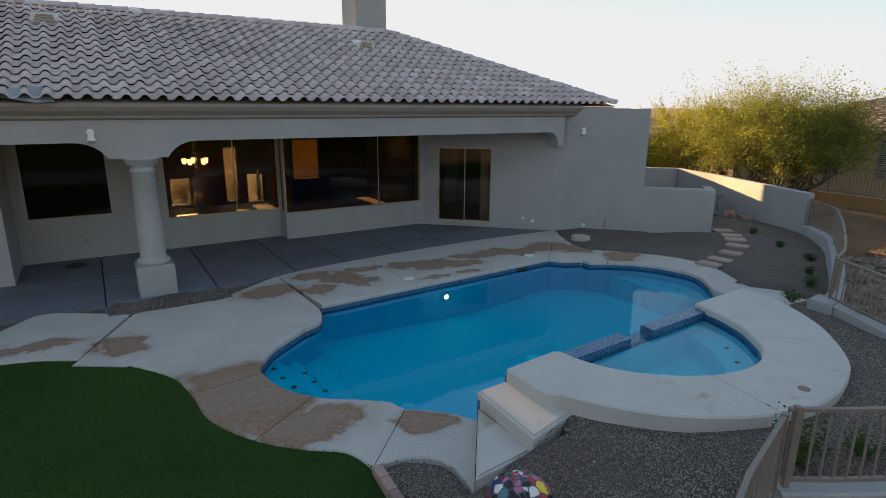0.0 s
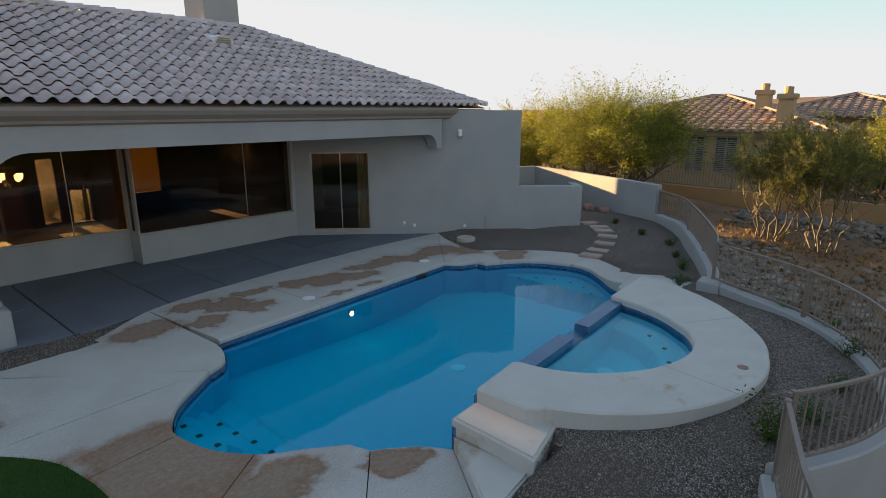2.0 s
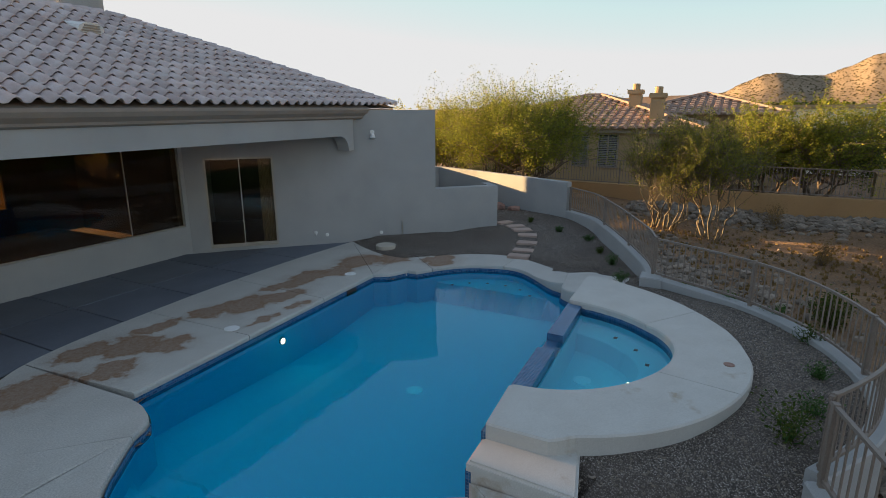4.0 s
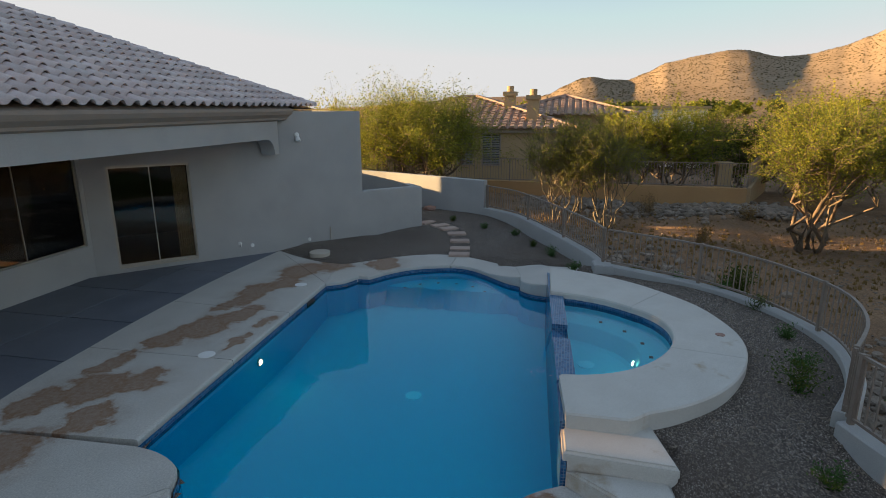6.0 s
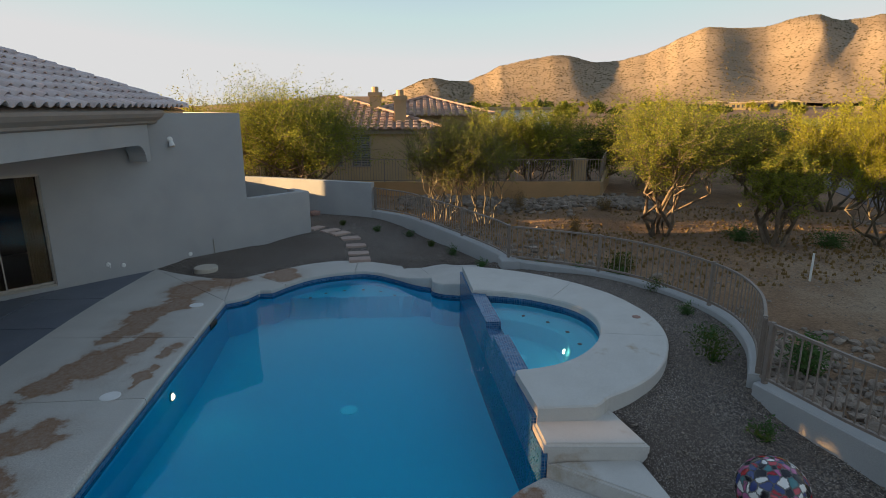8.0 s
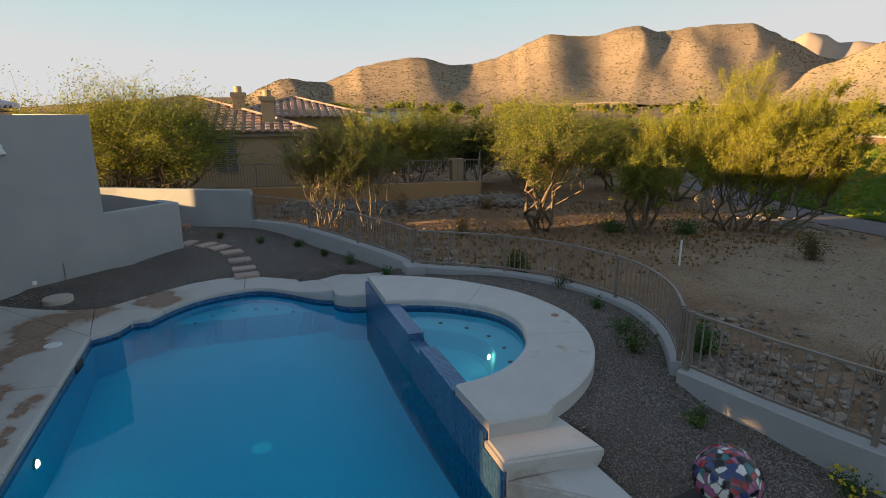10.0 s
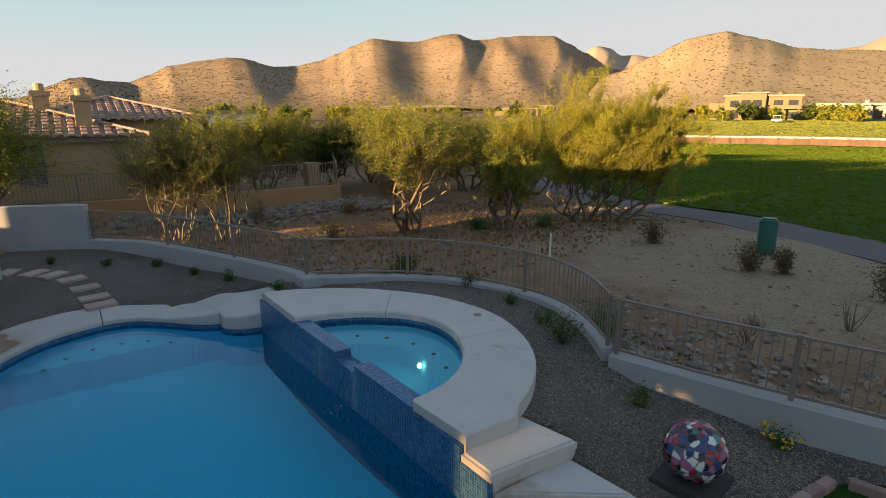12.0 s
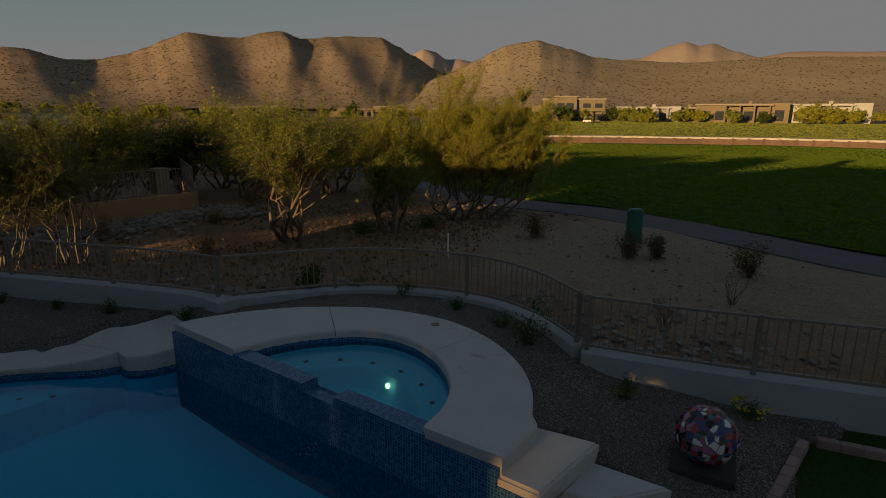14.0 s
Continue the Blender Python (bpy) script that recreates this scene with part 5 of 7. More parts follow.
def roof_vent(x, y, big=True):
    v_ = thing("roof_vent", "low pale grey louvred roof vent on the tiles", "roof vent", HOUSE @ Matrix.Translation((x, y, EAVE_Z + SLOPE * (y - EAVE_Y) + 0.05)) @ Matrix.Rotation(ANG, 4, 'X'), group="roof vents")
    if big:
        bm = bmesh.new()
        pr = [(-0.30, 0.0), (-0.25, 0.20), (-0.12, 0.27), (0.12, 0.27), (0.25, 0.20), (0.30, 0.0)]
        a, b = [bm.verts.new((x_, 0.0, z)) for x_, z in pr], [bm.verts.new((x_, 0.75, z * 0.15)) for x_, z in pr]
        bm.faces.new(a)
        for i in range(5):
            bm.faces.new((a[i], a[i + 1], b[i + 1], b[i]))
        bmesh.ops.recalc_face_normals(bm, faces=bm.faces)
        part("hood", bm, white_plastic, v_)
        for k in range(4):
            part("louvre", box(-0.22 + 0.02 * k, 0.22 - 0.02 * k, -0.02, 0.0, 0.03 + 0.055 * k, 0.06 + 0.055 * k), alu, v_)
    else:
        part("hood", prism([(-0.15, 0), (0.15, 0), (0.12, 0.35), (-0.12, 0.35)], 0.0, 0.13, 0.03), white_plastic, v_)
    return v_


roof_vent(7.35, 14.5)
roof_vent(-0.15, 14.9)
roof_vent(1.75, 16.0, False)
pipe = thing("vent_pipe", "short grey vent pipe through the roof tiles", "pipe", HOUSE)
part("tube", add_tube(bmesh.new(), [(1.05, 15.0, 5.3), (1.05, 15.0, 5.65)], 0.04, 10), alu, pipe)
flap = thing("torn_flashing", "torn grey roofing felt curling over the broken eave", "roofing felt", HOUSE)
bm = bmesh.new()
rr = []
for i in range(8):
    rr.append([bm.verts.new((-1.9 + 0.26 * i, 11.0 + 0.11 * j + 0.03 * math.sin(i * 2), 3.82 + 0.05 * j - 0.10 * (i / 7) ** 2 * (3 - j) / 3 + 0.03 * math.sin(i * 1.9 + j))) for j in range(4)])
for a, b in zip(rr, rr[1:]):
    for j in range(3):
        bm.faces.new((a[j], b[j], b[j + 1], a[j + 1]))
part("felt", bm, tar_foil, flap)

# ---- rooms behind the glass ----
room = thing("room_shell", "brown room with its dimness put into dark walls, stone floor", "room", HOUSE, kind="structure")
part("room_floor", box(-6.4, 9.3, BACK + T + 0.02, 21.0, -0.1, 0.05), floor_in, room)
part("bay_floor", box(5.05, 9.2, BAY + T, BACK + T + 0.02, -0.1, 0.048), floor_in, room)
part("room_ceiling", box(-6.4, 10.4, BAY + T + 0.01, 21.0, 3.0, 3.1), wall_in_dim, room)
bm = bmesh.new()
FY = 21.0
FRONT = [(2.55, 3.25, [(0.15, 1.15)]), (4.45, 4.95, [(0.15, 2.2)]), (5.25, 5.65, [(0.1, 1.15)]), (5.65, 5.72, [(0.1, 1.3)]), (5.72, 5.85, [(0.1, 1.15)]), (7.05, 8.1, [(0.85, 2.4)])]
xs = -6.4
for a, b, gaps in FRONT:
    add_box(bm, xs, a, FY, FY + T, -0.1, 3.1)
    zz = -0.1
    for lo, hi in gaps:
        add_box(bm, a, b, FY, FY + T, zz, lo)
        zz = hi
    add_box(bm, a, b, FY, FY + T, zz, 3.1)
    xs = b
add_box(bm, xs, 10.4, FY, FY + T, -0.1, 3.1)
add_box(bm, -6.6, -6.4, BACK, FY + T, -0.1, 3.1)
add_box(bm, 10.2, 10.4, BACK + T, FY, -0.1, 3.1)
part("room_wall", bm, wall_in_dim, room)
part("partition", box(0.95, 1.1, BACK + T + 0.03, FY - 0.01, 0.05, 3.0), wall_in_dim, room)
part("partition", box(5.9, 6.05, 18.0, FY - 0.01, 0.05, 3.0), wall_in_dim, room)
for a, b, gaps in FRONT[:2]:
    for lo, hi in gaps:
        window(room, a, b, lo, hi, FY + 0.02, fr=wood_dark, glass=glass_clear)
FRONT_BUSHES = []
bl = thing("window_blind", "horizontal slat blind glowing warm in low sun", "blind", HOUSE)
for k in range(20):
    z = 0.88 + k * 0.0765
    part("slat", box(7.07, 8.08, -0.0015, 0.0015, -0.052, 0.052), blind_slat, bl).matrix_local = pose(0, FY + 0.06, z + 0.02, 28, 0, 0)
part("head_rail", box(7.06, 8.09, FY + 0.03, FY + 0.10, 2.385, 2.43), blind_slat, bl)
# low bushes outside the far windows
for k in range(9):
    P_ = HOUSE @ Vector((2.0 + 0.75 * k, 24.0 + 0.9 * (k % 3), 0))
    FRONT_BUSHES.append((P_.x, P_.y))
# chandelier
ch = thing("chandelier", "dark metal chandelier with five lit amber glass shades", "chandelier", HOUSE @ Matrix.Translation((2.98, 17.4, 1.85)))
part("stem", add_tube(bmesh.new(), [(0, 0, 0), (0, 0, 1.1)], 0.015, 8), bronze_frame, ch)
part("hub", lathe([(0.02, -0.12), (0.06, -0.08), (0.07, 0.0), (0.03, 0.08)], 14), bronze_frame, ch)
for k in range(5):
    an = 2 * math.pi * k / 5 + 0.3
    c, s = math.cos(an), math.sin(an)
    part("arm", add_tube(bmesh.new(), [(0, 0, -0.05), (0.14 * c, 0.14 * s, -0.10), (0.28 * c, 0.28 * s, -0.02), (0.32 * c, 0.32 * s, 0.10)], 0.012, 6), bronze_frame, ch)
    part("shade", lathe([(0.035, 0.10), (0.06, 0.14), (0.075, 0.26)], 14), lamp_warm, ch, "lit amber glass shade").location = (0.32 * c, 0.32 * s, 0.02)
bulb = new("chandelier_bulb", bpy.data.lights.new("chandelier_bulb", 'POINT'))
bulb.data.energy, bulb.data.color, bulb.data.shadow_soft_size = 3.5, (1.0, 0.6, 0.28), 0.15
bulb.matrix_world = HOUSE @ Matrix.Translation((2.98, 17.4, 2.35))
cab = thing("cabinet", "tall dark brown wooden cabinet standing in the room", "cabinet", HOUSE @ Matrix.Translation((3.6, 20.3, 0.05)))
part("body", box(-0.28, 0.28, 0.0, 0.5, 0.06, 2.0, 0.01), wood_dark, cab)
for dx in (-0.14, 0.14):
    d_ = part("door", box(dx - 0.13, dx + 0.13, -0.025, 0.0, 0.1, 1.95, 0.005), wood_dark, cab)
    part("knob", box(dx - 0.015 - 0.08 * (dx > 0) + 0.08 * (dx < 0), dx + 0.015 - 0.08 * (dx > 0) + 0.08 * (dx < 0), -0.05, -0.025, 1.0, 1.03), steel, d_)
# room behind the sliding door
wr = thing("wing_room_shell", "room behind the sliding door, dimness put into its dark walls", "room", WING, kind="structure")
bm = bmesh.new()
add_box(bm, -0.7, 5.9, 0.26, 4.2, -0.1, 0.05)
part("wing_floor", bm, floor_in, wr)
bm = bmesh.new()
add_box(bm, -0.9, -0.7, 0.26, 4.2, 0.05, 3.0)
add_box(bm, 5.75, 5.95, 0.26, 4.2, 0.05, 3.0)
add_box(bm, -0.7, 5.75, 4.0, 4.2, 0.05, 3.0)
part("wing_wall", bm, wall_in_dim, wr)
part("wing_ceiling", box(-0.7, 5.75, 0.26, 4.0, 2.9, 3.0), wall_in_dim, wr)


# fixtures on the walls
def flood_light(m, label):
    fl = thing("flood_light", label, "wall light", m, group="wall lights")
    part("base", lathe([(0.065, 0.0), (0.065, 0.02), (0.03, 0.035)], 16), white_plastic, fl)
    part("head", lathe([(0.035, 0.0), (0.055, 0.06), (0.075, 0.14), (0.07, 0.15)], 16), white_plastic, fl).matrix_local = pose(0.0, -0.02, 0.04, 70, 0, 0)
    part("sensor", box(-0.03, 0.03, -0.09, -0.05, 0.01, 0.06, 0.008), white_plastic, fl)
    return fl


flood_light(WING @ pose(4.43, 0.0, 3.06, 90, 0, 0), "white floodlight fixed to the slanting stucco wall")
flood_light(HOUSE @ pose(0.38, 11.27, 3.20, 90, 0, 0), "white floodlight fixed to the patio beam")
for u, z, nm, lb in ((2.75, 0.33, "hose_bib", "small grey garden tap low on the wall"), (3.06, 0.25, "wall_outlet", "round white wall outlet low on the stucco"), (4.6, 0.22, "wall_outlet", "round white wall outlet low on the stucco")):
    ob = thing(nm, lb, "fitting", WING @ pose(u, 0, z, 90, 0, 0))
    part("plate", lathe([(0.05, 0.0), (0.05, 0.02), (0.03, 0.03)], 14), white_plastic, ob)
    if nm == "hose_bib":
        part("spout", add_tube(bmesh.new(), [(0, 0, 0.02), (0, 0, 0.09), (0, -0.06, 0.11)], 0.016, 8), steel, ob)
ob = thing("conduit", "thin grey pipe rising up the stucco wall", "pipe", WING)
part("tube", add_tube(bmesh.new(), [(5.22, -0.02, 0.1), (5.22, -0.02, 0.5)], 0.012, 8), alu, ob)
ob = thing("wall_vent", "small round vent on the patio wall", "fitting", HOUSE @ pose(0.0, BACK, 0.45, 90, 0, 0))
part("plate", lathe([(0.06, 0.0), (0.06, 0.015), (0.03, 0.03)], 14), alu, ob)
ob = thing("patio_vent", "flat brown drain grate on the patio floor", "drain", HOUSE @ pose(-0.3, 14.4, 0.0))
part("grate", lathe([(0.22, 0.0), (0.22, 0.02), (0.2, 0.025)], 24), joint_dark, ob)
ob = thing("utility_cover", "round pale cover set in the gravel", "cover", pose(12.35, 10.85, 0.05))
part("lid", lathe([(0.27, -0.1), (0.27, 0.02), (0.24, 0.035), (0.0, 0.04)], 28), concrete, ob)

# ---- patio paving ----
patio = thing("patio", "dark grey slate-coloured patio slabs with open joints", "patio", HOUSE, kind="structure")
part("patio_bed", box(-6.5, 12.0, 11.05, 15.1, -0.16, -0.05), joint_dark, patio)
XS = [-6.5, -4.2, -2.0, 0.22, 2.25, 4.0, 5.3, 6.9, 8.5, 10.1, 12.9]
YS = [10.9, 13.0, 15.10]
edge_y = lambda x: float(np.interp(x, [-6.5, 3.0, 3.5, 4.3, 5.6, 7.1, 9.6, 12.3], [10.92, 10.92, 11.06, 11.30, 11.45, 11.55, 11.60, 11.40]))
for i, (xa, xb) in enumerate(zip(XS, XS[1:])):
    for j, (ya, yb) in enumerate(zip(YS, YS[1:])):
        g_ = 0.012
        y0a, y0b = (edge_y(xa), edge_y(xb)) if j == 0 else (ya, ya)
        pts = [(xa + g_, y0a + g_), (xb - g_, y0b + g_)]
        lim = lambda x: 24.0 - 0.02 - x          # the slanting wall
        if xb > 8.7:
            yb1, yb2 = min(yb, lim(xa) - 0.25), min(yb, lim(xb) - 0.25)
            if yb1 <= y0a + 0.1:
                continue
            if yb2 <= y0b:
                xx = lim(y0b) - 0.25
                pts = [(xa + g_, y0a + g_), (min(xb, xx), y0b + g_), (xa + g_, yb1 - g_)] if yb1 < yb else [(xa + g_, y0a + g_), (xx, y0b + g_), (lim(yb) - 0.25, yb - g_), (xa + g_, yb - g_)]
            else:
                pts += [(xb - g_, yb2 - g_), (xa + g_, yb1 - g_)]
        else:
            pts += [(xb - g_, yb - g_), (xa + g_, yb - g_)]
        part("patio_slab", prism(pts, -0.12, -0.010 + 0.006 * ((i * 7 + j * 3) % 3 - 1) * 0.3, 0.006), patio_coat, patio)

# ---- garden walls and fences ----
def wall_ribbon(line, width, z0, top, material, name, parent=None, cap=0.02):
    P = resample(line, max(4, len(line)))
    t = np.gradient(P, axis=0)
    t /= np.linalg.norm(t, axis=1)[:, None]
    nr = np.stack([-t[:, 1], t[:, 0]], axis=1) * width / 2
    bm = bmesh.new()
    rows = []
    for p, q in zip(P, nr):
        z1 = top(p[0], p[1]) if callable(top) else top
        a, b = p - q, p + q
        ia, ib = p - q * (1 - 2 * cap / width), p + q * (1 - 2 * cap / width)
        rows.append([bm.verts.new((c[0], c[1], z)) for c, z in ((a, z0), (a, z1 - cap), (ia, z1), (ib, z1), (b, z1 - cap), (b, z0))])
    for a, b in zip(rows, rows[1:]):
        for k in range(6):
            bm.faces.new((a[k], a[(k + 1) % 6], b[(k + 1) % 6], b[k]))
    bm.faces.new(rows[0])
    bm.faces.new(list(reversed(rows[-1])))
    bmesh.ops.recalc_face_normals(bm, faces=bm.faces)
    return part(name, bm, material, parent)


gw = wall_ribbon([(17.21, 7.18), (18.15, 9.30), (19.12, 11.55), (19.62, 13.12)], 0.2, -0.9, 1.45, stucco, "wall_garden")
tagged(gw, "grey stucco garden wall with a patch of sun", "wall", kind="structure")
gw = wall_ribbon([(19.55, 13.16), (17.8, 14.5), (16.6, 15.4)], 0.2, -0.5, 1.45, stucco, "wall_garden_return")
tagged(gw, "grey stucco garden wall behind the house corner", "wall", kind="structure")


def picket_fence(name, label, line, base, top, material, spacing=0.115, post_at=(), sink=0.0, rad=0.0075, group=""):
    """Square pickets between two rails that follow a line, with thicker posts."""
    f_ = thing(name, label, "fence", group=group)
    P = resample(line, 400)
    s = np.concatenate([[0], np.cumsum(np.linalg.norm(np.diff(P, axis=0), axis=1))])
    zb = lambda x, y: (base(x, y) if callable(base) else base)
    zt = lambda x, y: (top(x, y) if callable(top) else top)
    n = int(s[-1] / spacing)
    h = (zt(*P[0]) - zb(*P[0]))
    me = None
    for i in range(n + 1):
        x, y = (np.interp(i * s[-1] / n, s, P[:, k]) for k in (0, 1))
        j = min(len(P) - 2, int(np.searchsorted(s, i * s[-1] / n)))
        yaw = math.degrees(math.atan2(P[j + 1][1] - P[j][1], P[j + 1][0] - P[j][0]))
        if me is None:
            o_ = part("picket", box(-rad, rad, -rad, rad, 0.05, h - 0.02), material, f_)
            me = o_.data
        else:
            o_ = new("picket", me)
            o_.parent = f_
        o_.matrix_local = pose(x, y, zb(x, y), 0, 0, yaw)
    for off in (0.07, None):
        bm = bmesh.new()
        q = resample(line, max(3, int(s[-1] / 0.15)))
        pts = [(x, y, (zb(x, y) + off) if off else zt(x, y) - 0.02) for x, y in q]
        rows = []
        for k, p in enumerate(pts):
            d = np.array(pts[min(k + 1, len(pts) - 1)]) - np.array(pts[max(k - 1, 0)])
            d = d / np.linalg.norm(d)
            nn = np.array([-d[1], d[0], 0]) * 0.019
            rows.append([bm.verts.new(tuple(np.array(p) + nn * sx + np.array([0, 0, sz * 0.016]))) for sx, sz in ((-1, -1), (-1, 1), (1, 1), (1, -1))])
        for a, b in zip(rows, rows[1:]):
            for k in range(4):
                bm.faces.new((a[k], a[(k + 1) % 4], b[(k + 1) % 4], b[k]))
        bm.faces.new(rows[0])
        bm.faces.new(list(reversed(rows[-1])))
        bmesh.ops.recalc_face_normals(bm, faces=bm.faces)
        part("rail", bm, material, f_)
    for t in post_at:
        x, y = (np.interp(t * s[-1], s, P[:, k]) for k in (0, 1))
        j = min(len(P) - 2, int(np.searchsorted(s, t * s[-1])))
        yaw = math.degrees(math.atan2(P[j + 1][1] - P[j][1], P[j + 1][0] - P[j][0]))
        o_ = part("post", box(-0.028, 0.028, -0.028, 0.028, -0.02, zt(x, y) - zb(x, y) + 0.01, 0.004), material, f_)
        o_.matrix_local = pose(x, y, zb(x, y), 0, 0, yaw)
    return f_


for nm, ln, tp, w in (("wall_fence_north", FENCE_A, 0.56, 0.22), ("wall_fence_bend", FENCE_B, 0.555, 0.20), ("wall_fence_south", FENCE_C, 0.50, 0.22)):
    ob = wall_ribbon(ln, w, -1.3, tp, stucco, nm)
    tagged(ob, "low curving grey stucco wall under the metal fence", "wall", kind="structure")
ob = part("wall_pier", prism([(10.72, 3.55), (11.22, 3.62), (11.15, 3.98), (10.75, 3.95)], -1.0, 0.57, 0.015), stucco)
tagged(ob, "short grey stucco pier where the wall turns", "wall", kind="structure")
picket_fence("metal_fence", "tan painted metal picket fence on a curved wall", FENCE_A, 0.56, 1.30, metal_paint, post_at=(0.01, 0.33, 0.66, 0.99), group="yard fence")
picket_fence("metal_fence", "tan painted metal picket fence bulging round the spa", FENCE_B, 0.555, 1.31, metal_paint, post_at=(0.27, 0.62, 0.99), group="yard fence")
picket_fence("metal_fence", "tan painted metal picket fence on a straight wall", FENCE_C, 0.50, 1.29, metal_paint, post_at=(0.006, 0.20, 0.40, 0.6, 0.8), group="yard fence")

# ---- plants ----
def leaf_quads(P, size, rs, aspect=2.4, droop=0.0):
    """Small pointed leaves as quads at the points P, each turned its own way."""
    n = len(P)
    d = rs.normal(size=(n, 3))
    d[:, 2] = d[:, 2] * 0.7 - droop
    d /= np.linalg.norm(d, axis=1)[:, None]
    o = np.cross(d, rs.normal(size=(n, 3)))
    o /= np.maximum(1e-6, np.linalg.norm(o, axis=1))[:, None]
    L = (size * rs.uniform(0.6, 1.3, n))[:, None]
    a, b = d * L, o * L / aspect
    V = np.stack([P - a * 0.5, P + b * 0.5, P + a * 0.5, P - b * 0.5], axis=1).reshape(-1, 3)
    F = np.arange(4 * n).reshape(-1, 4)
    return V, F


def leaf_mesh(name, P, size, material, parent, rs, aspect=2.4, droop=0.0):
    V, F = leaf_quads(np.asarray(P, float), size, rs, aspect, droop)
    me = bpy.data.meshes.new(name)
    me.from_pydata(V.tolist(), [], F.tolist())
    me.materials.append(material)
    ob = new(name, me)
    ob.parent = parent
    return ob


def bend(p, q, rs, n=5, wob=0.10):
    p, q = np.array(p, float), np.array(q, float)
    L = np.linalg.norm(q - p)
    mid = [p + (q - p) * t + rs.normal(size=3) * wob * L * math.sin(math.pi * t) for t in np.linspace(0, 1, n + 1)]
    return [tuple(m) for m in mid]


def tree(name, label, x, y, z, h, spread, stems, leaf, barkmat, seed, leaves=14000, size=0.09, open_=0.5, lean=(0, 0), low=0.22, sprigs=0.25, aspect=2.4, droop=0.1, group="", r0=0.09, flat=0.40, plume=0.35):
    """Several bent stems from one foot, limbs and twigs out to an uneven crown, and leaves along the twigs."""
    rs = np.random.default_rng(seed)
    leaves, size = int(leaves * (2.3 if size < 0.13 else 1.8)), size * (0.86 if size < 0.13 else 1.28)
    t_ = thing(name, label, "tree", pose(x, y, z), group=group)
    bm = bmesh.new()
    leafp = []
    cz = h * (low + (1 - low) * 0.52)
    twigs = 0
    lobes = rs.normal(size=(9, 3))
    lobes /= np.linalg.norm(lobes, axis=1)[:, None]
    amp = rs.uniform(-0.25, 0.28, 9)

    def crown_point():
        d = rs.normal(size=3)
        d /= np.linalg.norm(d)
        d[2] = d[2] if d[2] > -0.35 else -d[2] * 0.6
        k = 1 + sum(a * max(0, d @ l) ** 3 for a, l in zip(amp, lobes))
        r = (0.45 + 0.55 * rs.uniform() ** 0.5) * k
        return np.array([lean[0] + d[0] * r * spread / 2, lean[1] + d[1] * r * spread / 2, cz + d[2] * r * h * flat])

    limbs_each = 6
    for s in range(stems):
        an = 2 * math.pi * (s + rs.uniform(-.3, .3)) / stems
        out = spread * rs.uniform(0.12, 0.26)
        fork = np.array([lean[0] * .5 + out * math.cos(an), lean[1] * .5 + out * math.sin(an), h * rs.uniform(low + 0.08, low + 0.25)])
        foot = np.array([0.22 * math.cos(an), 0.22 * math.sin(an), -0.1])
        pts = bend(foot, fork, rs, 5, 0.05 if r0 < 0.06 else 0.09)
        ra = r0 * rs.uniform(0.7, 1.15)
        add_tube(bm, pts, [ra * (1 - 0.45 * k / 5) for k in range(6)], 7)
        for l in range(limbs_each):
            tip = crown_point()
            tip[:2] = tip[:2] * 0.75 + fork[:2] * 0.35
            start = np.array(pts[rs.integers(3, 6)])
            lp = bend(start, start + (tip - start) * 0.78, rs, 5, 0.10)
            rl = ra * 0.42
            add_tube(bm, lp, [rl * (1 - 0.7 * k / 5) for k in range(6)], 5)
            for w in range(16):
                a0 = np.array(lp[rs.integers(2, 6)])
                out = (tip - start) / max(.3, np.linalg.norm(tip - start))
                per = max(6, leaves // (stems * limbs_each * 16))
                if rs.uniform() < plume:
                    # a feathery spray that climbs, then arches over
                    L_ = spread * rs.uniform(0.10, 0.22)
                    d_ = out * 0.55 + np.array([0, 0, 0.75]) + rs.normal(size=3) * 0.35
                    d_ /= np.linalg.norm(d_)
                    bow = np.array([d_[0], d_[1], -0.6]) * L_ * rs.uniform(0.1, 0.35)
                    tp = [tuple(a0 + d_ * L_ * u + bow * u * u) for u in (0, .35, .7, 1.0)]
                    scat = 0.009
                    u = rs.uniform(0.1, 1.0, per)
                    c = a0 + d_ * (L_ * u)[:, None] + bow * (u * u)[:, None]
                else:
                    end = a0 + out * spread * 0.09 + rs.normal(size=3) * spread * 0.10 * np.array([1, 1, 0.75])
                    tp = bend(a0, end, rs, 3, 0.12)
                    scat = 0.014
                    u = rs.uniform(0.15, 1.05, per)
                    c = a0 + (end - a0) * u[:, None]
                add_tube(bm, tp, [0.010, 0.008, 0.005, 0.003], 3)
                twigs += 1
                leafp.append(c + np.clip(rs.normal(size=(per, 3)), -1.5, 1.5) * (spread * scat * open_ * 2))
    part("trunk", bm, barkmat, t_, smooth=True)
    leaf_mesh("crown", np.concatenate(leafp), size, leaf, t_, rs, aspect, droop)
    return t_


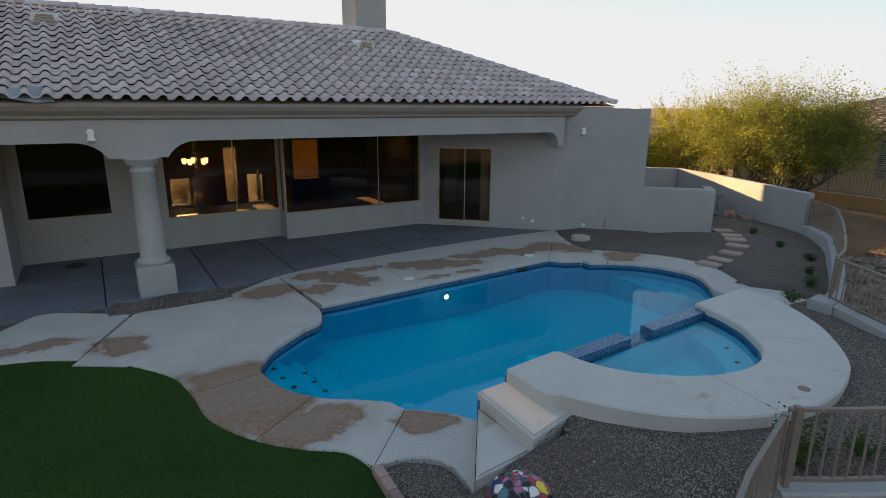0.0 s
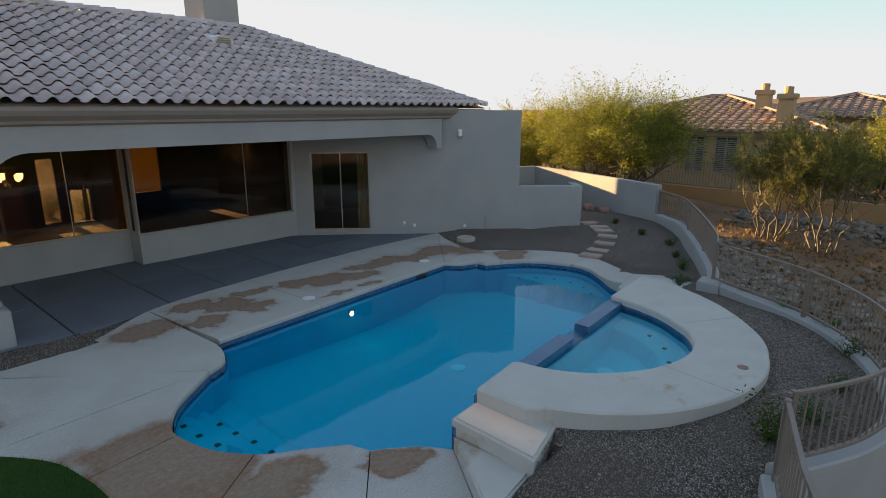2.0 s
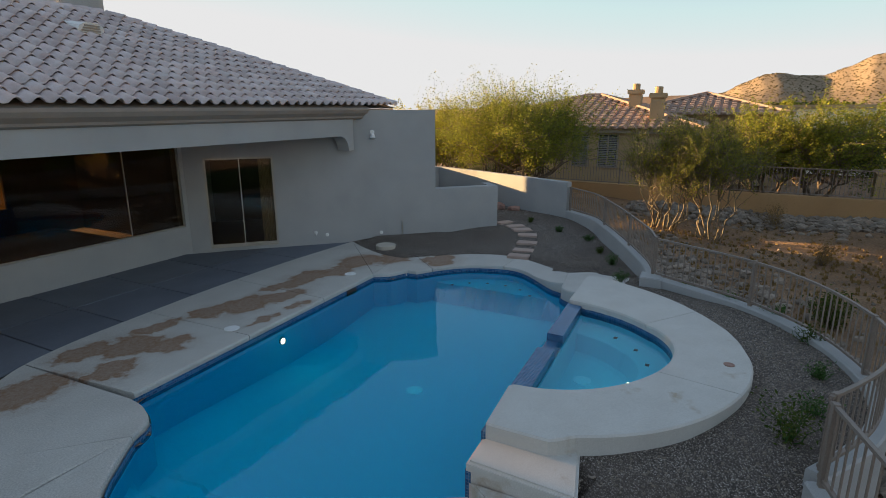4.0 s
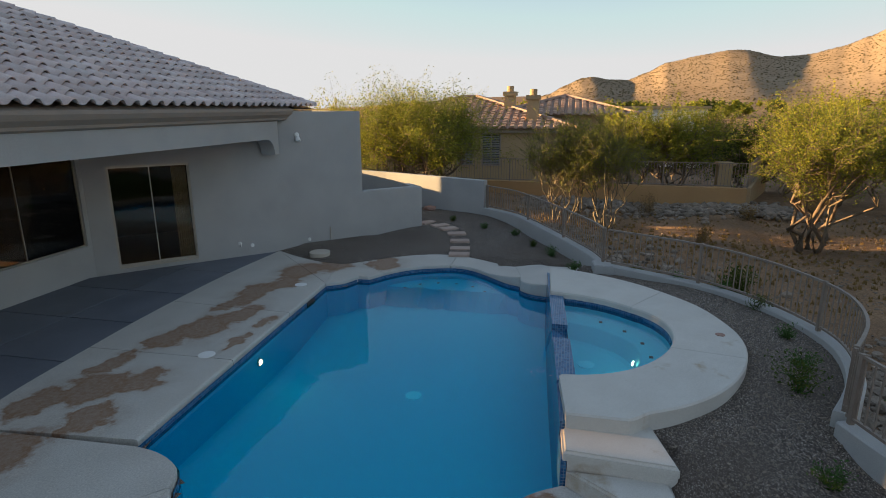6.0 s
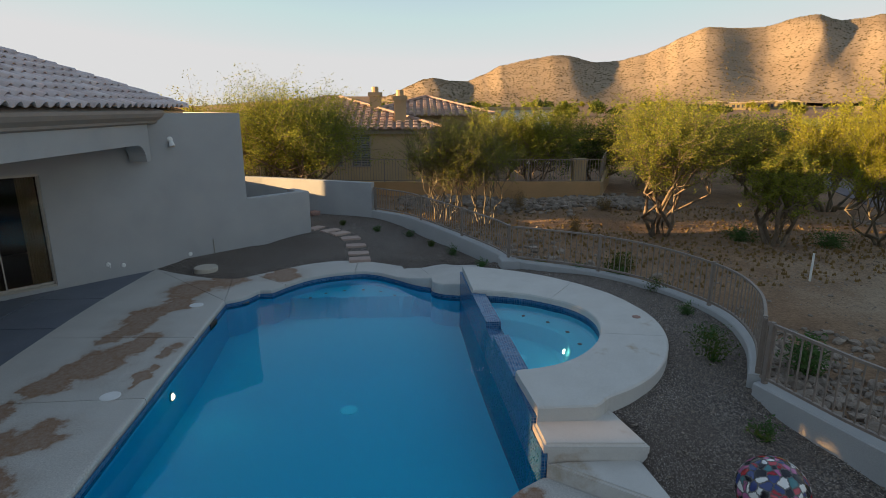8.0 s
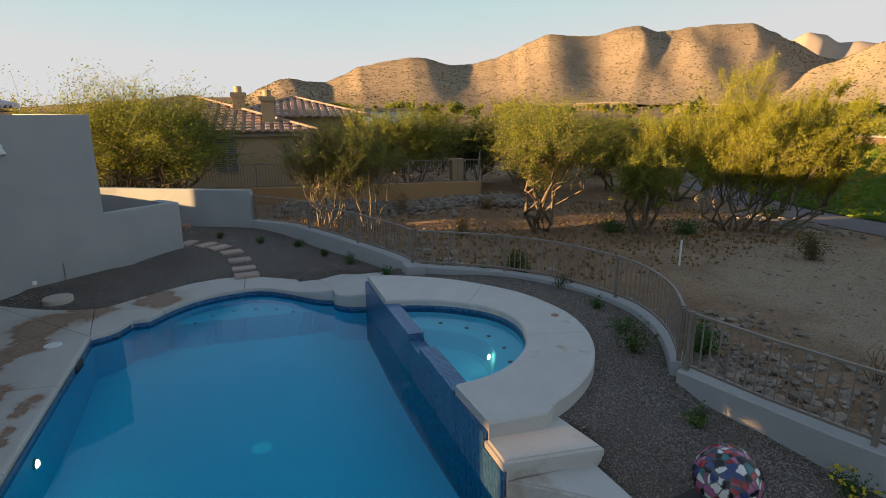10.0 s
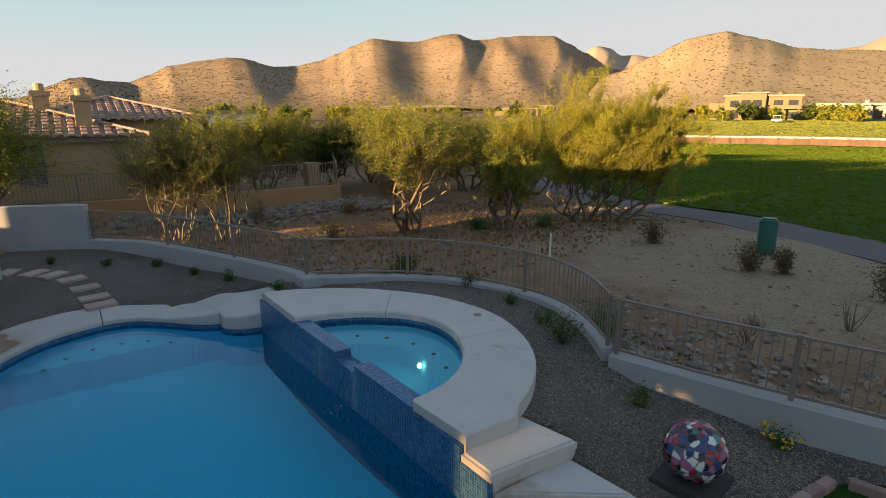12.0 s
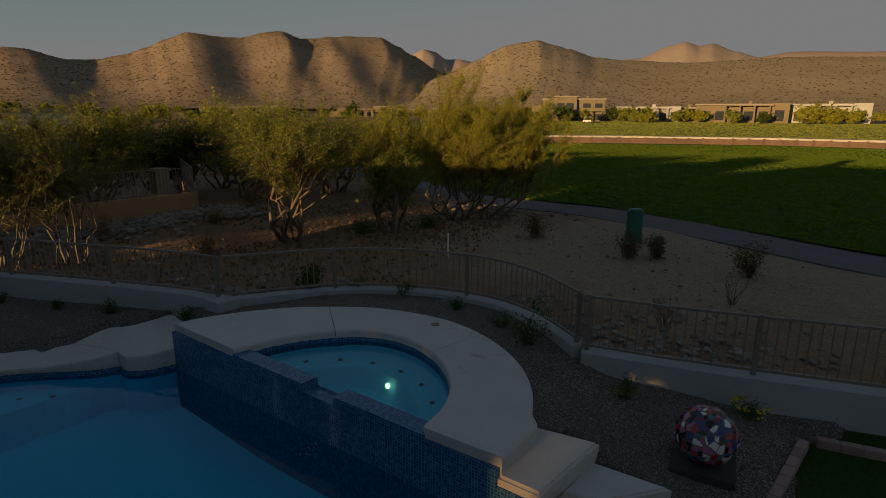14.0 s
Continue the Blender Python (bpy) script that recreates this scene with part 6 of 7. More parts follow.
def shrub(name, label, x, y, z, h, r, leaf, seed, n=500, size=0.05, stemmat=None, flowers=0, group="", aspect=2.2):
    rs = np.random.default_rng(seed)
    t_ = thing(name, label, "shrub", pose(x, y, z), group=group)
    bm = bmesh.new()
    P = []
    k = 14
    for s in range(k):
        an, tilt = rs.uniform(0, 2 * math.pi), rs.uniform(0.1, 1.0)
        end = np.array([r * tilt * math.cos(an), r * tilt * math.sin(an), h * (1 - 0.35 * tilt ** 2) * rs.uniform(0.75, 1.1)])
        tp = bend((0.02 * math.cos(an), 0.02 * math.sin(an), -0.03), end, rs, 3, 0.12)
        add_tube(bm, tp, [0.012 * h + 0.003, 0.010 * h + 0.002, 0.006 * h + 0.002, 0.002], 4)
        if n:
            u = rs.uniform(0.2, 1.05, n // k)
            P.append(end * u[:, None] + rs.normal(size=(n // k, 3)) * 0.16 * r)
    part("stem", bm, stemmat or bark, t_)
    if n:
        Q = np.concatenate(P)
        Q[:, 2] = np.abs(Q[:, 2])
        leaf_mesh("foliage", Q, size, leaf, t_, rs, aspect)
    if flowers:
        Q = np.array([[r * 0.8 * rs.uniform(-1, 1), r * 0.8 * rs.uniform(-1, 1), h * rs.uniform(0.7, 1.05)] for _ in range(flowers)])
        Q = np.repeat(Q, 8, axis=0) + rs.normal(size=(flowers * 8, 3)) * 0.018
        leaf_mesh("blossom", Q, 0.04, flower_yellow, t_, rs, 1.2)
    return t_


G = "desert trees behind the fence"
tree("mesquite_tree", "dense olive green mesquite tree behind the garden wall", 22.4, 10.9, 0.0, 4.9, 8.8, 10, leaf_olive, bark, 61, 50000, 0.085, 0.6, low=0.09, sprigs=0.25, group=G, flat=0.46)
tree("mesquite_tree", "yellow-green mesquite tree beside the neighbour's fence", 25.0, 16.0, 0.0, 4.4, 6.4, 6, leaf_yellow, bark, 12, 18000, 0.10, 0.6, low=0.05, group=G, flat=0.46)
tree("mesquite_tree", "yellow-green mesquite tree behind the garden wall", 23.0, 19.5, 0.0, 3.6, 5.0, 6, leaf_yellow, bark, 42, 11000, 0.10, 0.6, low=0.05, group=G, flat=0.46)
tree("palo_verde_tree", "thin open palo verde tree with pale bare stems", 20.7, 4.7, -0.72, 4.2, 5.0, 11, leaf_olive, bark_pale, 13, 11000, 0.075, 0.45, low=0.36, sprigs=0.6, group=G, r0=0.034, aspect=3.0, plume=0.75)
tree("palo_verde_tree", "thin palo verde tree leaning with pale stems", 20.2, 3.2, -0.74, 4.1, 4.0, 8, leaf_olive, bark_pale, 23, 7500, 0.075, 0.45, low=0.36, sprigs=0.6, group=G, r0=0.032, aspect=3.0, plume=0.75)
tree("mesquite_tree", "spreading mesquite tree with several dark bare trunks", 18.9, -3.2, -0.9, 4.7, 6.6, 9, leaf_olive, bark, 14, 25000, 0.08, 0.55, low=0.40, sprigs=0.45, group=G, r0=0.075)
tree("mesquite_tree", "small dark mesquite tree near the cart path", 16.7, -6.1, -0.82, 3.8, 3.8, 5, leaf_olive, bark, 15, 15000, 0.08, 0.55, low=0.26, group=G)
tree("palo_verde_tree", "tall feathery yellow-green palo verde by the fairway", 16.7, -10.1, -0.85, 6.4, 6.6, 9, leaf_yellow, bark_pale, 16, 42000, 0.125, 0.6, lean=(-0.4, -0.4), low=0.10, aspect=6.0, droop=0.6, group=G, flat=0.47, r0=0.06, plume=0.8)
tree("palo_verde_tree", "tall feathery palo verde leaning over the cart path", 15.9, -11.0, -0.85, 6.0, 4.8, 6, leaf_yellow, bark_pale, 36, 27000, 0.125, 0.6, lean=(-1.6, -1.2), low=0.12, aspect=6.0, droop=0.6, group=G, flat=0.47, r0=0.06, plume=0.8)
tree("dark_tree", "dark green broad tree behind the neighbour's fence", 28.2, -0.3, -0.1, 4.4, 6.4, 6, leaf_olive, bark, 17, 16000, 0.11, 0.5, low=0.06, group=G, flat=0.46)
tree("dark_tree", "dark green bush behind the neighbour's fence", 27.8, 3.2, -0.1, 3.2, 4.6, 5, leaf_dark, bark, 47, 9000, 0.11, 0.5, low=0.06, group=G, flat=0.46)
tree("dark_tree", "dark green spreading tree near the drive", 27.5, -7.0, -0.6, 4.8, 7.4, 6, leaf_olive, bark, 18, 17000, 0.11, 0.5, low=0.14, group=G)
tree("mesquite_tree", "olive green tree beyond the cart path", 27.0, -12.0, -0.9, 4.6, 7.0, 6, leaf_olive, bark, 19, 15000, 0.11, 0.5, low=0.14, group=G)
tree("mesquite_tree", "yellow-green tree beyond the drive", 34.0, -9.0, -0.9, 5.2, 8.0, 5, leaf_yellow, bark, 20, 13000, 0.13, 0.5, low=0.1, group=G)
tree("dark_tree", "dark green tree beyond the drive", 36.0, -16.5, -0.9, 5.0, 8.0, 5, leaf_dark, bark, 22, 12000, 0.13, 0.5, low=0.1, group=G)
tree("palo_verde_tree", "broad yellow-green palo verde behind the cart path trees", 23.5, -13.0, -0.9, 5.4, 7.4, 7, leaf_yellow, bark_pale, 51, 18000, 0.11, 0.5, low=0.12, group=G, plume=0.7)
tree("dark_tree", "dark green tree filling the gap by the drive", 31.0, -4.5, -0.6, 4.6, 7.0, 5, leaf_dark, bark, 52, 12000, 0.12, 0.5, low=0.05, group=G)
tree("mesquite_tree", "olive green tree behind the neighbour's fence", 27.6, 1.6, -0.1, 4.6, 5.2, 6, leaf_olive, bark, 53, 13000, 0.10, 0.5, low=0.08, group=G)
rg = random.Random(8)
for k in range(18):
    az, d = 84 + 36 * k / 17 + rg.uniform(-1.5, 1.5), rg.uniform(42, 80)
    xx, yy = d * math.sin(radians(az)), 6 + d * math.cos(radians(az))
    hh = rg.uniform(2.2, 3.4)
    tree("desert_tree", "distant rounded desert tree in low sun", xx, yy, land_z(xx, yy), hh, hh * 1.7, 3, rg.choice([leaf_olive, leaf_yellow, leaf_dark]), bark, 100 + k, 3400, 0.26, 0.7, low=0.04, group="distant trees", flat=0.48)
for x, y, h in ((28, 19.5, 2.4), (24.5, 24, 2.6), (23.6, 21.5, 2.0), (30, 21, 3.0)):
    tree("desert_tree", "light green bushy tree behind the garden wall", x, y, -0.3, h, h * 1.7, 4, leaf_yellow, bark, int(x * y), 5000, 0.12, 0.7, low=0.03, group="distant trees", flat=0.48)

# young plants in the gravel
YOUNG = [(16.21, 8.06, 0.12), (15.59, 6.95, 0.14), (15.09, 5.96, 0.16), (13.87, 5.41, 0.14), (12.83, 4.89, 0.2), (11.06, 4.34, 0.16), (10.76, 3.13, 0.16), (10.32, 2.42, 0.16), (9.8, 1.73, 0.18), (8.9, 1.35, 0.22), (7.72, 1.32, 0.16), (6.72, 1.45, 0.2), (6.08, 1.75, 0.34), (4.54, 1.94, 0.2)]
for k, (x, y, h) in enumerate(YOUNG):
    shrub("young_shrub", "small green young shrub planted in the gravel", x, y, yard_z(x, y) - 0.01, h * 1.25, h * 1.1, leaf_green if k % 3 else leaf_dark, 300 + k, 420, 0.035 if h < 0.3 else 0.05, leaf_green, group="young plants")
shrub("flowering_shrub", "low green plant with small yellow flowers by the wall", 3.25, 1.22, yard_z(3.25, 1.22), 0.20, 0.24, leaf_green, 330, 500, 0.03, leaf_green, flowers=9)
DRY = [(11.9, -8.5, 0.8, 0.62, leaf_brown), (8.15, -7.45, 0.75, 0.5, leaf_brown), (7.5, -8.0, 0.7, 0.5, leaf_brown), (4.97, -7.7, 0.95, 0.65, leaf_brown), (20.6, -9.0, 1.2, 0.8, leaf_dry), (18.3, 0.2, 0.7, 0.5, leaf_dry), (24.0, -5.0, 1.0, 0.8, leaf_dry), (17.4, -5.4, 0.5, 0.6, leaf_green), (16.2, -7.6, 0.45, 0.8, leaf_green), (22.5, -2.3, 0.6, 0.5, leaf_dry), (23.6, 1.2, 0.9, 0.7, leaf_dry), (12.7, 0.6, 0.7, 0.5, leaf_dark), (18.6, -14.0, 0.5, 0.9, leaf_dark), (7.2, -0.6, 0.6, 0.55, leaf_green)]
for k, (x, y, h, r, lf) in enumerate(DRY):
    shrub("desert_shrub", "wiry desert shrub with sparse brown and olive leaves", x, y, land_z(x, y), h, r, lf, 400 + k, 1100 if lf is leaf_dry else 1500, 0.06 if lf is leaf_dry else 0.075, bark, group="desert shrubs", aspect=3)
for k, (x, y, h) in enumerate(((5.35, -2.1, 0.7), (4.73, -4.7, 0.66))):
    shrub("bare_shrub", "bare dark spiky shrub with no leaves", x, y, land_z(x, y), h, 0.42, leaf_dry, 450 + k, 0, 0.05, bark, group="bare shrubs")
for k, (x, y) in enumerate(FRONT_BUSHES):
    shrub("front_shrub", "low green shrub outside the front windows", x, y, land_z(x, y), 0.5 - land_z(x, y), 0.7, leaf_olive, 470 + k, 900, 0.07, group="front shrubs")
shrub("pale_shrub", "light green shrub behind the garden wall", 24.0, 17.5, 0.2, 2.0, 1.8, leaf_yellow, 460, 2500, 0.12)


# ---- stones ----
def outside_yard(P):
    A = np.array([p[:2] for p in P])
    k = ~inside(yard_line, A[:, 0], A[:, 1])
    return [p for p, q in zip(P, k) if q]


def on_gravel(P):
    A = np.array([p[:2] for p in P])
    k = inside(yard_line, A[:, 0], A[:, 1]) & ~inside(lawn_poly, A[:, 0], A[:, 1]) & ~inside(paved, A[:, 0], A[:, 1]) & (np.hypot(A[:, 0] - 7.2, A[:, 1] - 4.6) > 2.55)
    return [p for p, q in zip(P, k) if q]


def stones(places, material, name, label, seed, kind="stuff", category="stones"):
    """Rough stones, each a squashed and knocked about ball of few faces."""
    rs = np.random.default_rng(seed)
    bm = bmesh.new()
    bmesh.ops.create_icosphere(bm, subdivisions=1, radius=1.0)
    base = np.array([v.co for v in bm.verts])
    fc = [tuple(v.index for v in f_.verts) for f_ in bm.faces]
    bm.free()
    V, F = [], []
    for x, y, z, s in places:
        p = base * (1 + rs.uniform(-0.28, 0.28, (len(base), 1))) * np.array([1, rs.uniform(.6, 1), rs.uniform(.45, .8)]) * s
        a = rs.uniform(0, 6.28)
        c_, s_ = math.cos(a), math.sin(a)
        p = np.stack([p[:, 0] * c_ - p[:, 1] * s_, p[:, 0] * s_ + p[:, 1] * c_, p[:, 2]], axis=1) + (x, y, z)
        k = len(V)
        V += p.tolist()
        F += [tuple(k + i for i in q) for q in fc]
    return tagged(raw(name, V, F, material), label, category, kind=kind)


rg = random.Random(4)
P = []
for _ in range(1500):
    x, y = rg.gauss(24.2, 0.7), rg.uniform(-5.0, 6.5)
    s = rg.uniform(0.05, 0.2)
    P.append((x, y, land_z(x, y) + s * 0.2, s))
for _ in range(1700):
    t, o_ = rg.random(), abs(rg.gauss(0, 1.0)) + 0.18
    i = int(t * (len(FENCE_B) - 2))
    (x0, y0), (x1, y1) = FENCE_B[i], FENCE_B[i + 1]
    d = math.hypot(x1 - x0, y1 - y0) or 1
    x, y = x0 + (y1 - y0) / d * -o_, y0 - (x1 - x0) / d * -o_
    s = rg.uniform(0.03, 0.13)
    P.append((x, y, land_z(x, y) + s * 0.2, s))
for _ in range(1800):
    t, o_ = rg.random(), abs(rg.gauss(0, 1.3)) + 0.18
    i = int(t * (len(FENCE_A) - 2))
    (x0, y0), (x1, y1) = FENCE_A[i], FENCE_A[i + 1]
    d = math.hypot(x1 - x0, y1 - y0) or 1
    x, y = x0 + (y1 - y0) / d * -o_, y0 - (x1 - x0) / d * -o_
    s = rg.uniform(0.04, 0.16)
    P.append((x, y, land_z(x, y) + s * 0.25, s))
for _ in range(500):
    x, y = rg.uniform(2.5, 9), rg.gauss(-1.2, 1.0)
    s = rg.uniform(0.02, 0.12)
    P.append((x, y, land_z(x, y) + s * 0.2, s))
for _ in range(260):
    x, y = rg.gauss(17.5, 1.6), rg.gauss(-13.3, 0.5)
    s = rg.uniform(0.05, 0.2)
    P.append((x, y, land_z(x, y) + s * 0.2, s))
for _ in range(900):
    x, y = rg.uniform(4, 26), rg.uniform(-14, 5)
    s = rg.uniform(0.015, 0.07)
    P.append((x, y, land_z(x, y) + s * 0.1, s))
for _ in range(5500):
    x, y = rg.uniform(12, 25), rg.uniform(-11, 4.5)
    s = rg.uniform(0.010, 0.035)
    P.append((x, y, land_z(x, y) + s * 0.2, s))
for _ in range(1500):
    x, y = rg.uniform(3, 13), rg.uniform(-12, -2.5)
    s = rg.uniform(0.008, 0.025)
    P.append((x, y, land_z(x, y) + s * 0.2, s))
stones(outside_yard(P), rock, "scattered_stones", "grey and tan broken stones over the desert slope", 5)
P = []
for _ in range(9000):
    x, y = rg.uniform(2.7, 13.5), rg.uniform(0.6, 6.0)
    P.append((x, y, 0.0, rg.uniform(0.008, 0.02)))
P = [(x, y, yard_z(x, y) + 0.002, r) for x, y, _, r in on_gravel(P)]
stones(P, rock, "loose_pebbles", "loose pebbles lying on the gravel bed", 6, category="pebbles")
P = []
for _ in range(1400):
    x, y = rg.uniform(-0.4, 4.2), rg.uniform(10.6, 11.7)
    if y < 11.32 + 0.021 * x + 0.6 * smoothstep(4.0, 4.6, x) and not (abs(x - 1.2) < 0.36 and y > 11.1):
        P.append((x, y, -0.05 + rg.uniform(0, 0.02), rg.uniform(0.012, 0.03)))
A = np.array([p[:2] for p in P])
P = [p for p, k in zip(P, inside(paved, A[:, 0], A[:, 1])) if not k]
stones(P, rock, "crescent_pebbles", "dark pebbles filling the crescent beside the column", 7, category="pebbles")
for x, y, s, lb in ((17.75, 9.75, 0.26, "red sandstone boulder beside the garden wall"), (17.72, 9.2, 0.22, "brown flat boulder beside the garden wall")):
    ob = stones([(0, 0, s * 0.3, s)], rock_red, "boulder", lb, int(s * 100), kind="thing", category="rock")
    ob.location = (x, y, yard_z(x, y))
for x, y, s in ((12.45, -8.25, 0.16), (5.95, -3.55, 0.2), (5.6, -3.4, 0.14), (8.7, -7.2, 0.1), (5.4, -0.2, 0.2)):
    ob = stones([(0, 0, s * 0.3, s)], rock, "boulder", "grey boulder lying on the sandy ground", int(x * 10), kind="thing", category="rock")
    ob.location = (x, y, land_z(x, y))

# ---- things in the yard ----
PAVERS = [(16.04, 8.86), (15.72, 8.36), (15.32, 8.02), (14.88, 7.68), (14.26, 7.46), (13.60, 7.33), (13.02, 7.24)]
sp0 = None
for k, (x, y) in enumerate(PAVERS):
    q = PAVERS[min(k + 1, 6)] if k < 6 else (2 * x - PAVERS[5][0], 2 * y - PAVERS[5][1])
    m = pose(x, y, yard_z(x, y), 0, 0, math.degrees(math.atan2(q[1] - y, q[0] - x)))
    if sp0 is None:
        sp0 = part("stepping_stone", box(-0.17, 0.17, -0.27, 0.27, -0.04, 0.035, 0.012), paver_pink)
        tagged(sp0, "pale pink rectangular stepping stone set in gravel", "stepping stone", "stepping stones")
        sp0.matrix_basis = m
    else:
        copy_thing(sp0, m)
tb = thing("side_table", "small round dark metal table by the garden wall", "table", pose(18.1, 10.5, yard_z(18.1, 10.5)))
part("tabletop", lathe([(0.22, 0.48), (0.23, 0.49), (0.22, 0.505)], 24), bronze_frame, tb)
for k in range(3):
    a = 2.1 * k
    part("leg", add_tube(bmesh.new(), [(0.2 * math.cos(a), 0.2 * math.sin(a), 0.48), (0.1 * math.cos(a), 0.1 * math.sin(a), 0.25), (0.2 * math.cos(a), 0.2 * math.sin(a), 0.0)], 0.012, 6), bronze_frame, tb)

# mosaic ball
BX, BY, BR = 3.42, 2.60, 0.305
bz = yard_z(BX, BY)
pl = thing("plinth_slab", "dark grey square stone slab under the ball", "plinth", pose(BX, BY, bz - 0.03, 0, 0, 12))
part("slab", box(-0.31, 0.31, -0.31, 0.31, 0.0, 0.10, 0.012), joint_dark, pl)
ball = thing("mosaic_ball", "round garden ball covered in broken coloured tiles", "garden ball", pose(BX, BY, bz + 0.07 + BR - 0.012, 12, 20, 0))
bm = bmesh.new()
bmesh.ops.create_icosphere(bm, subdivisions=4, radius=BR - 0.006)
part("core", bm, grout, ball, smooth=True)
rs = np.random.default_rng(21)
seeds = rs.normal(size=(280, 3))
seeds /= np.linalg.norm(seeds, axis=1)[:, None]
bm = bmesh.new()
bmesh.ops.create_icosphere(bm, subdivisions=6, radius=1.0)
bv = np.array([v.co for v in bm.verts])
own = np.argmax(bv @ seeds.T, axis=1)
ff = np.array([[v.index for v in f_.verts] for f_ in bm.faces])
bm.free()
POLE = np.array([0.15, -0.35, 0.92])
POLE /= np.linalg.norm(POLE)
yellow = (seeds @ POLE) > 0.955
whole = (own[ff[:, 0]] == own[ff[:, 1]]) & (own[ff[:, 1]] == own[ff[:, 2]])
for k in range(len(seeds)):
    keep = ff[whole & (own[ff[:, 0]] == k)]
    if len(keep):
        uq, inv = np.unique(keep, return_inverse=True)
        raw("tile_shard", (bv[uq] * BR).tolist(), inv.reshape(-1, 3).tolist(), ball_yellow if yellow[k] else ball_tile, ball)

# brick edging round the lawn
bk = thing("brick_edging", "mauve brick edging between lawn and gravel", "edging", kind="structure")
line = resample([(2.83, 4.20), (2.76, 3.0), (2.66, 1.36)], 14)
bm = box(-0.055, 0.055, -0.112, 0.112, -0.06, 0.06, 0.008)
b0 = part("brick", bm, brick_edge, bk)
first = True
for L_ in (line, resample([(2.55, 1.22), (1.7, 0.98), (0.4, 0.5), (-1.8, -0.4)], 22)):
    for p, q in zip(L_, L_[1:]):
        c = (p + q) / 2
        ob = b0 if first else new("brick", b0.data)
        first = False
        ob.parent = bk
        ob.matrix_local = pose(c[0], c[1], 0.02, 0, 0, math.degrees(math.atan2(q[1] - p[1], q[0] - p[0])) - 90)
# lids in the deck
for x, y in ((6.25, 9.95), (9.85, 10.15)):
    part("skimmer_lid", lathe([(0.13, -0.01), (0.13, 0.006), (0.115, 0.010), (0.0, 0.010)], 24), white_plastic, pool_deck, "round cream lid").location = (x, y, 0.0)

# grass blades
rs = np.random.default_rng(9)
n = 60000
X, Y = rs.uniform(-2.6, 2.8, n), rs.uniform(0.6, 9.2, n)
ok = inside(lawn_poly, X, Y)
X, Y = X[ok], Y[ok]
n = len(X)
an, h = rs.uniform(0, 6.28, n), rs.uniform(0.018, 0.045, n)
c, s = np.cos(an), np.sin(an)
lx, ly = rs.normal(0, 0.014, n), rs.normal(0, 0.014, n)
w = 0.004
V = np.stack([np.stack([X - c * w, Y - s * w, np.full(n, -0.02)], 1), np.stack([X + c * w, Y + s * w, np.full(n, -0.02)], 1), np.stack([X + lx, Y + ly, h - 0.02], 1)], 1).reshape(-1, 3)
ob = raw("grass_blades", V.tolist(), np.arange(3 * n).reshape(-1, 3).tolist(), blade_green)
tagged(ob, "short green grass blades of the lawn", "grass", kind="stuff")


def tufts(name, label, poly, top, n, w, h, material, seed):
    """Upright fans of grass, three blades each, over a piece of ground."""
    rs = np.random.default_rng(seed)
    A = np.array(poly)
    X, Y = rs.uniform(A[:, 0].min(), A[:, 0].max(), n * 4), rs.uniform(A[:, 1].min(), A[:, 1].max(), n * 4)
    ok = inside(poly, X, Y)
    X, Y = X[ok][:n], Y[ok][:n]
    Z = np.array([top(x, y) for x, y in zip(X, Y)])
    an = rs.uniform(0, math.pi, len(X))
    c, s = np.cos(an), np.sin(an)
    tri = []
    for k in (-1, 0, 1):
        wk, hk = w * rs.uniform(0.25, 0.5, len(X)), h * rs.uniform(0.5, 1.1, len(X))
        cx, cy = X + c * w * 0.33 * k, Y + s * w * 0.33 * k
        lean = rs.normal(0, 0.3, len(X)) * hk
        tri.append(np.stack([np.stack([cx - c * wk, cy - s * wk, Z - 0.03], 1), np.stack([cx + c * wk, cy + s * wk, Z - 0.03], 1), np.stack([cx - s * lean, cy + c * lean, Z + hk], 1)], 1))
    V = np.concatenate(tri).reshape(-1, 3)
    ob = raw(name, V.tolist(), np.arange(len(V)).reshape(-1, 3).tolist(), material)
    return tagged(ob, label, "grass", kind="stuff")


fair_near = [p for p in reversed(fair) if p[1] > -30 and -14 < p[0] < 46] + [(75, -45), (85, -65), (72, -90), (50, -105), (24, -115), (-8, -119), (-8, -60)]
fair_top = lambda x, y: land_z(x, y) + 0.12 + 0.3 * (1 + noise.noise((x * 0.04, y * 0.04, 1.0))) * smoothstep(22, 45, -y)
tufts("fairway_grass", "mown green grass blades standing on the fairway", fair_near, fair_top, 75000, 0.26, 0.10, blade_fairway, 71)
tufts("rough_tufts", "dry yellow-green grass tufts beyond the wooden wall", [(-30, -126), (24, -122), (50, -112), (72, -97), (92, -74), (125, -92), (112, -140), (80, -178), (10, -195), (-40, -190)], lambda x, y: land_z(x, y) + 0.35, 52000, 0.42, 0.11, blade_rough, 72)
tufts("dry_grass", "short dry grass and weeds on the desert soil", [(11.5, 1.5), (14.5, 3.6), (17.5, 6.3), (24.6, 7.0), (24.3, -5.0), (22.0, -12.0), (15.5, -13.0), (12.5, -6.0)], lambda x, y: land_z(x, y) + 0.02, 2600, 0.08, 0.09, leaf_dry, 73)

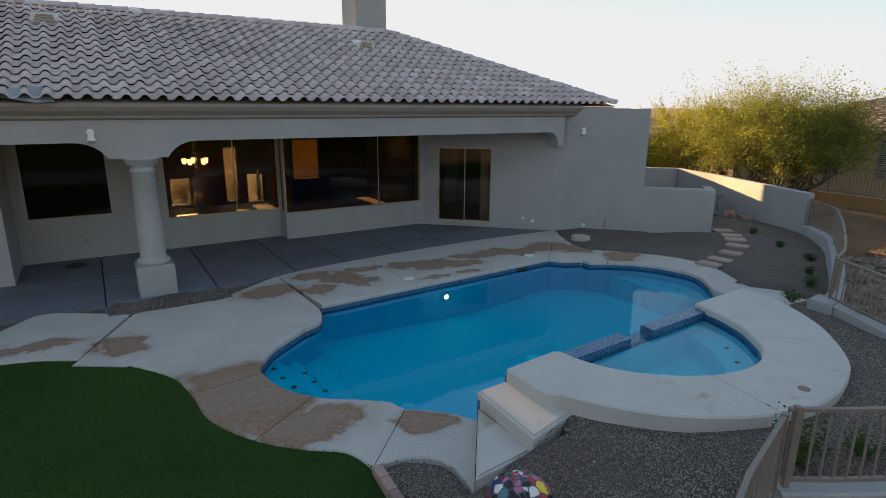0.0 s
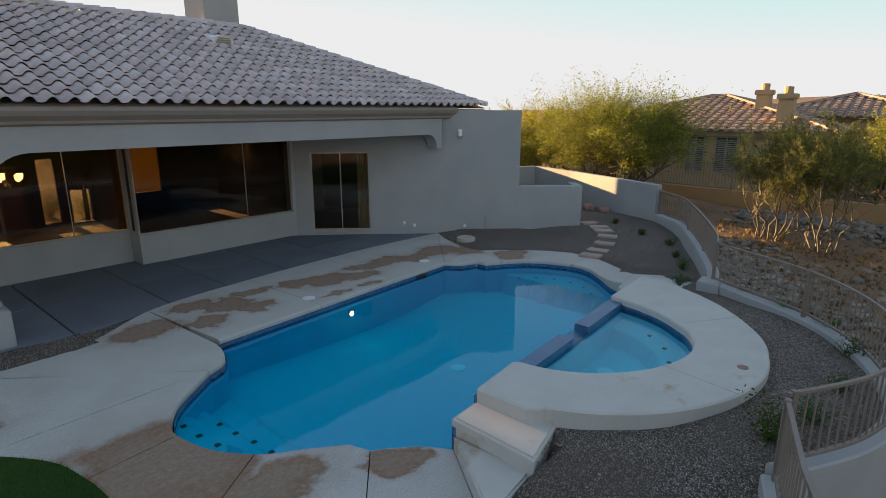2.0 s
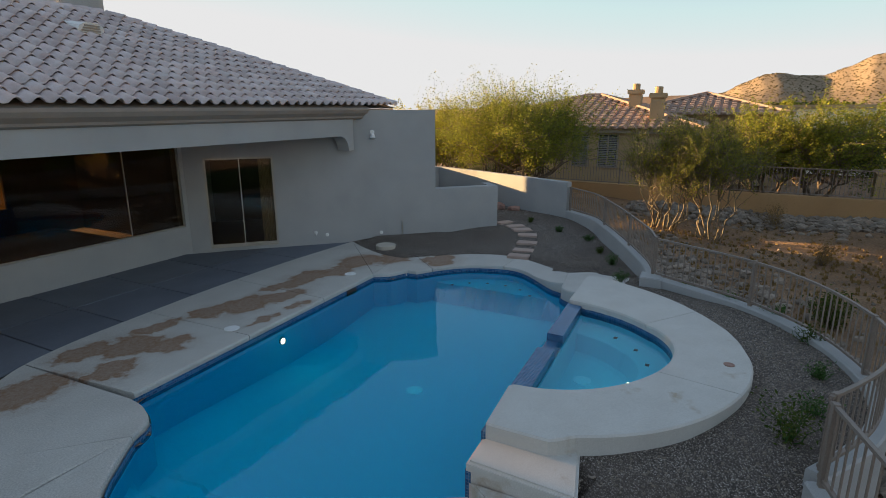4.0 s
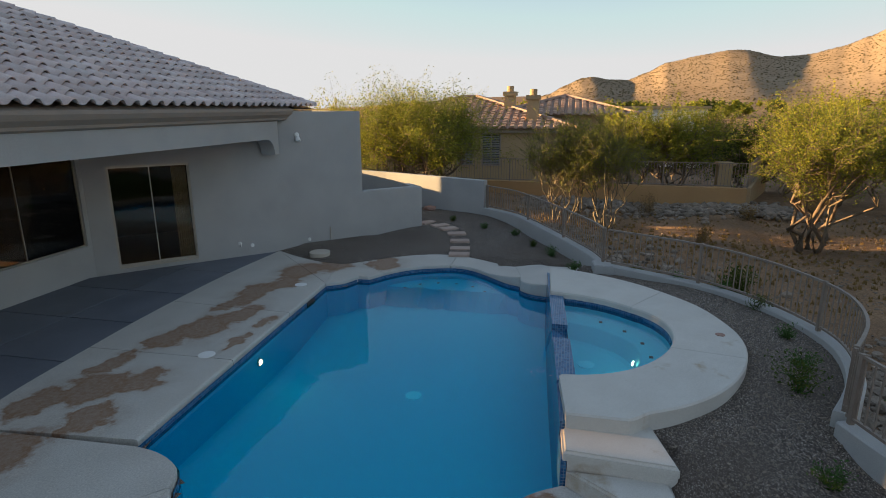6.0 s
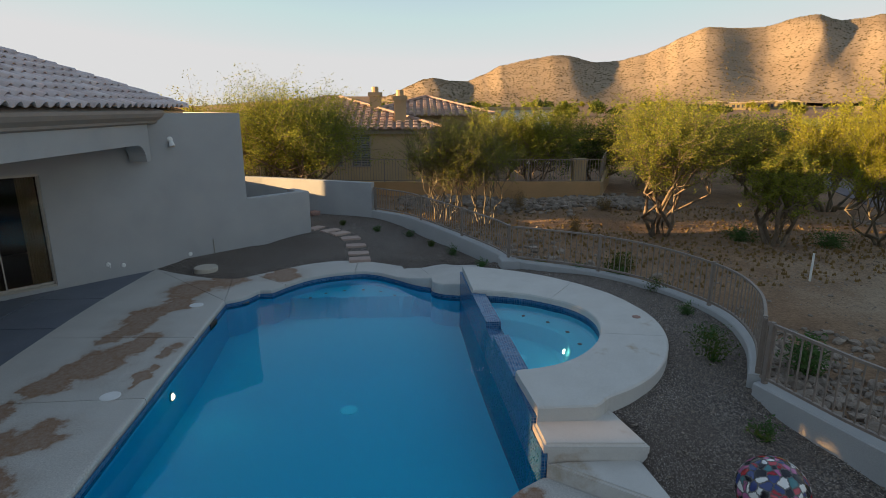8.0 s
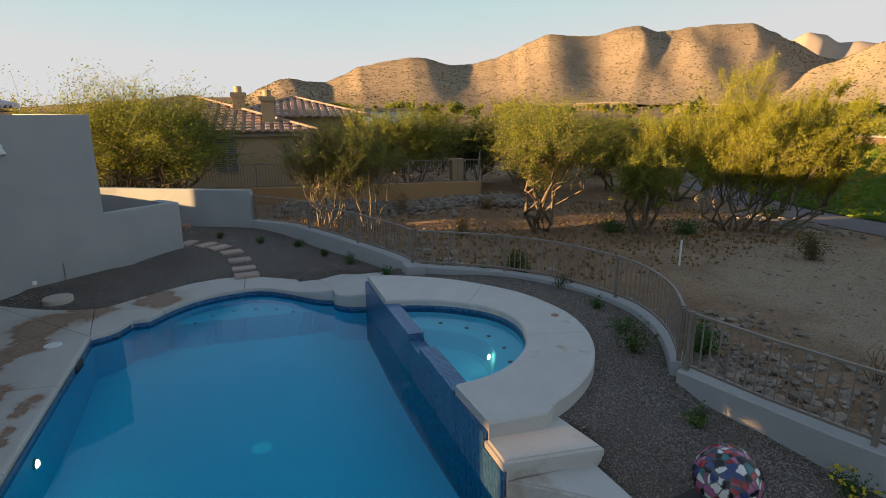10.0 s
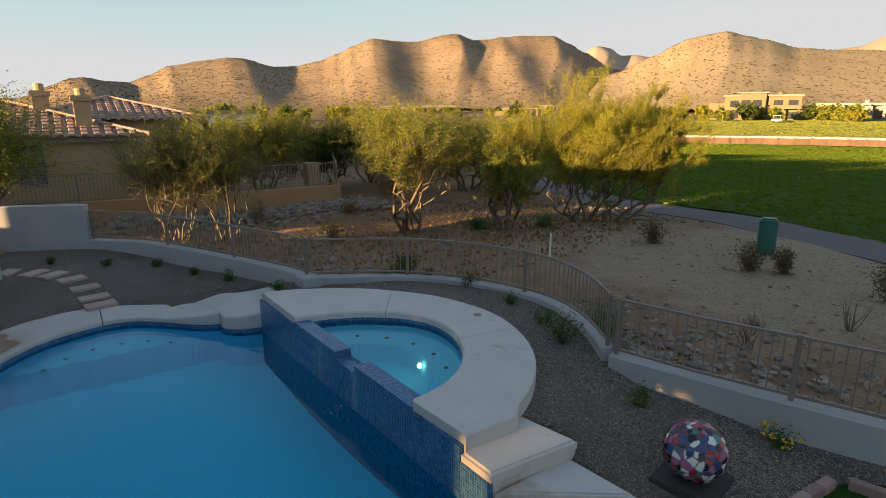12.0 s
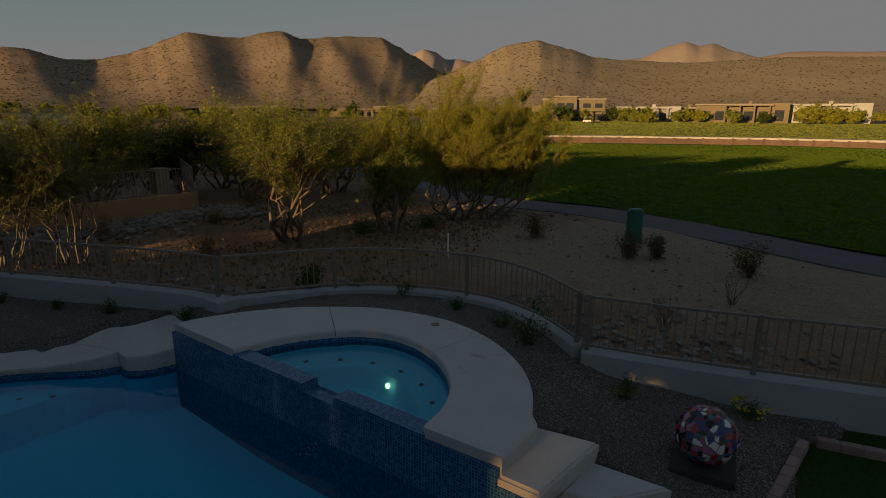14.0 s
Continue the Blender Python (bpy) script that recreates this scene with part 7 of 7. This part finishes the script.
# ---- beyond the fence ----
ob = thing("marker_post", "thin white plastic marker post in the sand", "post", pose(12.585, -4.42, land_z(12.585, -4.42)))
part("post", box(-0.03, 0.03, -0.015, 0.015, -0.1, 0.75, 0.005), white_plastic, ob)
ob = thing("utility_cabinet", "green rounded utility cabinet standing beside shrubs", "utility cabinet", pose(8.95, -9.85, land_z(8.95, -9.85), 0, 0, 35))
part("body", prism([(0.25 * math.copysign(abs(math.cos(a)) ** 0.6, math.cos(a)), 0.22 * math.copysign(abs(math.sin(a)) ** 0.6, math.sin(a))) for a in [2 * math.pi * k / 24 for k in range(24)]], -0.05, 0.98, 0.02), green_plastic, ob)
part("cap", prism([(0.235 * math.copysign(abs(math.cos(a)) ** 0.6, math.cos(a)), 0.205 * math.copysign(abs(math.sin(a)) ** 0.6, math.sin(a))) for a in [2 * math.pi * k / 24 for k in range(24)]], 0.985, 1.07, 0.05), green_plastic, ob)

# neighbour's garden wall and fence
# tan stucco with the orange of low sun put into its colour
stucco_tan_sunlit = surface("stucco_tan_sunlit", (0.44, 0.27, 0.13), (0.38, 0.23, 0.11), 0.8, 40, 0.92, 0.4)
nw = wall_ribbon([(26.2, 14.0), (25.55, 8.0), (25.45, 4.0), (25.25, 0.3), (25.1, -2.9)], 0.2, -0.9, 0.40, stucco_tan_sunlit, "wall_neighbour")
tagged(nw, "low tan stucco wall with the orange of low sun painted in", "wall", kind="structure")
nw = wall_ribbon([(25.1, -2.95), (28.5, -4.2), (33, -6.0)], 0.2, -0.9, 0.40, stucco_tan, "wall_neighbour_side")
tagged(nw, "low tan stucco wall beside the drive", "wall", kind="structure")
picket_fence("metal_fence", "brown metal picket fence on the neighbour's low wall", [(26.2, 14.0), (25.55, 8.0), (25.45, 4.0), (25.25, 0.3), (25.1, -2.9)], 0.40, 1.45, metal_paint, 0.13, (0.0, 0.2, 0.4, 0.6, 0.8, 1.0), rad=0.010, group="neighbour fence")
picket_fence("metal_fence", "brown metal picket fence beside the drive", [(25.15, -2.95), (28.5, -4.2), (33, -6.0)], 0.40, 1.45, metal_paint, 0.13, (0.3, 0.6, 1.0), rad=0.010, group="neighbour fence")
ob = thing("fence_pier", "tan stucco pier at the neighbour's fence corner", "pier", pose(27.0, -2.4, -0.3))
part("pier_body", box(-0.3, 0.3, -0.3, 0.3, -0.2, 1.5, 0.02), stucco_tan, ob)
part("pier_cap", prism([(-0.36, -0.36), (0.36, -0.36), (0.36, 0.36), (-0.36, 0.36)], 1.5, 1.62, 0.03), stucco_tan, ob)


def hip_roof(parent, x0, x1, y0, y1, z, slope, material, tile=0.45):
    """A hipped roof with rows of barrel tiles raised on it."""
    w, l = x1 - x0, y1 - y0
    run = min(w, l) / 2
    zr = z + run * slope
    r0_, r1_ = ((x0 + run, y0 + run), (x1 - run, y1 - run))
    bm = bmesh.new()
    c = [bm.verts.new(p) for p in ((x0, y0, z), (x1, y0, z), (x1, y1, z), (x0, y1, z), (*r0_, zr), (*r1_, zr))]
    if w <= l:
        fcs = ((0, 1, 4), (1, 2, 5, 4), (2, 3, 5), (3, 0, 4, 5), (0, 3, 2, 1))
    else:
        fcs = ((0, 1, 5, 4), (1, 2, 5), (2, 3, 4, 5), (3, 0, 4), (0, 3, 2, 1))
    for f_ in fcs:
        bm.faces.new([c[i] for i in f_])
    bmesh.ops.recalc_face_normals(bm, faces=bm.faces)
    rf = part("roof", bm, material, parent)
    V, F = [], []

    def barrel(p, q):
        p, q = Vector(p), Vector(q)
        d = q - p
        if d.length < 0.3:
            return
        side = Vector((0, 0, 1)).cross(d).normalized() * tile * 0.36
        up = side.cross(d).normalized()
        up = up if up.z > 0 else -up
        n = max(1, int(d.length / 0.45))
        for i in range(n):
            a, b = p + d * (i / n), p + d * ((i + 1) / n)
            k = len(V)
            for e, lift in ((a, 0.05), (b, 0.0)):
                for s, h in ((-1, 0.0), (-0.6, 0.085), (0.6, 0.085), (1, 0.0)):
                    V.append(tuple(e + side * s + up * (h + lift)))
            F.extend([(k, k + 1, k + 5, k + 4), (k + 1, k + 2, k + 6, k + 5), (k + 2, k + 3, k + 7, k + 6), (k, k + 3, k + 2, k + 1)])

    for i in range(int(l / tile)):
        y = y0 + (i + 0.5) * tile
        g = min(run, y - y0, y1 - y)
        barrel((x0, y, z), (x0 + g, y, z + g * slope))
        barrel((x1, y, z), (x1 - g, y, z + g * slope))
    for i in range(int(w / tile)):
        x = x0 + (i + 0.5) * tile
        g = min(run, x - x0, x1 - x)
        barrel((x, y0, z), (x, y0 + g, z + g * slope))
        barrel((x, y1, z), (x, y1 - g, z + g * slope))
    tagged(raw("roof_tiles", V, F, material, rf), kind="stuff")
    for a, b in (((x0, y0), r0_), ((x1, y0), r0_ if w <= l else r1_), ((x1, y1), r1_), ((x0, y1), r1_ if w <= l else r0_)):
        bm = add_tube(bmesh.new(), [(*a, z + 0.06), (*b, zr + 0.06)], 0.13, 6)
        part("hip_cap", bm, material, rf)
    part("ridge_cap", add_tube(bmesh.new(), [(*r0_, zr + 0.06), (*r1_, zr + 0.06)], 0.13, 6), material, rf)
    return rf


shutter_grey = surface("shutter_grey", (0.24, 0.24, 0.23), (0.19, 0.19, 0.185), 2, 30, 0.7, 0.1)


def plain_window(parent, x, y0, y1, z0, z1, shutters=False):
    """A framed window on a wall that faces west."""
    w_ = new("window")
    w_.parent = parent
    part("pane", box(x - 0.03, x - 0.01, y0, y1, z0, z1), glass_far, w_)
    bm = bmesh.new()
    for a, b, c, d in ((y0 - 0.07, y0, z0 - 0.07, z1 + 0.07), (y1, y1 + 0.07, z0 - 0.07, z1 + 0.07), (y0, y1, z0 - 0.07, z0), (y0, y1, z1, z1 + 0.07), ((y0 + y1) / 2 - 0.03, (y0 + y1) / 2 + 0.03, z0, z1)):
        add_box(bm, x - 0.08, x, a, b, c, d)
    part("window_frame", bm, fascia_paint, w_)
    if shutters:
        for k in range(int((z1 - z0) / 0.09)):
            part("slat", box(x - 0.06, x - 0.035, y0 + 0.02, y1 - 0.02, z0 + 0.02 + k * 0.09, z0 + 0.075 + k * 0.09), shutter_grey, w_)


glass_far = surface("glass_far", (0.03, 0.035, 0.04), (0.045, 0.05, 0.055), 0.5, 5, 0.08, 0.0)
nb = thing("neighbour_house", "tan stucco house with red tiled hip roof and chimneys", "house")
part("wall", box(29.6, 41.0, 4.8, 17.0, -0.6, 2.60), stucco_tan, nb)
part("eave_band", box(29.3, 41.3, 4.5, 17.3, 2.45, 2.67), fascia_paint, nb)
hip_roof(nb, 29.05, 41.6, 4.2, 17.6, 2.68, 0.27, roof_red)
for x, y, h in ((30.6, 6.6, 4.70), (33.0, 8.1, 4.95)):
    c_ = new("chimney")
    c_.parent = nb
    part("chimney_shaft", box(x - 0.3, x + 0.3, y - 0.32, y + 0.32, 2.5, h - 0.55, 0.02), stucco_tan, c_)
    part("crown", box(x - 0.38, x + 0.38, y - 0.4, y + 0.4, h - 0.55, h - 0.3, 0.03), stucco_tan, c_)
    part("pot", lathe([(0.2, h - 0.3), (0.2, h), (0.14, h + 0.02)], 12, x, y), stucco_tan, c_)
plain_window(nb, 29.6, 8.25, 9.15, 0.75, 2.35, True)
plain_window(nb, 29.6, 9.75, 10.5, 0.75, 2.35, True)
plain_window(nb, 29.6, 12.0, 13.2, 0.75, 2.35)
nb2 = thing("neighbour_house", "tan stucco wing with bright red hip roof", "house")
part("wall", box(36.0, 45.0, 1.0, 9.0, -0.6, 3.3), stucco_tan, nb2)
hip_roof(nb2, 35.4, 45.6, 0.4, 9.6, 3.3, 0.26, roof_red)
nb3 = thing("neighbour_house", "tan stucco house with low tiled roof behind bushes", "house")
part("wall", box(26.5, 38.0, 24.0, 34.0, -2.0, 1.7), stucco_tan, nb3)
hip_roof(nb3, 25.9, 38.6, 23.4, 34.6, 1.7, 0.30, roof_red)
plain_window(nb3, 26.5, 26.0, 27.2, -0.4, 0.9)
fl = thing("flat_house", "pale flat-roofed stucco house beyond the trees", "house")
part("wall", box(48.0, 58.0, -6.0, 2.0, -1.0, 3.6, 0.03), stucco_white, fl)
part("parapet", box(47.8, 58.2, -6.2, 2.2, 3.6, 3.85, 0.03), stucco_tan, fl)
plain_window(fl, 48.0, -4.0, -2.0, 0.8, 2.4)
plain_window(fl, 48.0, -0.5, 1.0, 0.8, 2.4)


stucco_far = surface("stucco_far", (0.21, 0.165, 0.095), (0.17, 0.135, 0.08), 0.2, 4, 0.9, 0.2)
stucco_pale = surface("stucco_pale", (0.40, 0.385, 0.345), (0.34, 0.325, 0.28), 0.2, 4, 0.9, 0.2)


def far_house(az, d, w, depth, h, base, pale, label, storeys=1):
    """A low desert house with a porch, deep-set windows and a flat or low roof, turned to face the fairway."""
    x, y = 1.5 + d * math.sin(radians(az)), 8.0 + d * math.cos(radians(az))
    o_ = thing("far_house", label, "house", pose(x, y, base, 0, 0, -az), group="far houses")
    mt = stucco_pale if pale else stucco_far
    part("wall", box(-w / 2, w / 2, 0, depth, -2.5, h), mt, o_)
    part("wing", box(-w / 2 - w * 0.22, -w / 2 + 0.01, 1.2, depth, -2.5, h * 0.72), mt, o_)
    part("roof", prism([(-w / 2 - 0.5, -0.8), (w / 2 + 0.5, -0.8), (w / 2 + 0.5, depth + 0.4), (-w / 2 - 0.5, depth + 0.4)], h, h + 0.45, 0.15), fascia_paint if not pale else stucco_pale, o_)
    part("porch_roof", box(-w * 0.12, w / 2 + 0.3, -2.6, 0.0, h * (0.95 if storeys == 1 else 0.46), h * (0.95 if storeys == 1 else 0.46) + 0.3), mt, o_)
    for k in range(4):
        xx = -w * 0.1 + k * w * 0.19
        part("porch_post", box(xx - 0.22, xx + 0.22, -2.5, -2.1, -2.5, h * (0.95 if storeys == 1 else 0.46)), mt, o_)
    for s in range(storeys):
        for k in range(5):
            xx = -w * 0.42 + k * w * 0.19
            z0 = 0.4 + s * h * 0.5
            wn_ = new("window")
            wn_.parent = o_
            part("pane", box(xx, xx + w * 0.12, -0.06, -0.02, z0, z0 + h / storeys * 0.55), glass_far, wn_)
            part("window_sill", box(xx - 0.1, xx + w * 0.12 + 0.1, -0.12, -0.0, z0 - 0.15, z0), mt, wn_)
    if storeys == 2:
        # taller block and balcony; flat dark panels stand in for a deep loggia's shade
        part("upper_block", box(-w * 0.30, w * 0.05, -1.4, depth * 0.8, h * 0.5, h + 0.9), mt, o_)
        part("upper_roof", prism([(-w * 0.33, -2.0), (w * 0.08, -2.0), (w * 0.08, depth * 0.85), (-w * 0.33, depth * 0.85)], h + 0.9, h + 1.3, 0.12), fascia_paint, o_)
        for k in range(2):
            part("loggia", box(-w * 0.27 + k * w * 0.15, -w * 0.15 + k * w * 0.15, -1.46, -1.41, h * 0.56, h * 0.84), glass_far, o_)
        part("balcony", box(w * 0.06, w * 0.5, -2.6, -2.45, h * 0.5, h * 0.62), mt, o_)
        part("garage_block", box(w * 0.5, w * 0.85, 0.5, depth, -2.5, h * 0.6), mt, o_)
    else:
        part("end_block", box(w * 0.5, w * 0.72, -1.0, depth * 0.9, -2.5, h * 1.12), mt, o_)
        # flat dark panel in place of a shaded opening
        part("wall_opening", box(w * 0.54, w * 0.66, -1.06, -1.01, 0.3, h * 0.7), glass_far, o_)
    part("chimney", box(w * 0.2, w * 0.2 + 1.0, depth * 0.5, depth * 0.5 + 1.0, h, h + 1.4), mt, o_)
    return o_


far_house(153.0, 205, 21, 11, 7.2, 1.3, False, "two-storey tan stucco house across the fairway", 2)
far_house(159.3, 205, 17, 10, 4.4, 1.4, True, "white flat-roofed house across the fairway")
far_house(162.6, 210, 13, 10, 4.2, 1.5, False, "low tan house across the fairway")
far_house(167.0, 200, 21, 11, 5.0, 1.6, False, "wide tan house with porch across the fairway")
far_house(173.0, 205, 20, 11, 5.0, 1.6, True, "pale low house across the fairway")
far_house(131.5, 330, 20, 12, 4.2, 1.4, False, "tan low house far across the golf course")
far_house(137.0, 340, 16, 12, 4.0, 1.5, False, "tan low house far across the golf course")
rg = random.Random(31)
for k in range(11):
    az, d = 118 + 30 * rg.random(), rg.uniform(400, 560)
    far_house(az, d, rg.uniform(9, 15), 9, rg.uniform(3, 4), 1.5 + (d - 300) * 0.018, False, "small distant stucco house below the mountain")
rg = random.Random(32)
for k in range(190):
    az, d = 84 + 96 * rg.random(), rg.choice((rg.uniform(188, 202), rg.uniform(215, 330), rg.uniform(330, 540)))
    if az < 100:
        d = max(d, 230)
    xx, yy = 1.5 + d * math.sin(radians(az)), 8 + d * math.cos(radians(az))
    hh = rg.uniform(3.0, 6.0)
    tree("distant_tree", "small distant rounded tree in low sun", xx, yy, land_z(xx, yy), hh, hh * 1.5, 2, rg.choice([leaf_olive, leaf_yellow, leaf_dark]), bark, 500 + k, 420, 0.8, 0.8, low=0.04, group="distant trees", flat=0.5)

# wooden retaining wall across the fairway
wv = thing("wall_timber", "low brown timber retaining wall across the fairway", "wall", kind="structure")
TL_ = resample([(112, -40), (92, -70), (72, -93), (50, -107.5), (24, -117.5), (-10, -121.5), (-60, -123)], 76)
pm = None
for p, q in zip(TL_, TL_[1:]):
    c, yaw = (p + q) / 2, math.degrees(math.atan2(q[1] - p[1], q[0] - p[0]))
    L_ = float(np.hypot(*(q - p)))
    if pm is None:
        pm = part("timber_panel", box(-0.5, 0.5, -0.12, 0.12, -0.8, 1.25, 0.02), wood_wall, wv).data
        po = part("timber_post", box(-0.18, 0.18, -0.25, 0.25, -0.8, 1.4, 0.02), wood_wall, wv).data
        a, b = wv.children[0], wv.children[1]
    else:
        a, b = new("timber_panel", pm), new("timber_post", po)
        a.parent = b.parent = wv
    z = land_z(c[0], c[1]) + 0.3
    a.matrix_local = pose(c[0], c[1], z, 0, 0, yaw) @ Matrix.Diagonal((L_ * 0.96, 1, 1, 1))
    b.matrix_local = pose(q[0], q[1], z, 0, 0, yaw)
strip = ribbon([(115, -42), (94, -73), (73.5, -95.5), (51, -110.2), (24.5, -120.2), (-10, -124.3), (-60, -126)], 2.8, 1.75, concrete, "sand_strip", 60, 1.2)
tagged(strip, "pale sandy path above the timber wall", "path", kind="structure")
# small buggy on the far grass
gc = thing("golf_cart", "small white golf cart on the far grass", "golf cart", pose(1.5 + 182 * math.sin(radians(154.3)), 8 + 182 * math.cos(radians(154.3)), 0.95, 0, 0, 30))
part("body", box(-1.2, 1.2, -0.6, 0.6, 0.35, 0.95, 0.1), white_plastic, gc)
part("canopy", box(-1.0, 0.9, -0.6, 0.6, 1.8, 1.9, 0.04), white_plastic, gc)
part("seat", box(-0.4, 0.2, -0.5, 0.5, 0.96, 1.3, 0.05), bronze_frame, gc)
for x in (-0.9, 0.85):
    for y in (-0.55, 0.55):
        part("canopy_post", box(x - 0.03, x + 0.03, y - 0.03, y + 0.03, 0.95, 1.8), steel, gc)
for x in (-0.75, 0.75):
    for y in (-0.6, 0.6):
        part("wheel", lathe([(0.26, -0.1), (0.28, 0.0), (0.26, 0.1)], 14), bronze_frame, gc).matrix_local = pose(x, y, 0.28, 90, 0, 0)
